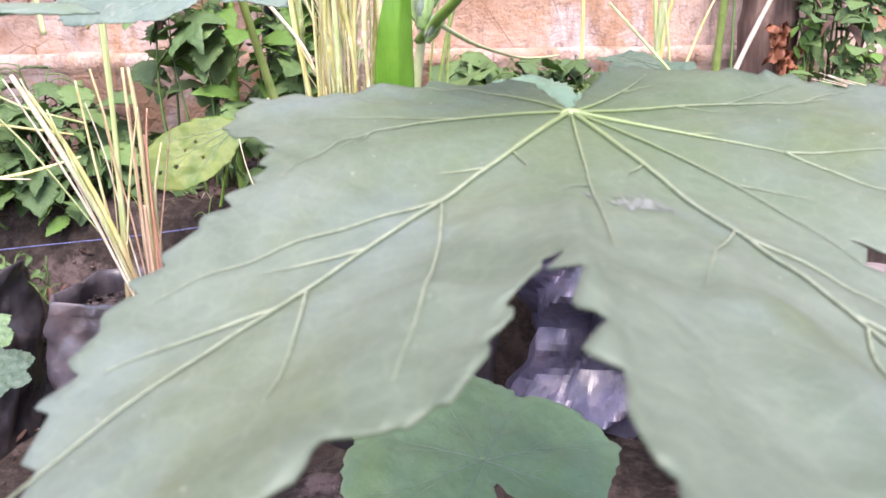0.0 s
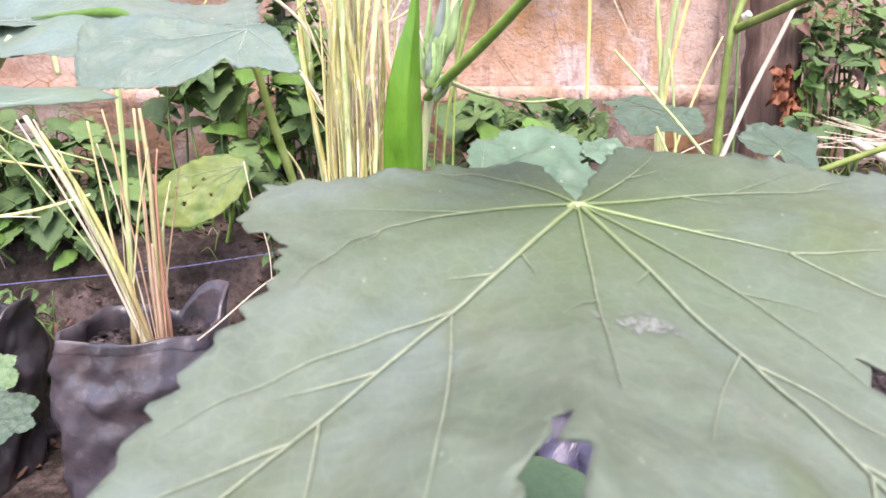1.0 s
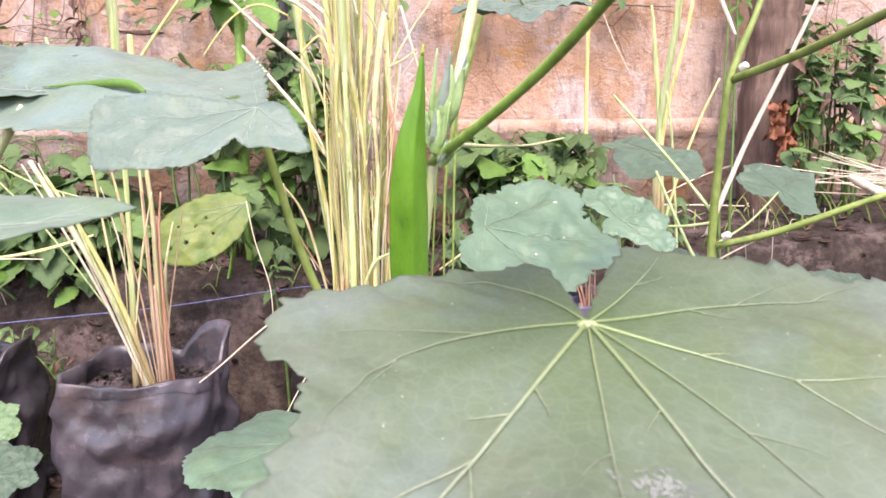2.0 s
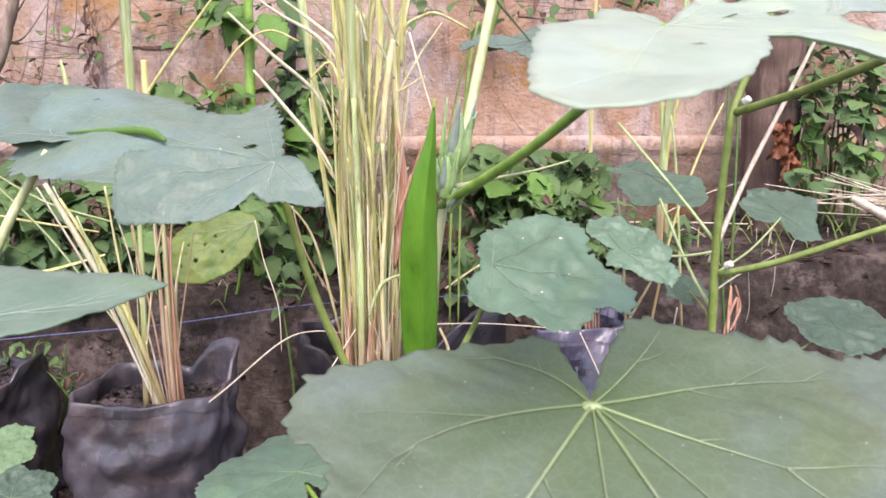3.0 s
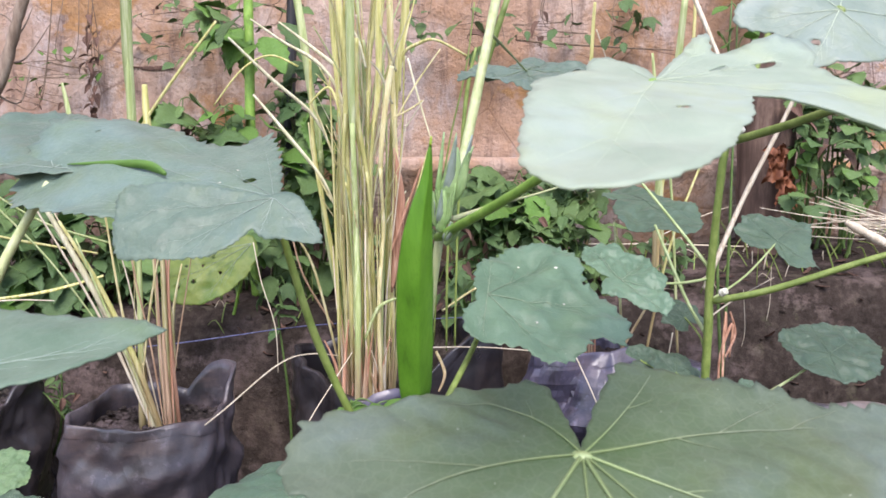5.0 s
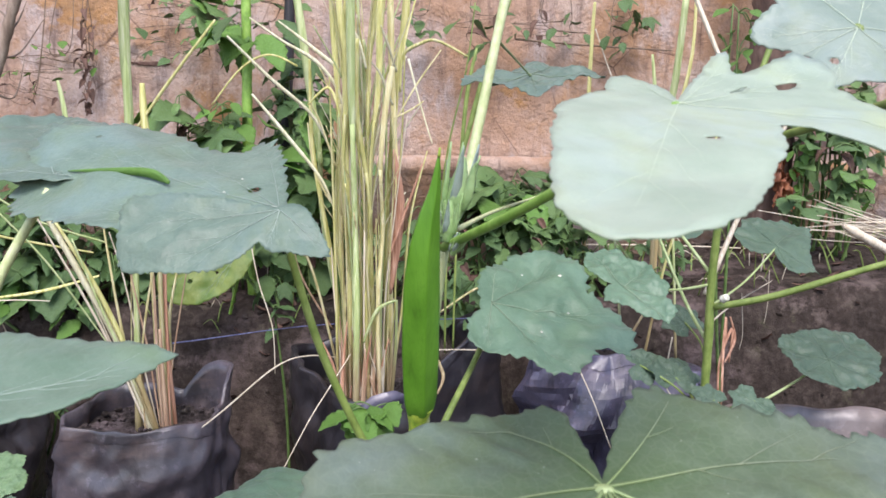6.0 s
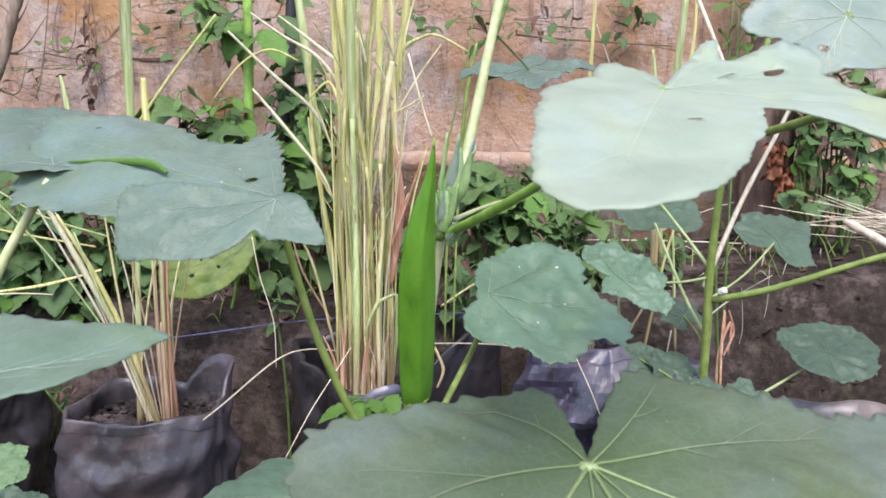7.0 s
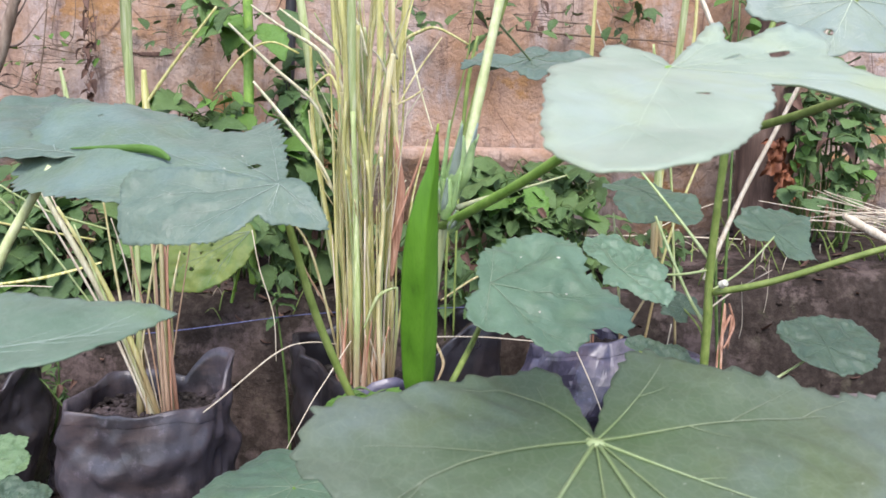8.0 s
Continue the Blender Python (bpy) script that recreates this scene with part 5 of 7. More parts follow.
# each stalk of the clump: where it runs, how broad it is, what it is made of
for pts, w, mat in (
        ([(-0.142, 1.1, 0.245), (-0.162, 1.1, 0.385), (-0.175, 1.1, 0.488), (-0.186, 1.1, 0.588), (-0.187, 1.08, 0.653), (-0.198, 1.08, 0.757), (-0.217, 1.08, 0.874)], 0.011, CANE_GREEN),
        ([(-0.147, 1.07, 0.245), (-0.154, 1.07, 0.428), (-0.156, 1.07, 0.537), (-0.157, 1.07, 0.625), (-0.155, 1.05, 0.694), (-0.155, 1.05, 0.778), (-0.161, 1.05, 0.867)], 0.008, CANE_YELLOW),
        ([(-0.129, 1.04, 0.245), (-0.135, 1.04, 0.434), (-0.14, 1.04, 0.54), (-0.141, 1.02, 0.651), (-0.135, 1.02, 0.773), (-0.146, 1.02, 0.86)], 0.009, CANE_YELLOW),
        ([(-0.119, 1.01, 0.245), (-0.121, 1.01, 0.423), (-0.124, 1.01, 0.542), (-0.124, 0.99, 0.65), (-0.123, 0.99, 0.745), (-0.126, 0.99, 0.853)], 0.011, CANE_GREEN),
        ([(-0.117, 1.1, 0.245), (-0.124, 1.1, 0.385), (-0.124, 1.1, 0.534), (-0.125, 1.08, 0.653), (-0.116, 1.08, 0.765), (-0.123, 1.08, 0.841)], 0.011, CANE_GREEN),
        ([(-0.108, 1.07, 0.245), (-0.114, 1.07, 0.429), (-0.112, 1.07, 0.555), (-0.11, 1.05, 0.695), (-0.107, 1.05, 0.794), (-0.102, 1.05, 0.876)], 0.0075, CANE_YELLOW),
        ([(-0.093, 1.04, 0.245), (-0.1, 1.04, 0.399), (-0.098, 1.04, 0.54), (-0.098, 1.02, 0.651), (-0.093, 1.02, 0.757), (-0.092, 1.02, 0.868)], 0.009, CANE_YELLOW),
        ([(-0.087, 1.01, 0.245), (-0.087, 1.01, 0.423), (-0.087, 1.01, 0.543), (-0.085, 0.99, 0.642), (-0.077, 0.99, 0.745), (-0.073, 0.99, 0.784)], 0.0075, CANE_DRY),
        ([(-0.084, 1.1, 0.245), (-0.085, 1.1, 0.405), (-0.084, 1.1, 0.535), (-0.079, 1.08, 0.644), (-0.069, 1.08, 0.766), (-0.06, 1.08, 0.883)], 0.0105, CANE_YELLOW),
        ([(-0.076, 1.07, 0.245), (-0.078, 1.07, 0.393), (-0.076, 1.07, 0.52), (-0.074, 1.05, 0.61), (-0.069, 1.05, 0.711), (-0.073, 1.05, 0.868)], 0.0085, CANE_DRY),
        ([(-0.136, 1.06, 0.245), (-0.146, 1.06, 0.44), (-0.150, 1.05, 0.60), (-0.146, 1.04, 0.74)], 0.007, CANE_DRY),
        ([(-0.104, 1.03, 0.245), (-0.107, 1.03, 0.42), (-0.106, 1.02, 0.58), (-0.113, 1.01, 0.72), (-0.115, 1.01, 0.83)], 0.008, CANE_YELLOW)):
    # a round stalk below, opening into a flat blade above
    rnd = random.Random(int(w * 1e5) + int(abs(pts[0][0]) * 1e4))
    top = Vector(pts[-1]) - Vector(pts[-2])
    pts = [Vector(p) + Vector((rnd.gauss(0, 0.0028), rnd.gauss(0, 0.006), 0)) for p in pts]
    if pts[-1].z > 0.85:
        pts.append(pts[-1] + Vector((top.x * 0.9 + rnd.gauss(0, 0.012), rnd.gauss(0, 0.02), 0.11)))
    line = spline(pts, 24)
    culm_part(clump2, C2, line[:15:2], [w * 0.46, w * 0.44, w * 0.40, w * 0.34], mat)
    blade_part(clump2, C2, line[13::2], [w * 0.74, w * 1.0, w * 1.2, w * 0.9], mat, 0.1, 0.35)
for pts, w, mat, roll in (
        ([(-0.074, 1.060, 0.440), (-0.066, 1.055, 0.520), (-0.061, 1.050, 0.590), (-0.069, 1.050, 0.665)], [0.003, 0.018, 0.017, 0.003], CANE_ROSE, 0.1),
        ([(-0.160, 1.06, 0.57), (-0.182, 1.05, 0.622), (-0.24, 1.05, 0.694), (-0.282, 1.05, 0.744)], [0.0025, 0.005, 0.0058, 0.003], CANE_BLEACHED, 0.2),
        ([(-0.165, 1.06, 0.66), (-0.193, 1.05, 0.715), (-0.256, 1.05, 0.769), (-0.317, 1.05, 0.828)], [0.0025, 0.005, 0.0058, 0.003], CANE_BLEACHED, 0.2),
        ([(-0.140, 1.05, 0.70), (-0.154, 1.05, 0.753), (-0.187, 1.05, 0.794), (-0.237, 1.05, 0.823), (-0.283, 1.05, 0.855)], [0.0025, 0.005, 0.006, 0.004, 0.002], CANE_BLEACHED, 0.3),
        ([(-0.138, 1.05, 0.74), (-0.149, 1.05, 0.778), (-0.187, 1.05, 0.81), (-0.241, 1.05, 0.851)], [0.003, 0.006, 0.006, 0.002], CANE_BLEACHED, 0.2),
        ([(-0.342, 1.05, 0.727), (-0.298, 1.05, 0.781), (-0.255, 1.05, 0.802), (-0.213, 1.05, 0.786)], [0.002, 0.003, 0.003, 0.003], CANE_YELLOW, 0.0),
        ([(-0.156, 1.05, 0.635), (-0.18, 1.05, 0.703), (-0.197, 1.05, 0.736)], [0.003, 0.003, 0.002], CANE_DRY, 0.0),
        ([(-0.065, 1.05, 0.711), (-0.035, 1.05, 0.762), (0.001, 1.05, 0.813)], [0.002, 0.003, 0.0015], CANE_DRY, 0.0),
        ([(-0.060, 1.05, 0.75), (-0.056, 1.05, 0.803), (-0.031, 1.05, 0.821), (-0.005, 1.05, 0.826), (0.041, 1.05, 0.803)], [0.003, 0.005, 0.005, 0.004, 0.003], CANE_YELLOW, -0.2),
        ([(-0.048, 1.05, 0.799), (-0.031, 1.05, 0.737), (-0.011, 1.05, 0.674)], [0.003, 0.003, 0.0015], CANE_BLEACHED, 0.0),
        ([(-0.069, 1.05, 0.711), (-0.044, 1.05, 0.724), (-0.025, 1.05, 0.737)], [0.002, 0.003, 0.002], CANE_DRY, 0.0),
        ([(-0.107, 1.01, 0.778), (-0.115, 1.0, 0.811), (-0.128, 1.0, 0.839)], [0.003, 0.004, 0.0015], CANE_BLEACHED, 0.0),
        ([(-0.069, 1.02, 0.728), (-0.086, 1.01, 0.77), (-0.099, 1.0, 0.786)], [0.003, 0.0035, 0.001], CANE_BLEACHED, 0.0),
        ([(-0.065, 1.04, 0.778), (-0.077, 1.02, 0.815), (-0.086, 1.01, 0.839)], [0.003, 0.004, 0.0015], CANE_BLEACHED, 0.0),
        ([(-0.165, 1.05, 0.583), (-0.19, 1.05, 0.635), (-0.199, 1.05, 0.703)], [0.002, 0.003, 0.002], CANE_DRY, 0.0),
        ([(-0.148, 1.03, 0.711), (-0.154, 1.03, 0.736), (-0.167, 1.03, 0.753), (-0.197, 1.04, 0.728)], [0.003, 0.004, 0.004, 0.002], CANE_YELLOW, 0.0),
        ([(-0.074, 1.04, 0.506), (-0.049, 1.04, 0.575), (-0.025, 1.04, 0.644)], [0.003, 0.004, 0.002], CANE_ROSE, 0.0),
        ([(-0.111, 1.0, 0.377), (-0.091, 1.0, 0.426), (-0.063, 1.01, 0.44)], [0.003, 0.006, 0.003], CANE_GREEN, 0.6),
        ([(-0.178, 1.04, 0.367), (-0.160, 1.04, 0.323), (-0.154, 1.05, 0.25)], [0.002, 0.005, 0.006], CANE_ROSE, 0.0),
        ([(-0.149, 1.04, 0.382), (-0.146, 1.04, 0.329), (-0.148, 1.05, 0.25)], [0.002, 0.006, 0.008], CANE_ROSE, 0.0),
        ([(-0.107, 0.995, 0.37), (-0.110, 0.995, 0.31), (-0.112, 1.0, 0.25)], [0.002, 0.006, 0.009], CANE_RED, 0.0),
        ([(-0.074, 1.04, 0.25), (-0.065, 1.04, 0.35), (-0.063, 1.04, 0.435)], [0.006, 0.005, 0.003], CANE_GREEN, 0.0),
        ([(-0.158, 1.080, 0.303), (-0.196, 1.050, 0.483), (-0.232, 1.030, 0.546)], [0.004, 0.004, 0.002], CANE_DRY, 0.0),
        ([(-0.168, 1.080, 0.378), (-0.208, 1.040, 0.467), (-0.223, 1.020, 0.543)], [0.003, 0.003, 0.002], CANE_RED, 0.0),
        ([(0.006, 1.200, 0.382), (0.066, 1.200, 0.423), (0.121, 1.200, 0.445)], [0.003, 0.004, 0.003], CANE_DRY, 0.0),
        ([(-0.004, 1.050, 0.348), (0.010, 1.030, 0.318), (0.001, 1.020, 0.292)], [0.004, 0.005, 0.003], CANE_DRY, 0.0)):
    blade_part(clump2, C2, pts, w, mat, roll)

# thin stalks and torn sheaths between the stout ones
rnd = random.Random(17)
for i in range(32):
    x, y = rnd.uniform(-0.158, -0.068), rnd.uniform(1.020, 1.080)
    h, out = rnd.uniform(0.20, 0.56), (x + 0.112) * rnd.uniform(0.1, 0.5) + rnd.gauss(0, 0.010)
    r = rnd.uniform(0.0011, 0.0027)
    culm_part(clump2, C2, [(x, y, 0.245), (x + out * 0.15 + rnd.gauss(0, 0.003), y, 0.245 + h * 0.35), (x + out * 0.5, y - 0.004, 0.245 + h * 0.7), (x + out, y + rnd.gauss(0, 0.01), 0.245 + h)],
              [r, r * 0.95, r * 0.8, r * 0.35], (CANE_DRY, STRAW, CANE_YELLOW, CANE_DRY, STRAW, CANE_GREEN)[i % 6], 6)
for i in range(22):
    x, y, h = rnd.uniform(-0.160, -0.066), rnd.uniform(1.015, 1.035), rnd.uniform(0.05, 0.19)
    lean = rnd.gauss(0, 0.010)
    w = rnd.uniform(0.003, 0.008)
    blade_part(clump2, C2, [(x, y, 0.243), (x + lean * 0.3, y - 0.003, 0.243 + h * 0.5), (x + lean, y - rnd.uniform(0, 0.012), 0.243 + h)], [w, w * 0.8, w * 0.15], (CANE_ROSE, CANE_RED, STRAW)[i % 3], rnd.uniform(-0.5, 0.5), 0.5, "sheath")

clump1, C1 = lemongrass("cut-back lemongrass clump, half green and half dry", (-0.425, 1.000, 0.240), 5, 0.024, 0.040, (0.26, 0.36), 8, (CANE_DRY, CANE_YELLOW, CANE_DRY, CANE_RED))
for pts, r, mat in (
        ([(-0.445, 0.990, 0.231), (-0.442, 0.990, 0.364), (-0.439, 0.990, 0.516), (-0.441, 0.990, 0.710), (-0.438, 0.990, 0.873)], [0.0075, 0.0065, 0.0055, 0.008, 0.008], CANE_GREEN),
        ([(-0.422, 0.990, 0.231), (-0.464, 0.980, 0.375), (-0.507, 0.970, 0.477), (-0.555, 0.960, 0.579)], [0.007, 0.007, 0.007, 0.005], CANE_BLEACHED),
        ([(-0.414, 0.990, 0.231), (-0.449, 0.980, 0.358), (-0.491, 0.970, 0.469), (-0.536, 0.960, 0.558)], [0.006, 0.006, 0.005, 0.003], CANE_YELLOW),
        ([(-0.400, 1.000, 0.231), (-0.408, 1.000, 0.361), (-0.409, 1.000, 0.507), (-0.416, 1.000, 0.590)], [0.007, 0.006, 0.005, 0.003], CANE_DRY),
        ([(-0.397, 1.010, 0.229), (-0.404, 1.010, 0.341), (-0.408, 1.010, 0.497)], [0.006, 0.005, 0.003], CANE_ROSE),
        ([(-0.409, 1.000, 0.227), (-0.416, 1.000, 0.318), (-0.420, 1.000, 0.464), (-0.424, 1.000, 0.590)], [0.0055, 0.005, 0.004, 0.003], CANE_DRY),
        ([(-0.400, 0.985, 0.231), (-0.404, 0.985, 0.314), (-0.406, 0.985, 0.399)], [0.006, 0.005, 0.003], CANE_RED),
        ([(-0.445, 1.010, 0.225), (-0.447, 1.010, 0.359), (-0.458, 1.010, 0.505), (-0.474, 1.010, 0.589)], [0.004, 0.0035, 0.003, 0.002], CANE_DRY),
        ([(-0.440, 1.010, 0.225), (-0.473, 1.010, 0.394), (-0.496, 1.010, 0.573)], [0.0035, 0.003, 0.002], CANE_DRY),
        ([(-0.419, 1.000, 0.655), (-0.423, 1.000, 0.711), (-0.424, 1.000, 0.752)], [0.008, 0.008, 0.005], CANE_YELLOW)):
    culm_part(clump1, C1, pts, [0.68 * v for v in r], mat)
for pts, w, mat, roll in (
        ([(-0.424, 0.985, 0.233), (-0.471, 0.975, 0.368), (-0.513, 0.965, 0.468), (-0.564, 0.955, 0.574)], [0.0035, 0.004, 0.004, 0.002], STRAW, 0.2),
        ([(-0.415, 0.985, 0.233), (-0.453, 0.975, 0.351), (-0.481, 0.965, 0.437), (-0.511, 0.955, 0.534)], [0.003, 0.004, 0.003, 0.002], CANE_GREEN, -0.3),
        ([(-0.428, 1.000, 0.227), (-0.472, 0.990, 0.355), (-0.504, 0.980, 0.451), (-0.550, 0.970, 0.575)], [0.003, 0.003, 0.003, 0.002], STRAW, 0.5),
        ([(-0.417, 1.000, 0.227), (-0.438, 0.990, 0.364), (-0.453, 0.980, 0.476), (-0.466, 0.970, 0.542)], [0.002, 0.0025, 0.002, 0.001], STRAW, 0.0),
        ([(-0.410, 0.990, 0.231), (-0.422, 0.980, 0.367), (-0.437, 0.970, 0.477), (-0.440, 0.960, 0.535)], [0.002, 0.0025, 0.002, 0.001], CANE_RED, 0.0),
        ([(-0.398, 0.990, 0.233), (-0.396, 0.985, 0.365), (-0.393, 0.980, 0.476), (-0.385, 0.975, 0.534)], [0.003, 0.004, 0.003, 0.002], CANE_ROSE, 0.3),
        ([(-0.404, 0.980, 0.235), (-0.407, 0.975, 0.368), (-0.406, 0.970, 0.477), (-0.407, 0.965, 0.535)], [0.003, 0.004, 0.003, 0.002], CANE_RED, -0.3),
        ([(-0.439, 0.990, 0.690), (-0.441, 0.985, 0.788), (-0.438, 0.980, 0.878)], [0.010, 0.016, 0.015], CANE_GREEN, 0.1),
        ([(-0.471, 1.010, 0.643), (-0.388, 0.990, 0.746), (-0.312, 0.980, 0.837)], [0.004, 0.0045, 0.003], CANE_YELLOW, 0.1),
        ([(-0.581, 1.100, 0.645), (-0.590, 1.100, 0.725), (-0.597, 1.100, 0.766)], [0.008, 0.008, 0.004], CANE_GREEN, 0.0),
        ([(-0.692, 1.050, 0.428), (-0.618, 1.060, 0.439), (-0.532, 1.070, 0.463)], [0.004, 0.005, 0.003], CANE_YELLOW, 1.2),
        ([(-0.744, 1.150, 0.585), (-0.645, 1.120, 0.540), (-0.535, 1.100, 0.512)], [0.005, 0.006, 0.004], CANE_GREEN, 1.2),
        ([(-0.749, 1.150, 0.518), (-0.675, 1.120, 0.510), (-0.554, 1.100, 0.495)], [0.004, 0.005, 0.003], CANE_YELLOW, 1.2),
        ([(-0.726, 1.120, 0.568), (-0.629, 1.100, 0.477), (-0.507, 1.050, 0.348)], [0.004, 0.005, 0.003], CANE_GREEN, 0.6)):
    blade_part(clump1, C1, pts, w, mat, roll)

stubs = thing("lemongrass_clump", "short cut stubs of dry lemongrass in a bag", "lemongrass", "lemongrass clumps in bags", (0.258, 1.080, 0.329))
CS = Vector(stubs.location)
rnd = random.Random(3)
for i in range(9):
    x, y = rnd.gauss(-0.012, 0.007), rnd.gauss(-0.006, 0.008)
    culm_part(stubs, CS, [CS + Vector((x, y, -0.02)), CS + Vector((x * 1.2, y * 1.3, 0.025)), CS + Vector((x * 1.5 + rnd.gauss(0, 0.006), y * 1.6, rnd.uniform(0.050, 0.078)))],
              [0.0022, 0.0017, 0.0006], (CANE_RED, CANE_ROSE, CANE_ROSE)[i % 3], 6)
for pts, mat in (([(0.282, 1.050, 0.339), (0.307, 1.050, 0.385), (0.332, 1.050, 0.432)], CANE_DRY), ([(0.346, 1.000, 0.413), (0.306, 1.000, 0.473), (0.262, 1.000, 0.536)], CANE_GREEN), ([(0.293, 1.060, 0.337), (0.290, 1.080, 0.452), (0.283, 1.100, 0.550)], CANE_GREEN),
                 ([(0.396, 1.100, 0.326), (0.383, 1.100, 0.504), (0.372, 1.100, 0.622), (0.363, 1.100, 0.680)], CANE_GREEN), ([(0.342, 1.100, 0.326), (0.372, 1.100, 0.495), (0.412, 1.100, 0.622), (0.445, 1.100, 0.698)], CANE_YELLOW)):
    culm_part(stubs, CS, pts, [0.0024, 0.0022, 0.0015], mat)
for pts in ([(0.386, 0.900, 0.387), (0.388, 0.900, 0.418), (0.388, 0.900, 0.442)], [(0.375, 0.870, 0.332), (0.382, 0.890, 0.400), (0.387, 0.900, 0.444)], [(0.371, 0.870, 0.325), (0.378, 0.890, 0.384), (0.397, 0.900, 0.428), (0.395, 0.900, 0.381)], [(0.381, 0.880, 0.387), (0.401, 0.900, 0.413), (0.393, 0.900, 0.444)]):
    blade_part(stubs, CS, pts, [0.002, 0.0038, 0.002], CANE_ROSE, 0.3)

tall = thing("lemongrass_clump", "loose tall grass blades standing by the wall", "grass", "lemongrass clumps in bags", (0.451, 1.360, 0.420))
CT = Vector(tall.location)
for pts, w, mat in (([(0.434, 1.360, 0.414), (0.434, 1.350, 0.634), (0.452, 1.330, 0.815), (0.460, 1.320, 0.957)], [0.010, 0.014, 0.012], CANE_GREEN), ([(0.440, 1.360, 0.414), (0.443, 1.350, 0.634), (0.478, 1.330, 0.836), (0.479, 1.320, 0.957)], [0.006, 0.007, 0.005], CANE_YELLOW), ([(0.453, 1.360, 0.414), (0.434, 1.350, 0.634), (0.420, 1.350, 0.786), (0.411, 1.350, 0.860)], [0.008, 0.009, 0.004], CANE_GREEN),
                    ([(0.013, 1.100, 0.335), (0.018, 1.100, 0.559), (0.059, 1.100, 0.746), (0.104, 1.080, 0.896)], [0.003, 0.005, 0.009, 0.009], STEM_OLIVE), ([(0.027, 1.120, 0.330), (0.031, 1.120, 0.558), (0.042, 1.120, 0.740), (0.058, 1.120, 0.828)], [0.003, 0.004, 0.007, 0.004], STEM_OLIVE), ([(-0.009, 1.150, 0.333), (0.008, 1.150, 0.623), (0.043, 1.150, 0.797), (0.056, 1.150, 0.905)], [0.003, 0.003, 0.002], STEM_OLIVE),
                    ([(0.326, 1.500, 0.427), (0.323, 1.500, 0.732), (0.327, 1.500, 0.933), (0.330, 1.500, 0.991)], [0.008, 0.008, 0.006], CANE_YELLOW)):
    blade_part(tall, CT, pts, w, mat, 0.1)


# ---- weeds ----
def ovate(length, width, seed, mat, fold=0.16, droop=0.35, teeth=0.05):
    """A pointed leaf with a folded midrib, its stalk end at the origin, tip along +y."""
    q = Geo()
    rnd = random.Random(seed)
    n, m = 12, 6
    top, bot = [], []
    for i in range(n + 1):
        s = i / n
        w = width * 0.5 * (math.sin(math.pi * min(1, s ** 0.75)) ** 0.85 if 0 < s < 1 else 0.02)
        w *= 1 + teeth * (1 if i % 2 else -1)
        for j in range(-m // 2, m // 2 + 1):
            u = j / (m / 2)
            x = u * w
            z = fold * abs(x) - droop * length * s * s * 0.5 + 0.03 * length * noise.noise(Vector((u * 1.5, s * 4, seed)))
            z -= 0.012 * length * math.cos(s * 22 + abs(u) * 5) * abs(u)
            top.append((x, s * length * (1 - 0.12 * s * droop), z))
            bot.append((x, s * length * (1 - 0.12 * s * droop), z - 0.0006))
    k, o = m + 1, len(top)
    faces = []
    for i in range(n):
        for j in range(m):
            a = i * k + j
            faces += [(a, a + 1, a + k + 1, a + k), (o + a + 1, o + a, o + a + k, o + a + k + 1)]
        a, b = i * k, i * k + m
        faces += [(a + k, o + a + k, o + a, a), (b, o + b, o + b + k, b + k)]
    q.add(top + bot, faces)
    return q.mesh("leaf", mat)


def lobed(seed, mat, cut):
    """A deeply cut weed leaf of unit length, stalk end at the origin, tip along +y."""
    rnd = random.Random(seed)
    outline = [(270, 0.05), (330, 0.16), (210, 0.16)]
    for a, r in ((8, 0.42), (48, 0.72), (90, 1.0), (132, 0.72), (172, 0.42)):
        r *= rnd.uniform(0.85, 1.1)
        outline += [(a - 9, r * 0.78), (a, r), (a + 9, r * 0.78)]
    outline += [(28, cut), (69, cut * 1.15), (111, cut * 1.15), (152, cut)]
    shape = Blade(outline, [8, 48, 90, 132, 172], 0.35, 0.10, 0.05, 9, seed, 0.03)
    return shape.geo(70, 6, 0.006).mesh("leaf", mat)


LEAVES = {"mid": [ovate(1, 0.78, 21, WEED_MID, 0.12, 0.5, 0.10), ovate(1, 0.68, 22, WEED_MID, 0.2, 0.35, 0.12), ovate(1, 0.86, 23, WEED_MID, 0.08, 0.7, 0.08), lobed(24, WEED_MID, 0.36)],
          "dark": [ovate(1, 0.62, 1, WEED, teeth=0.10), ovate(1, 0.75, 2, WEED, 0.1, 0.6, 0.12), ovate(1, 0.5, 3, WEED, 0.25, 0.3, 0.10), lobed(8, WEED, 0.30), lobed(9, WEED, 0.42)],
          "light": [ovate(1, 0.6, 4, WEED_LIGHT, teeth=0.09), ovate(1, 0.72, 5, WEED_LIGHT, 0.1, 0.5, 0.09)],
          "dry": [ovate(1, 0.45, 6, DRY_LEAF, 0.7, 1.2), ovate(1, 0.35, 7, DRY_LEAF, 0.9, 0.9)]}


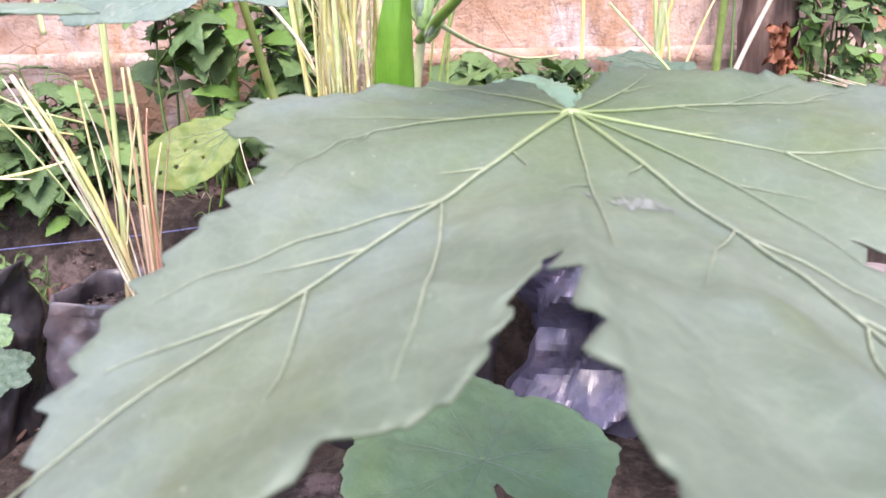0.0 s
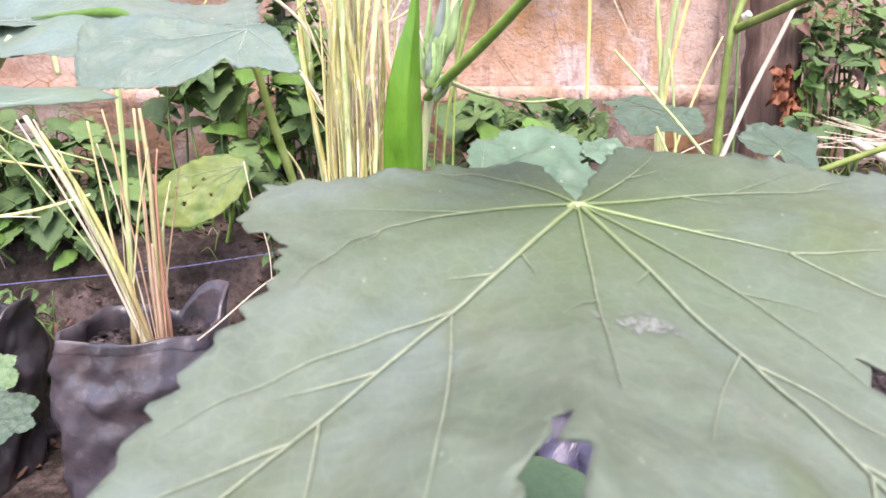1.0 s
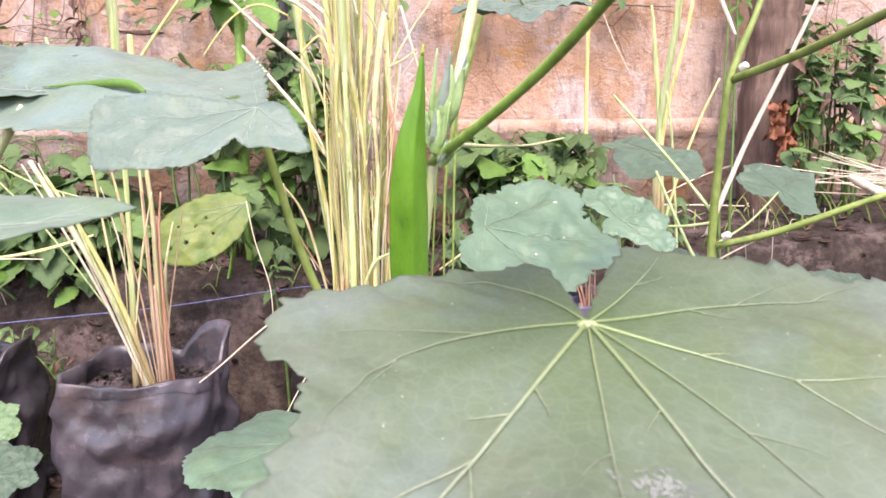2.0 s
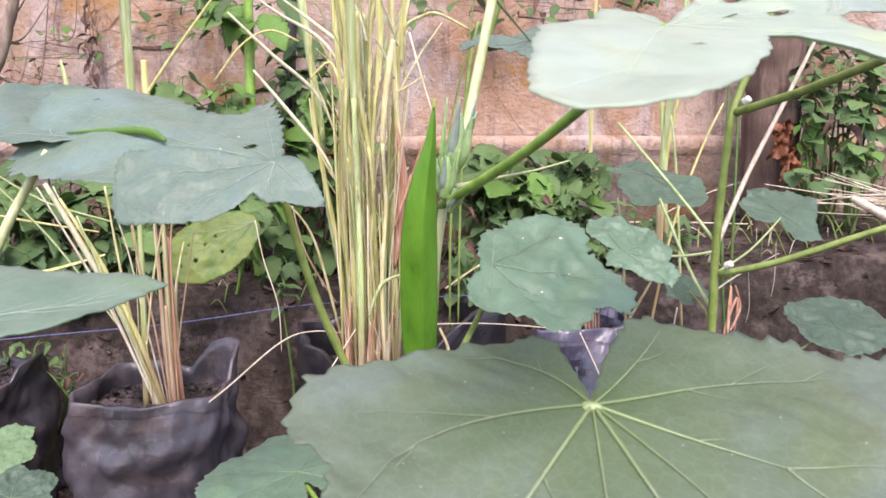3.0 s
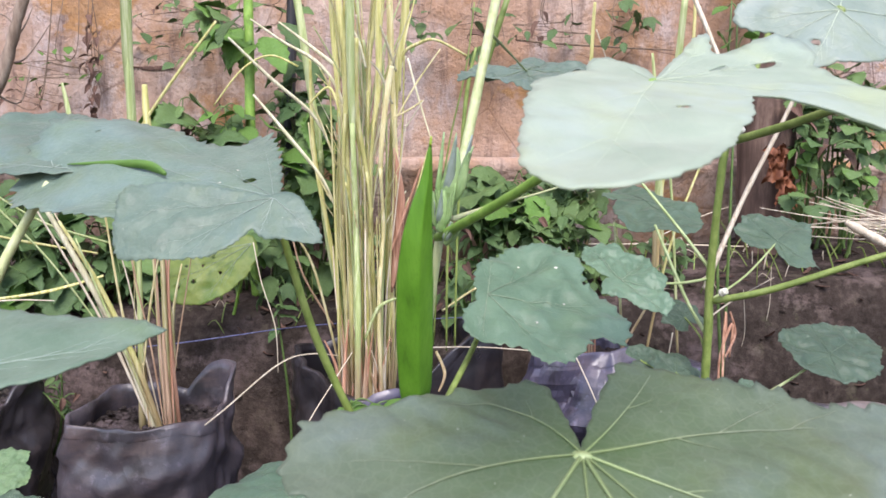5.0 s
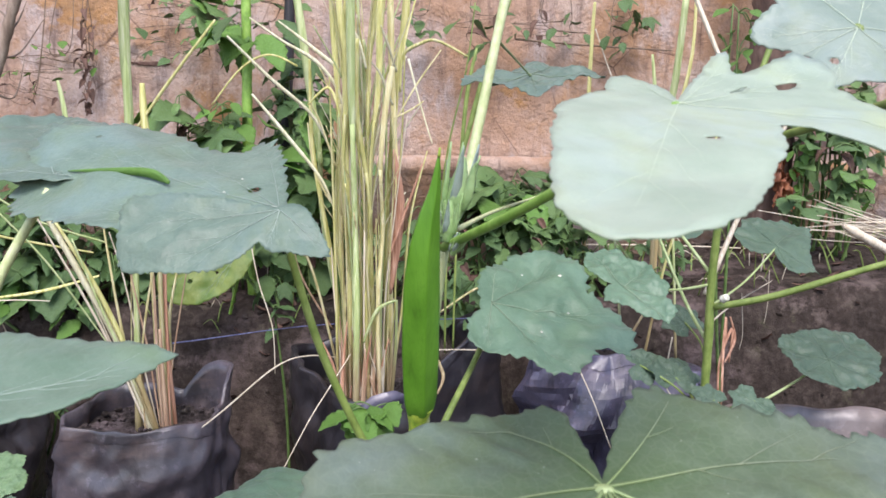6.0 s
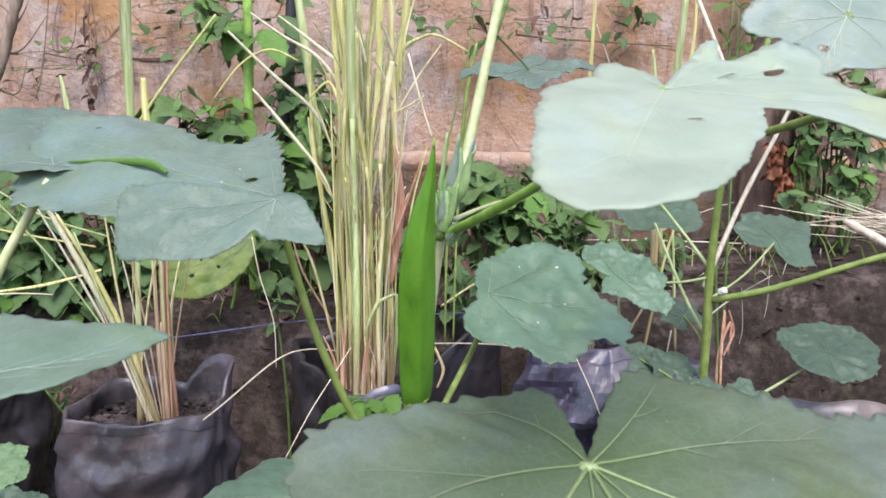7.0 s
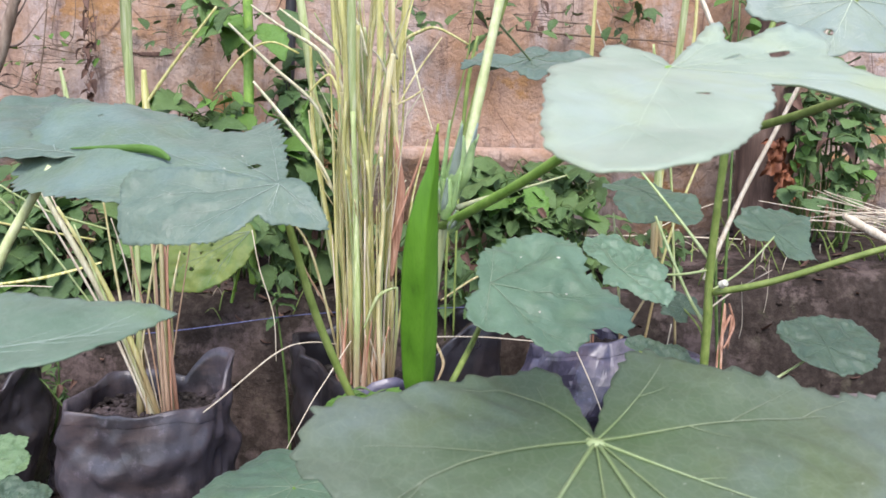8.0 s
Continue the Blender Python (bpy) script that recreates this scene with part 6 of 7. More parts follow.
def weed(label, heart, rx, rz, n, size, tone, seed, foot=None, woody=False, category="weed"):
    """Stems from one root that carry leaves round a heart."""
    rnd = random.Random(seed)
    h = Vector(heart)
    base = Vector(foot) if foot else Vector((h.x + rnd.gauss(0, 0.02), min(h.y + 0.02, 1.66), 0))
    if not foot:
        base.z = ground_height(base.x, base.y)
    w = thing("climbing_vine" if category == "vine" else "weed", label, category, "weeds along the wall", base)
    g = Geo()
    pts = []
    for i in range(n):
        a = i * 2.4 + rnd.uniform(-0.5, 0.5)
        r = math.sqrt((i + 0.5) / n)
        pts.append(h + Vector((rx * r * math.cos(a), min(rx, 0.06) * 0.7 * math.sin(a * 1.7) * r, rz * r * math.sin(a))))
    stems = max(1, n // 5) if category != "vine" else 2
    nodes = []
    if category == "vine":
        strands = 3 if n > 9 else 2
        for k in range(strands):
            row = sorted(pts[k::strands], key=lambda s: -s.z)
            row = [base] + [s + Vector((rnd.gauss(0, 0.006), 0.008, rnd.gauss(0, 0.006))) for s in row]
            tube(g, rel(row, base), [0.0011, 0.0010, 0.0008, 0.0006], 6 * len(row), 5, 0.2)
            nodes += spline(row, 6 * len(row))[2:]
        stems = 0
    for k in range(stems):
        tip = h + Vector((rnd.gauss(0, rx * 0.5), rnd.gauss(0, 0.015), rz * rnd.uniform(0.4, 1.0)))
        low = base + Vector((rnd.gauss(0, 0.008), rnd.gauss(0, 0.006), -0.004))
        line = [low, low.lerp(tip, 0.5) + Vector((rnd.gauss(0, 0.02), rnd.gauss(0, 0.01), 0)), tip]
        tube(g, rel(line, base), [0.0034, 0.0026, 0.0012] if not woody else [0.004, 0.003, 0.002], 14, 6, 0.1)
        nodes += spline(line, 8)[3:]
    for p in pts:
        # an odd leaf has withered
        withered = tone == "dark" and rnd.random() < 0.06
        q = min(nodes, key=lambda s: (s - p).length)
        d = p - q
        if d.length > 0.006:
            tube(g, rel([q, q + d * 0.5 + Vector((0, 0, 0.012 * min(1, d.length / 0.05))), p], base), [0.0014, 0.0012, 0.0009], 6, 5)
        ob = new("leaf", rnd.choice(LEAVES["dry" if withered else {"dark": "mid", "mid": "light"}.get(tone, tone) if rnd.random() < 0.3 else tone]))
        ob.parent = w
        yaw = 180 + rnd.uniform(-75, 75)
        pitch = rnd.uniform(-55, 10)
        s = size * rnd.uniform(0.65, 1.25)
        face = pose(0, 0, 0, 0, 0, yaw) @ pose(0, 0, 0, pitch, 0, 0) @ pose(0, 0, 0, 0, rnd.uniform(-35, 35), 0)
        ob.matrix_local = Matrix.Translation(p - base) @ face @ Matrix.Scale(s, 4)
    part("stem", g, TWIG if woody else WEED_STEM, w)
    return w


BROAD = "leafy green weed growing on the earth bank by the wall"
FINE = "small-leaved weed in the shade of the wall"
for i, (heart, rx, rz, n, size, tone, label) in enumerate((
        ((-0.445, 1.420, 0.715), 0.060, 0.055, 11, 0.060, "dark", BROAD), ((-0.414, 1.360, 0.738), 0.035, 0.030, 6, 0.050, "light", BROAD),
        ((-0.301, 1.480, 0.683), 0.045, 0.130, 14, 0.062, "dark", BROAD), ((-0.299, 1.400, 0.600), 0.04, 0.06, 8, 0.060, "light", BROAD),
        ((-0.833, 1.380, 0.463), 0.13, 0.10, 18, 0.085, "dark", BROAD), ((-0.779, 1.480, 0.502), 0.11, 0.07, 14, 0.070, "dark", BROAD), ((-0.810, 1.300, 0.418), 0.06, 0.04, 8, 0.070, "mid", BROAD), ((-0.695, 1.300, 0.351), 0.03, 0.025, 5, 0.050, "mid", BROAD),
        ((-0.340, 1.340, 0.457), 0.060, 0.09, 14, 0.050, "dark", FINE), ((-0.260, 1.420, 0.435), 0.060, 0.10, 12, 0.062, "dark", BROAD), ((-0.292, 1.220, 0.368), 0.012, 0.030, 4, 0.045, "dark", FINE),
        ((0.119, 1.500, 0.568), 0.09, 0.050, 14, 0.085, "dark", BROAD), ((0.249, 1.500, 0.580), 0.09, 0.050, 14, 0.080, "dark", BROAD), ((0.076, 1.380, 0.475), 0.060, 0.090, 18, 0.040, "dark", FINE), ((0.167, 1.380, 0.498), 0.070, 0.060, 16, 0.048, "dark", FINE),
        ((0.278, 1.420, 0.506), 0.070, 0.050, 12, 0.045, "dark", FINE), ((0.039, 1.300, 0.396), 0.040, 0.060, 12, 0.040, "dark", FINE), ((0.385, 1.420, 0.471), 0.060, 0.040, 10, 0.045, "dark", FINE),
        ((0.853, 1.520, 0.685), 0.090, 0.090, 26, 0.045, "dark", FINE), ((0.778, 1.480, 0.647), 0.030, 0.060, 10, 0.036, "light", FINE), ((0.901, 1.550, 0.779), 0.090, 0.050, 18, 0.045, "dark", FINE), ((0.855, 1.450, 0.599), 0.070, 0.040, 14, 0.040, "dark", FINE),
        ((-0.741, 1.200, 0.252), 0.060, 0.035, 20, 0.026, "dark", FINE), ((-0.664, 1.150, 0.232), 0.030, 0.030, 10, 0.026, "dark", FINE),
        ((0.485, 1.400, 0.473), 0.05, 0.03, 8, 0.04, "dark", FINE), ((-0.099, 1.400, 0.402), 0.06, 0.09, 14, 0.055, "dark", BROAD), ((-0.533, 1.400, 0.402), 0.06, 0.05, 8, 0.055, "dark", BROAD), ((-0.637, 1.460, 0.467), 0.08, 0.06, 10, 0.06, "dark", BROAD),
        ((-0.847, 1.500, 0.574), 0.12, 0.06, 16, 0.075, "dark", BROAD), ((-0.900, 1.420, 0.518), 0.08, 0.07, 12, 0.085, "dark", BROAD), ((-0.653, 1.360, 0.420), 0.07, 0.05, 10, 0.065, "dark", BROAD), ((-0.511, 1.500, 0.611), 0.09, 0.06, 14, 0.070, "dark", BROAD), ((-0.408, 1.480, 0.575), 0.06, 0.08, 12, 0.070, "dark", BROAD),
        ((-0.278, 1.500, 0.562), 0.05, 0.08, 12, 0.070, "dark", BROAD), ((0.175, 1.560, 0.598), 0.12, 0.035, 16, 0.095, "dark", BROAD), ((0.308, 1.520, 0.586), 0.06, 0.045, 10, 0.085, "dark", BROAD), ((0.138, 1.440, 0.529), 0.09, 0.055, 18, 0.065, "dark", BROAD), ((0.222, 1.360, 0.477), 0.06, 0.04, 12, 0.050, "dark", FINE),
        ((0.082, 1.280, 0.399), 0.05, 0.05, 12, 0.042, "dark", FINE), ((0.313, 1.360, 0.443), 0.06, 0.035, 10, 0.045, "dark", FINE), ((0.439, 1.360, 0.420), 0.06, 0.03, 10, 0.04, "dark", FINE), ((0.834, 1.560, 0.737), 0.05, 0.07, 16, 0.05, "dark", BROAD), ((0.925, 1.500, 0.708), 0.05, 0.08, 14, 0.05, "dark", BROAD), ((0.746, 1.420, 0.565), 0.06, 0.03, 10, 0.04, "dark", FINE),
        ((-0.175, 1.460, 0.467), 0.06, 0.10, 14, 0.06, "dark", BROAD), ((-0.030, 1.480, 0.464), 0.05, 0.09, 12, 0.06, "dark", BROAD), ((-0.339, 1.520, 0.758), 0.04, 0.08, 10, 0.06, "dark", BROAD),
        ((-0.518, 1.460, 0.689), 0.06, 0.05, 8, 0.085, "mid", BROAD), ((-0.258, 1.400, 0.635), 0.05, 0.07, 9, 0.095, "mid", BROAD), ((-0.348, 1.380, 0.521), 0.05, 0.05, 8, 0.085, "mid", BROAD), ((0.089, 1.420, 0.553), 0.05, 0.04, 8, 0.085, "mid", BROAD), ((0.198, 1.440, 0.552), 0.07, 0.04, 9, 0.090, "mid", BROAD),
        ((0.297, 1.400, 0.531), 0.05, 0.035, 7, 0.070, "mid", BROAD), ((-0.806, 1.340, 0.502), 0.08, 0.06, 10, 0.10, "dark", BROAD), ((-0.682, 1.400, 0.449), 0.07, 0.05, 8, 0.08, "dark", BROAD), ((0.081, 1.500, 0.623), 0.04, 0.02, 5, 0.12, "dark", BROAD), ((-0.193, 1.420, 0.542), 0.05, 0.08, 8, 0.08, "mid", BROAD),
        ((-0.511, 1.400, 0.742), 0.04, 0.04, 6, 0.095, "mid", BROAD), ((-0.428, 1.380, 0.668), 0.05, 0.04, 7, 0.105, "dark", BROAD), ((-0.236, 1.420, 0.727), 0.03, 0.06, 7, 0.095, "mid", BROAD), ((-0.221, 1.380, 0.601), 0.035, 0.06, 8, 0.095, "mid", BROAD), ((-0.316, 1.360, 0.667), 0.03, 0.06, 7, 0.085, "light", BROAD),
        ((-0.300, 1.500, 0.800), 0.05, 0.09, 14, 0.070, "dark", BROAD), ((-0.262, 1.450, 0.715), 0.04, 0.06, 8, 0.075, "mid", BROAD), ((-0.425, 1.450, 0.900), 0.05, 0.04, 8, 0.080, "light", BROAD), ((-0.245, 1.420, 0.640), 0.03, 0.05, 6, 0.070, "light", BROAD),
        ((0.800, 1.500, 0.755), 0.06, 0.06, 16, 0.050, "dark", FINE), ((0.880, 1.470, 0.690), 0.06, 0.05, 14, 0.050, "dark", BROAD), ((0.925, 1.520, 0.765), 0.05, 0.06, 14, 0.055, "dark", BROAD), ((0.870, 1.440, 0.610), 0.07, 0.04, 12, 0.045, "mid", FINE),
        ((-0.768, 1.320, 0.415), 0.08, 0.03, 8, 0.09, "dark", BROAD), ((-0.676, 1.420, 0.518), 0.06, 0.04, 7, 0.095, "dark", BROAD))):
    weed(label, heart, rx, rz, n, size, tone, 100 + i)
weed("small bright green weed sprouting at a bag's rim", (-0.104, 0.930, 0.296), 0.036, 0.018, 9, 0.066, "light", 151, foot=(-0.068, 0.955, 0.248))
weed("bright young leaves on a thin stalk", (0.511, 1.200, 0.866), 0.045, 0.055, 12, 0.034, "light", 152)
for i, (heart, rx, rz, n, size, tone) in enumerate((((-0.611, 1.680, 0.965), 0.13, 0.09, 26, 0.032, "dark"), ((0.257, 1.680, 0.974), 0.10, 0.050, 14, 0.038, "dark"), ((0.438, 1.680, 0.987), 0.060, 0.070, 14, 0.040, "dark"), ((0.101, 1.660, 0.967), 0.060, 0.070, 10, 0.050, "dark"),
                                                     ((0.848, 1.660, 0.928), 0.080, 0.080, 14, 0.045, "dark"), ((0.960, 1.660, 0.857), 0.100, 0.035, 20, 0.050, "dark"), ((-0.914, 1.680, 0.866), 0.110, 0.080, 18, 0.026, "light"), ((-0.058, 1.660, 0.980), 0.060, 0.050, 8, 0.040, "dark"), ((-0.498, 1.580, 0.969), 0.07, 0.045, 12, 0.075, "mid"), ((-0.351, 1.600, 0.967), 0.05, 0.06, 10, 0.075, "mid"))):
    weed("thin vine with small leaves against the plaster wall", heart, rx, rz, n, size, tone, 200 + i, foot=(heart[0] + 0.04, 1.715, 1.20), woody=True, category="vine")
weed("withered brown vine hanging against the wall", (-0.833, 1.670, 0.891), 0.020, 0.115, 22, 0.034, "dry", 260, foot=(-0.819, 1.690, 1.205), woody=True, category="vine")
weed("withered brown vine hanging against the wall", (-0.980, 1.670, 0.812), 0.060, 0.040, 6, 0.022, "dry", 261, foot=(-0.910, 1.690, 1.205), woody=True, category="vine")

# a stout green stalk with broad leaves near the wall
stout = thing("weed", "stout green-stemmed plant with broad leaves by the wall", "weed", "weeds along the wall", (-0.384, 1.42, ground_height(-0.384, 1.42)))
SB = Vector(stout.location)
g = Geo()
tube(g, rel([SB + Vector((0, 0, -0.01)), (-0.391, 1.420, 0.577), (-0.389, 1.420, 0.738), (-0.387, 1.420, 0.950), (-0.389, 1.420, 1.047)], SB), [0.011, 0.0105, 0.0105, 0.0095, 0.008], 30, 9, 0.08)
part("stem", g, STEM, stout)
for c, s, y, p, tone in (((-0.399, 1.390, 0.932), 0.10, 150, -35, "dark"), ((-0.350, 1.390, 0.894), 0.10, 215, -45, "light"), ((-0.431, 1.400, 0.913), 0.08, 120, -45, "light"), ((-0.323, 1.420, 0.928), 0.09, 230, -40, "dark"), ((-0.370, 1.400, 0.880), 0.07, 170, -20, "light")):
    ob = new("leaf", LEAVES[tone][0])
    ob.parent = stout
    ob.matrix_local = Matrix.Translation(Vector(c) - SB) @ pose(0, 0, 0, p, 15, y) @ Matrix.Scale(s, 4)

spotted = thing("weed", "large yellowing leaf eaten through with holes", "weed", "weeds along the wall", ((-0.407, 1.240, 0.490)[0], 1.33, ground_height((-0.407, 1.240, 0.490)[0], 1.33)))
SP = Vector(spotted.location)
yl = Blade([(215, 0.165), (207, 0.158), (198, 0.142), (190, 0.118), (180, 0.084), (165, 0.050), (130, 0.020), (60, 0.008), (0, 0.008), (310, 0.016), (280, 0.040), (262, 0.070), (248, 0.104), (238, 0.132), (226, 0.156)],
           [215, 196, 236], 0.6, 0.012, 0.012, 9, 91, 0.003, holes=[(-0.06, -0.030, 0.0040), (-0.085, -0.075, 0.0045), (-0.10, -0.050, 0.003), (-0.045, -0.055, 0.003), (-0.075, -0.045, 0.0025), (-0.11, -0.085, 0.004)])
hang_leaf(spotted, yl, Vector((-0.337, 1.220, 0.500)) - SP, (0.15, -0.85, 0.45), YELLOWING, "yellow-green leaf with brown-edged holes", True, VEIN_DULL, spin=14, fat=0.0009, scale=1.05, na=200)
petiole(spotted, SP, [SP + Vector((0, 0, 0.0)), SP + Vector((0.02, -0.02, 0.06)), (-0.338, 1.222, 0.500)], 0.0035, 0.0022)


# ---- posts, branch, string, straw ----
post = thing("wooden_post", "dark weathered wooden post leaning by the wall", "post", at=((0.764, 1.580, 0.454)[0], 1.58, ground_height((0.764, 1.580, 0.454)[0], 1.58)))
PB = Vector(post.location)
g = Geo()
tube(g, rel([PB + Vector((0, 0, -0.03)), (0.751, 1.580, 0.611), (0.755, 1.580, 0.839), (0.764, 1.580, 1.035), (0.763, 1.580, 1.225)], PB), [0.062, 0.060, 0.056, 0.054, 0.052], 40, 18, 0.16)
part("shaft", g, POST_WOOD, post)
rod = thing("iron_rod", "thin dark iron rod standing before the wall", "rod", at=((-0.342, 1.550, 0.509)[0], 1.55, ground_height((-0.342, 1.550, 0.509)[0], 1.55)))
RB = Vector(rod.location)
g = Geo()
tube(g, rel([RB, (-0.337, 1.550, 0.736), (-0.327, 1.550, 0.980), (-0.323, 1.550, 1.086)], RB), [0.013, 0.013, 0.012, 0.012], 20, 9, 0.12)
part("shaft", g, IRON, rod)
BRANCH_BARK = stalk_material("pale_bark", (0.17, 0.12, 0.085), (0.26, 0.195, 0.145), (0.36, 0.285, 0.22), 0.85, 0, (60, 60, 12))
branch = thing("dead_branch", "bare brown dead branch beside the wall", "branch", at=((-0.986, 1.450, 0.576)[0], 1.45, ground_height((-0.986, 1.450, 0.576)[0], 1.45)))
BB = Vector(branch.location)
g = Geo()
tube(g, rel([BB, (-0.957, 1.450, 0.706), (-0.906, 1.450, 0.833), (-0.864, 1.450, 0.957), (-0.832, 1.450, 1.045)], BB), [0.014, 0.013, 0.012, 0.011, 0.009], 30, 9, 0.25)
for pts in ([(-0.888, 1.450, 0.889), (-0.870, 1.470, 0.927), (-0.867, 1.500, 0.974)], [(-0.899, 1.450, 0.850), (-0.887, 1.500, 0.869), (-0.855, 1.550, 0.956)], [(-0.876, 1.450, 0.923), (-0.897, 1.450, 0.945), (-0.932, 1.450, 0.951)], [(-0.927, 1.450, 0.787), (-0.906, 1.500, 0.775), (-0.907, 1.550, 0.865)]):
    tube(g, rel(pts, BB), [0.0028, 0.0018, 0.0008], 12, 6, 0.2)
part("limb", g, BRANCH_BARK, branch)


def cord(name, label, category, pts, r, mat, group=""):
    base = Vector(pts[0])
    t = thing(name, label, category, group, base)
    q = Geo()
    tube(q, rel(pts, base), [r * 0.8, r * 0.8, r * 0.7, r * 0.45], 30, 6, 0.15)
    part("strand", q, mat, t)


cord("string", "blue twine stretched along the earth bank", "string", [(-0.820, 1.200, 0.287), (-0.707, 1.200, 0.298), (-0.476, 1.210, 0.318), (-0.241, 1.220, 0.349), (-0.025, 1.240, 0.358), (0.080, 1.250, 0.361)], 0.0016, STRING)
cord("wire", "rusty wire fixed in front of the wall", "wire", [(-1.092, 1.660, 0.850), (-0.985, 1.660, 0.849), (-0.904, 1.660, 0.846)], 0.0015, TWIG)
cord("wire", "rusty wire fixed in front of the wall", "wire", [(0.181, 1.660, 0.941), (0.288, 1.660, 0.933), (0.435, 1.660, 0.925), (0.555, 1.660, 0.920)], 0.0030, TWIG)
for pts, r in (
        ([(-0.371, 0.930, 0.240), (-0.313, 0.950, 0.283), (-0.237, 0.980, 0.345), (-0.194, 1.020, 0.351), (-0.143, 1.060, 0.335)], 0.0016),
        ([(-0.132, 1.020, 0.354), (-0.163, 0.980, 0.307), (-0.183, 0.950, 0.276), (-0.211, 0.900, 0.223)], 0.0012),
        ([(-0.008, 1.020, 0.362), (0.081, 1.000, 0.367), (0.209, 0.980, 0.361)], 0.0014),
        ([(0.200, 0.965, 0.363), (0.223, 0.940, 0.310), (0.246, 0.925, 0.248)], 0.0011),
        ([(0.334, 0.950, 0.403), (0.325, 0.940, 0.336), (0.349, 0.930, 0.307)], 0.0012),
        ([(0.345, 0.870, 0.480), (0.400, 0.900, 0.590), (0.447, 0.903, 0.690), (0.507, 0.900, 0.829)], 0.0042),
        ([(0.354, 1.000, 0.893), (0.392, 0.980, 0.793), (0.411, 0.970, 0.742)], 0.0040),
        ([(0.374, 1.680, 0.971), (0.410, 1.660, 0.863), (0.448, 1.640, 0.776)], 0.0020),
        ([(0.057, 1.500, 0.506), (0.218, 1.500, 0.556), (0.341, 1.500, 0.589)], 0.0018),
        ([(0.319, 1.560, 0.466), (0.540, 1.560, 0.466), (0.730, 1.550, 0.462)], 0.0024),
        ([(0.475, 1.560, 0.469), (0.609, 1.580, 0.530), (0.721, 1.600, 0.563)], 0.0016),
        ([(0.336, 0.835, 0.447), (0.442, 1.000, 0.442), (0.598, 1.200, 0.445)], 0.0016),
        ([(0.522, 1.150, 0.431), (0.528, 1.150, 0.362), (0.524, 1.150, 0.332)], 0.0007),
        ([(0.592, 1.200, 0.464), (0.593, 1.200, 0.402), (0.589, 1.200, 0.367)], 0.0007),
        ([(-0.315, 1.150, 0.509), (-0.303, 1.150, 0.441), (-0.281, 1.150, 0.362), (-0.278, 1.150, 0.282)], 0.0012),
        ([(-0.659, 1.000, 0.435), (-0.617, 1.000, 0.437), (-0.571, 1.000, 0.436)], 0.0014)):
    cord("straw", "thin dry pale stalk", "straw", pts, r, STRAW, "loose straws")
rnd = random.Random(17)
for i in range(22):
    a = (0.877, 1.350, 0.529)
    x0, z0 = rnd.uniform(-0.24, -0.05), rnd.uniform(-0.02, 0.06)
    start = Vector((a[0] + 0.08, a[1] + rnd.gauss(0, 0.02), a[2] + rnd.gauss(-0.01, 0.015)))
    end = Vector((a[0] + x0, a[1] + rnd.gauss(0, 0.03), a[2] + z0))
    cord("straw", "dry wispy grass lying on the bank", "straw", [start, start.lerp(end, 0.5) + Vector((0, 0, rnd.uniform(-0.01, 0.012))), end], 0.0014, STRAW, "dry grass bundle")
log = thing("stick", "thick pale dry stick lying on the bank", "stick", at=(0.782, 1.300, 0.535))
g = Geo()
LB = Vector(log.location)
tube(g, rel([(0.780, 1.300, 0.537), (0.810, 1.300, 0.521), (0.872, 1.300, 0.489)], LB), [0.005, 0.0085, 0.009], 14, 8, 0.25)
part("shaft", g, STRAW, log)


def dry_leaf(at, size, mat, seed, label):
    t = thing("dead_leaf", label, "dead leaf", at=at)
    q = Geo()
    n = 16
    for i in range(n + 1):
        for j in range(n + 1):
            u, v = i / n - 0.5, j / n - 0.5
            w = Vector((u * 3, v * 3, seed))
            q.v.append((u * size * (0.75 + 0.5 * noise.noise(w)), size * 0.55 * (noise.noise(w * 1.3) + 0.5 * noise.noise(w * 3)) , v * size * 1.5 * (0.8 + 0.4 * noise.noise(w + Vector((4, 0, 0)))) + size * 0.2 * noise.noise(w * 2)))
    o = len(q.v)
    q.v += [(x, y + 0.0012, z) for x, y, z in q.v[:o]]
    for i in range(n):
        for j in range(n):
            a = i * (n + 1) + j
            q.f += [(a, a + n + 1, a + n + 2, a + 1), (o + a, o + a + 1, o + a + n + 2, o + a + n + 1)]
    part("blade", q, mat, t)


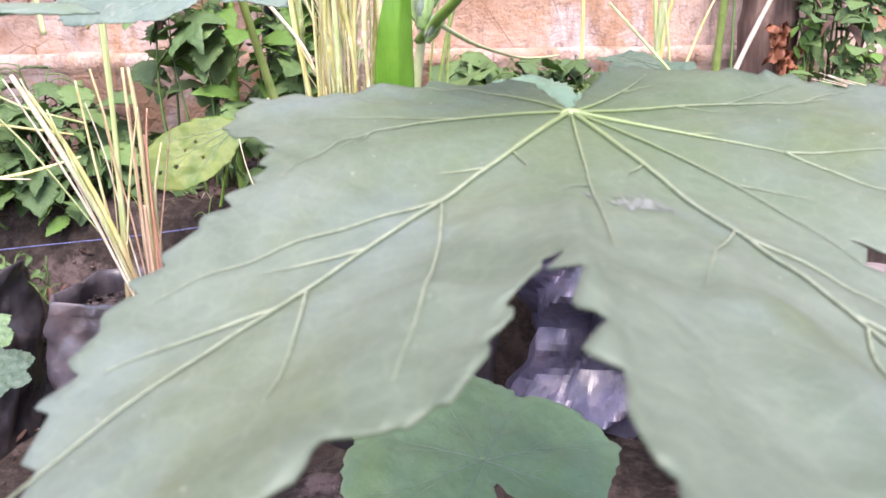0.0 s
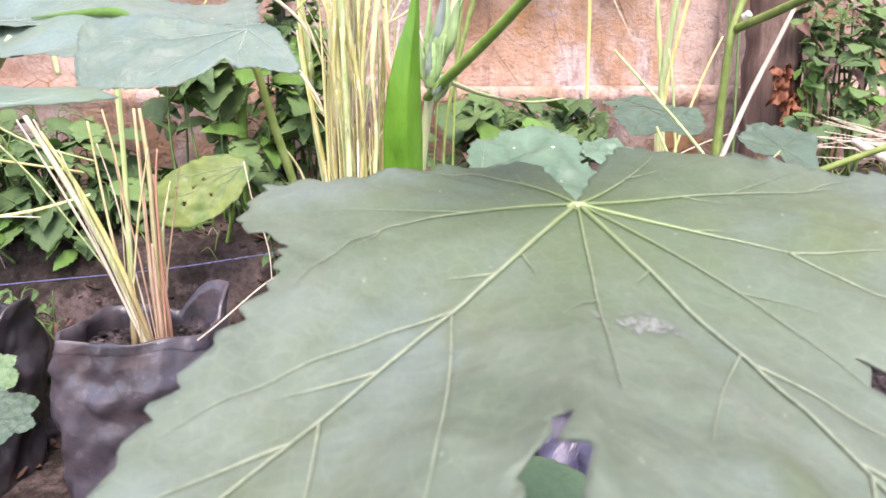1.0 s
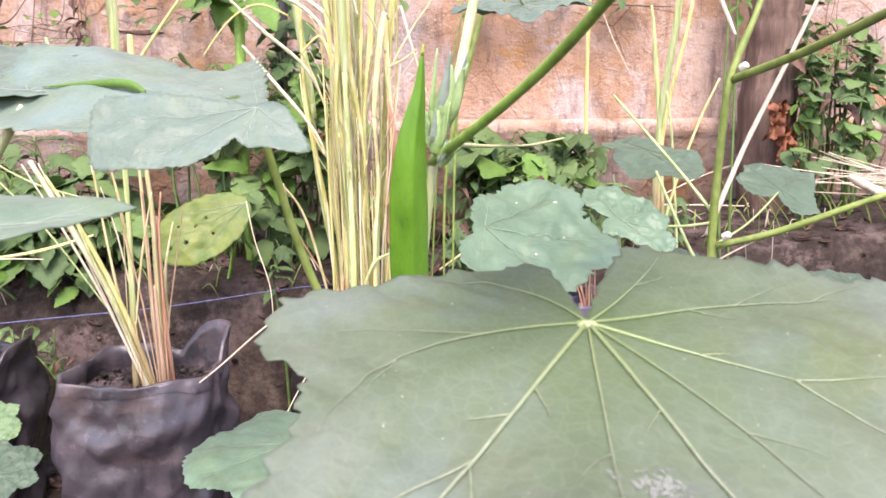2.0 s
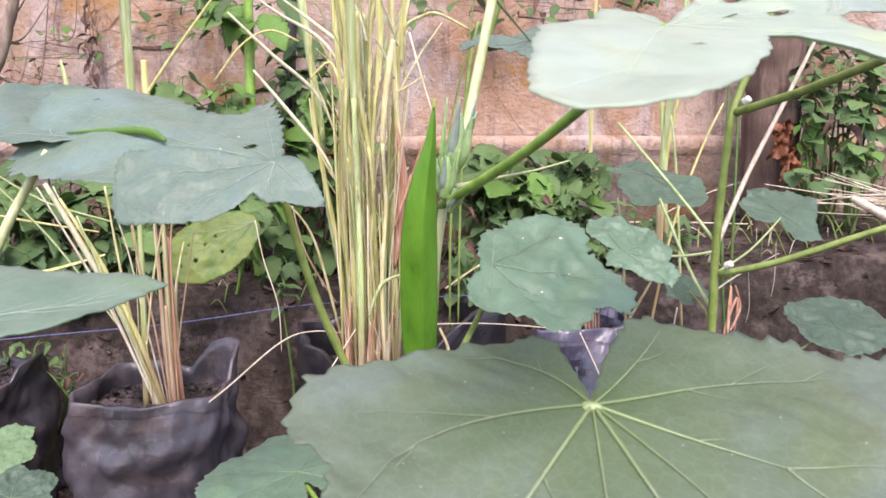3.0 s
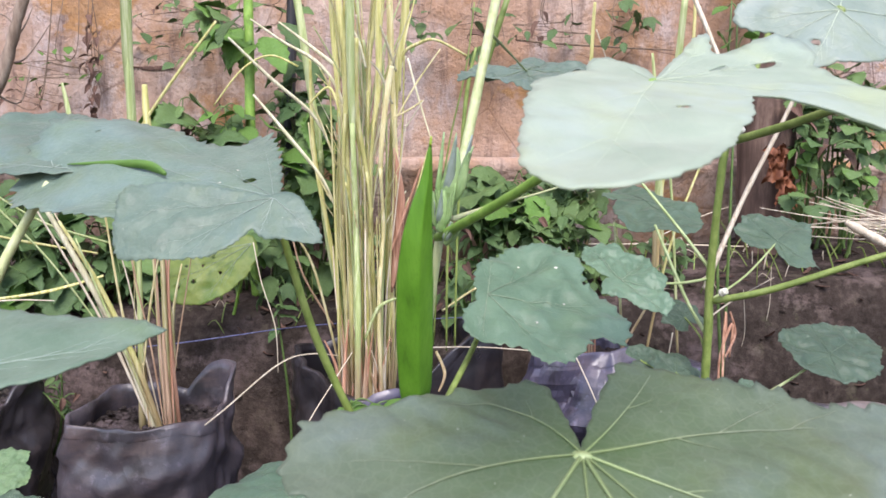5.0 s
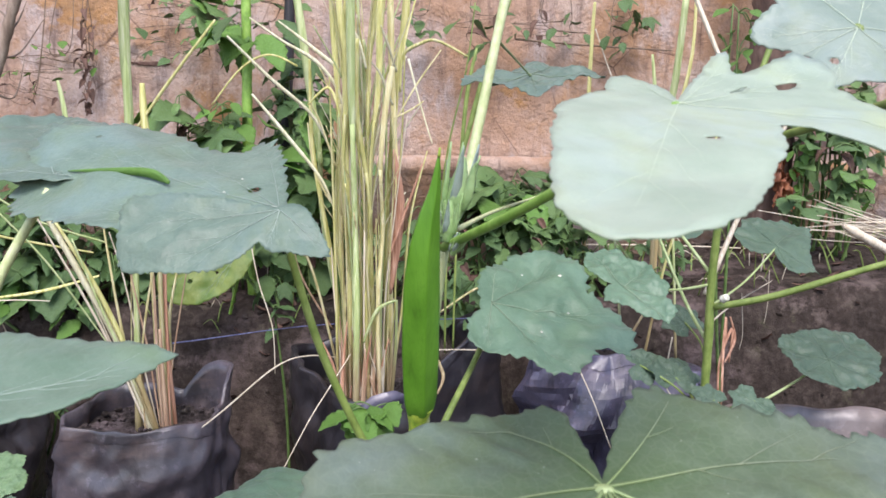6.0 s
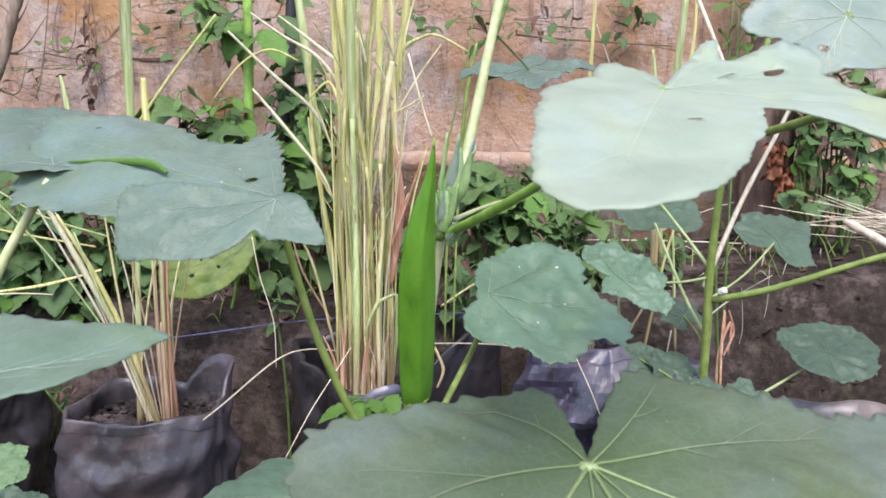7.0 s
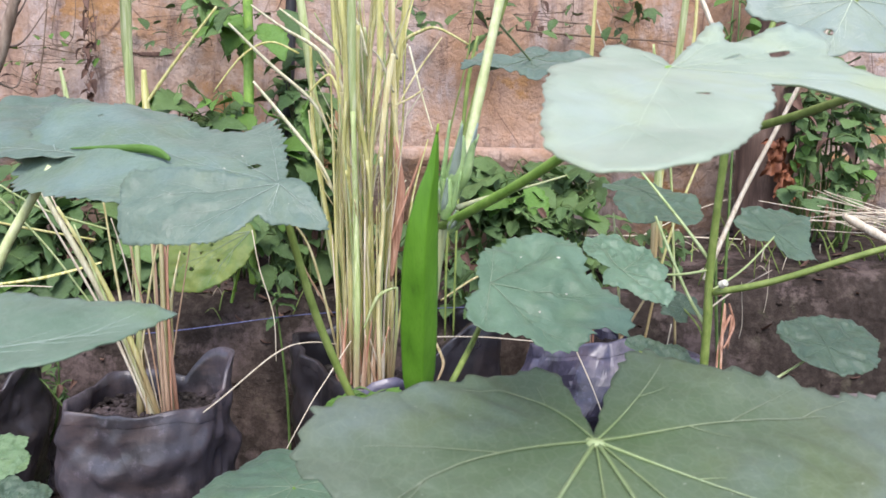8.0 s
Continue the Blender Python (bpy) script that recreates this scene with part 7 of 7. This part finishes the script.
dry_leaf((0.729, 1.480, 0.653), 0.060, RED_LEAF, 3, "crumpled orange-brown dead leaf caught on a post")
dry_leaf((0.751, 1.480, 0.597), 0.055, RED_LEAF, 5, "crumpled orange-brown dead leaf caught on a post")
dry_leaf((-0.829, 1.660, 0.765), 0.022, DRY_LEAF, 8, "crumpled brown dead leaf hanging by the wall")


# ---- loose grass and litter on the bed ----
rnd = random.Random(91)
for name, mats, n, tall in (("grass", STEM_OLIVE, 130, (0.04, 0.12)), ("dry_grass", STRAW, 60, (0.03, 0.10))):
    q = Geo()
    for i in range(n):
        x, y = rnd.uniform(-1.0, 1.2), rnd.uniform(1.31, 1.66)
        b = Vector((x, y, ground_height(x, y) - 0.004))
        h = rnd.uniform(*tall)
        out = Vector((rnd.gauss(0, 0.5), rnd.gauss(-0.1, 0.3), 1 if name == "grass" else rnd.uniform(0.1, 0.8))).normalized() * h
        w = rnd.uniform(0.0012, 0.0034)
        strip(q, [b, b + out * 0.5 + Vector((0, 0, 0.012)), b + out + Vector((0, 0, -0.02 * rnd.random()))], [w, w * 0.9, w * 0.2], 6, 0.3, rnd.uniform(-1, 1))
    tagged(part(name, q, mats, None), "thin grass blades scattered over the weedy bed" if name == "grass" else "dry straw bits scattered over the weedy bed", "grass", kind="stuff")
q = Geo()
for i in range(420):
    x, y = rnd.uniform(-1.0, 1.2), rnd.uniform(1.0, 1.66)
    z = ground_height(x, y) + 0.003
    s = rnd.uniform(0.005, 0.018)
    a, lean, curl = rnd.uniform(0, 6.28), rnd.gauss(0, 0.35), rnd.uniform(0.1, 0.5)
    o = []
    for k in range(4):
        for e in (-1, 0, 1):
            u, v = (k / 3 - 0.5) * s * 1.8, e * s * 0.4 * math.sin(math.pi * (0.15 + 0.7 * k / 3))
            o.append((x + u * math.cos(a) - v * math.sin(a), y + u * math.sin(a) + v * math.cos(a), z + lean * u + curl * (abs(v) + u * u / s) + 0.002))
    o += [(px, py, pz - 0.0008) for px, py, pz in o]
    f = []
    for k in range(3):
        for e in range(2):
            c = k * 3 + e
            f += [(c, c + 1, c + 4, c + 3), (12 + c + 1, 12 + c, 12 + c + 3, 12 + c + 4)]
    q.add(o, f)
tagged(part("leaf_litter", q, DRY_LEAF, None), "brown dead leaf scraps littering the bed", "litter", kind="stuff")
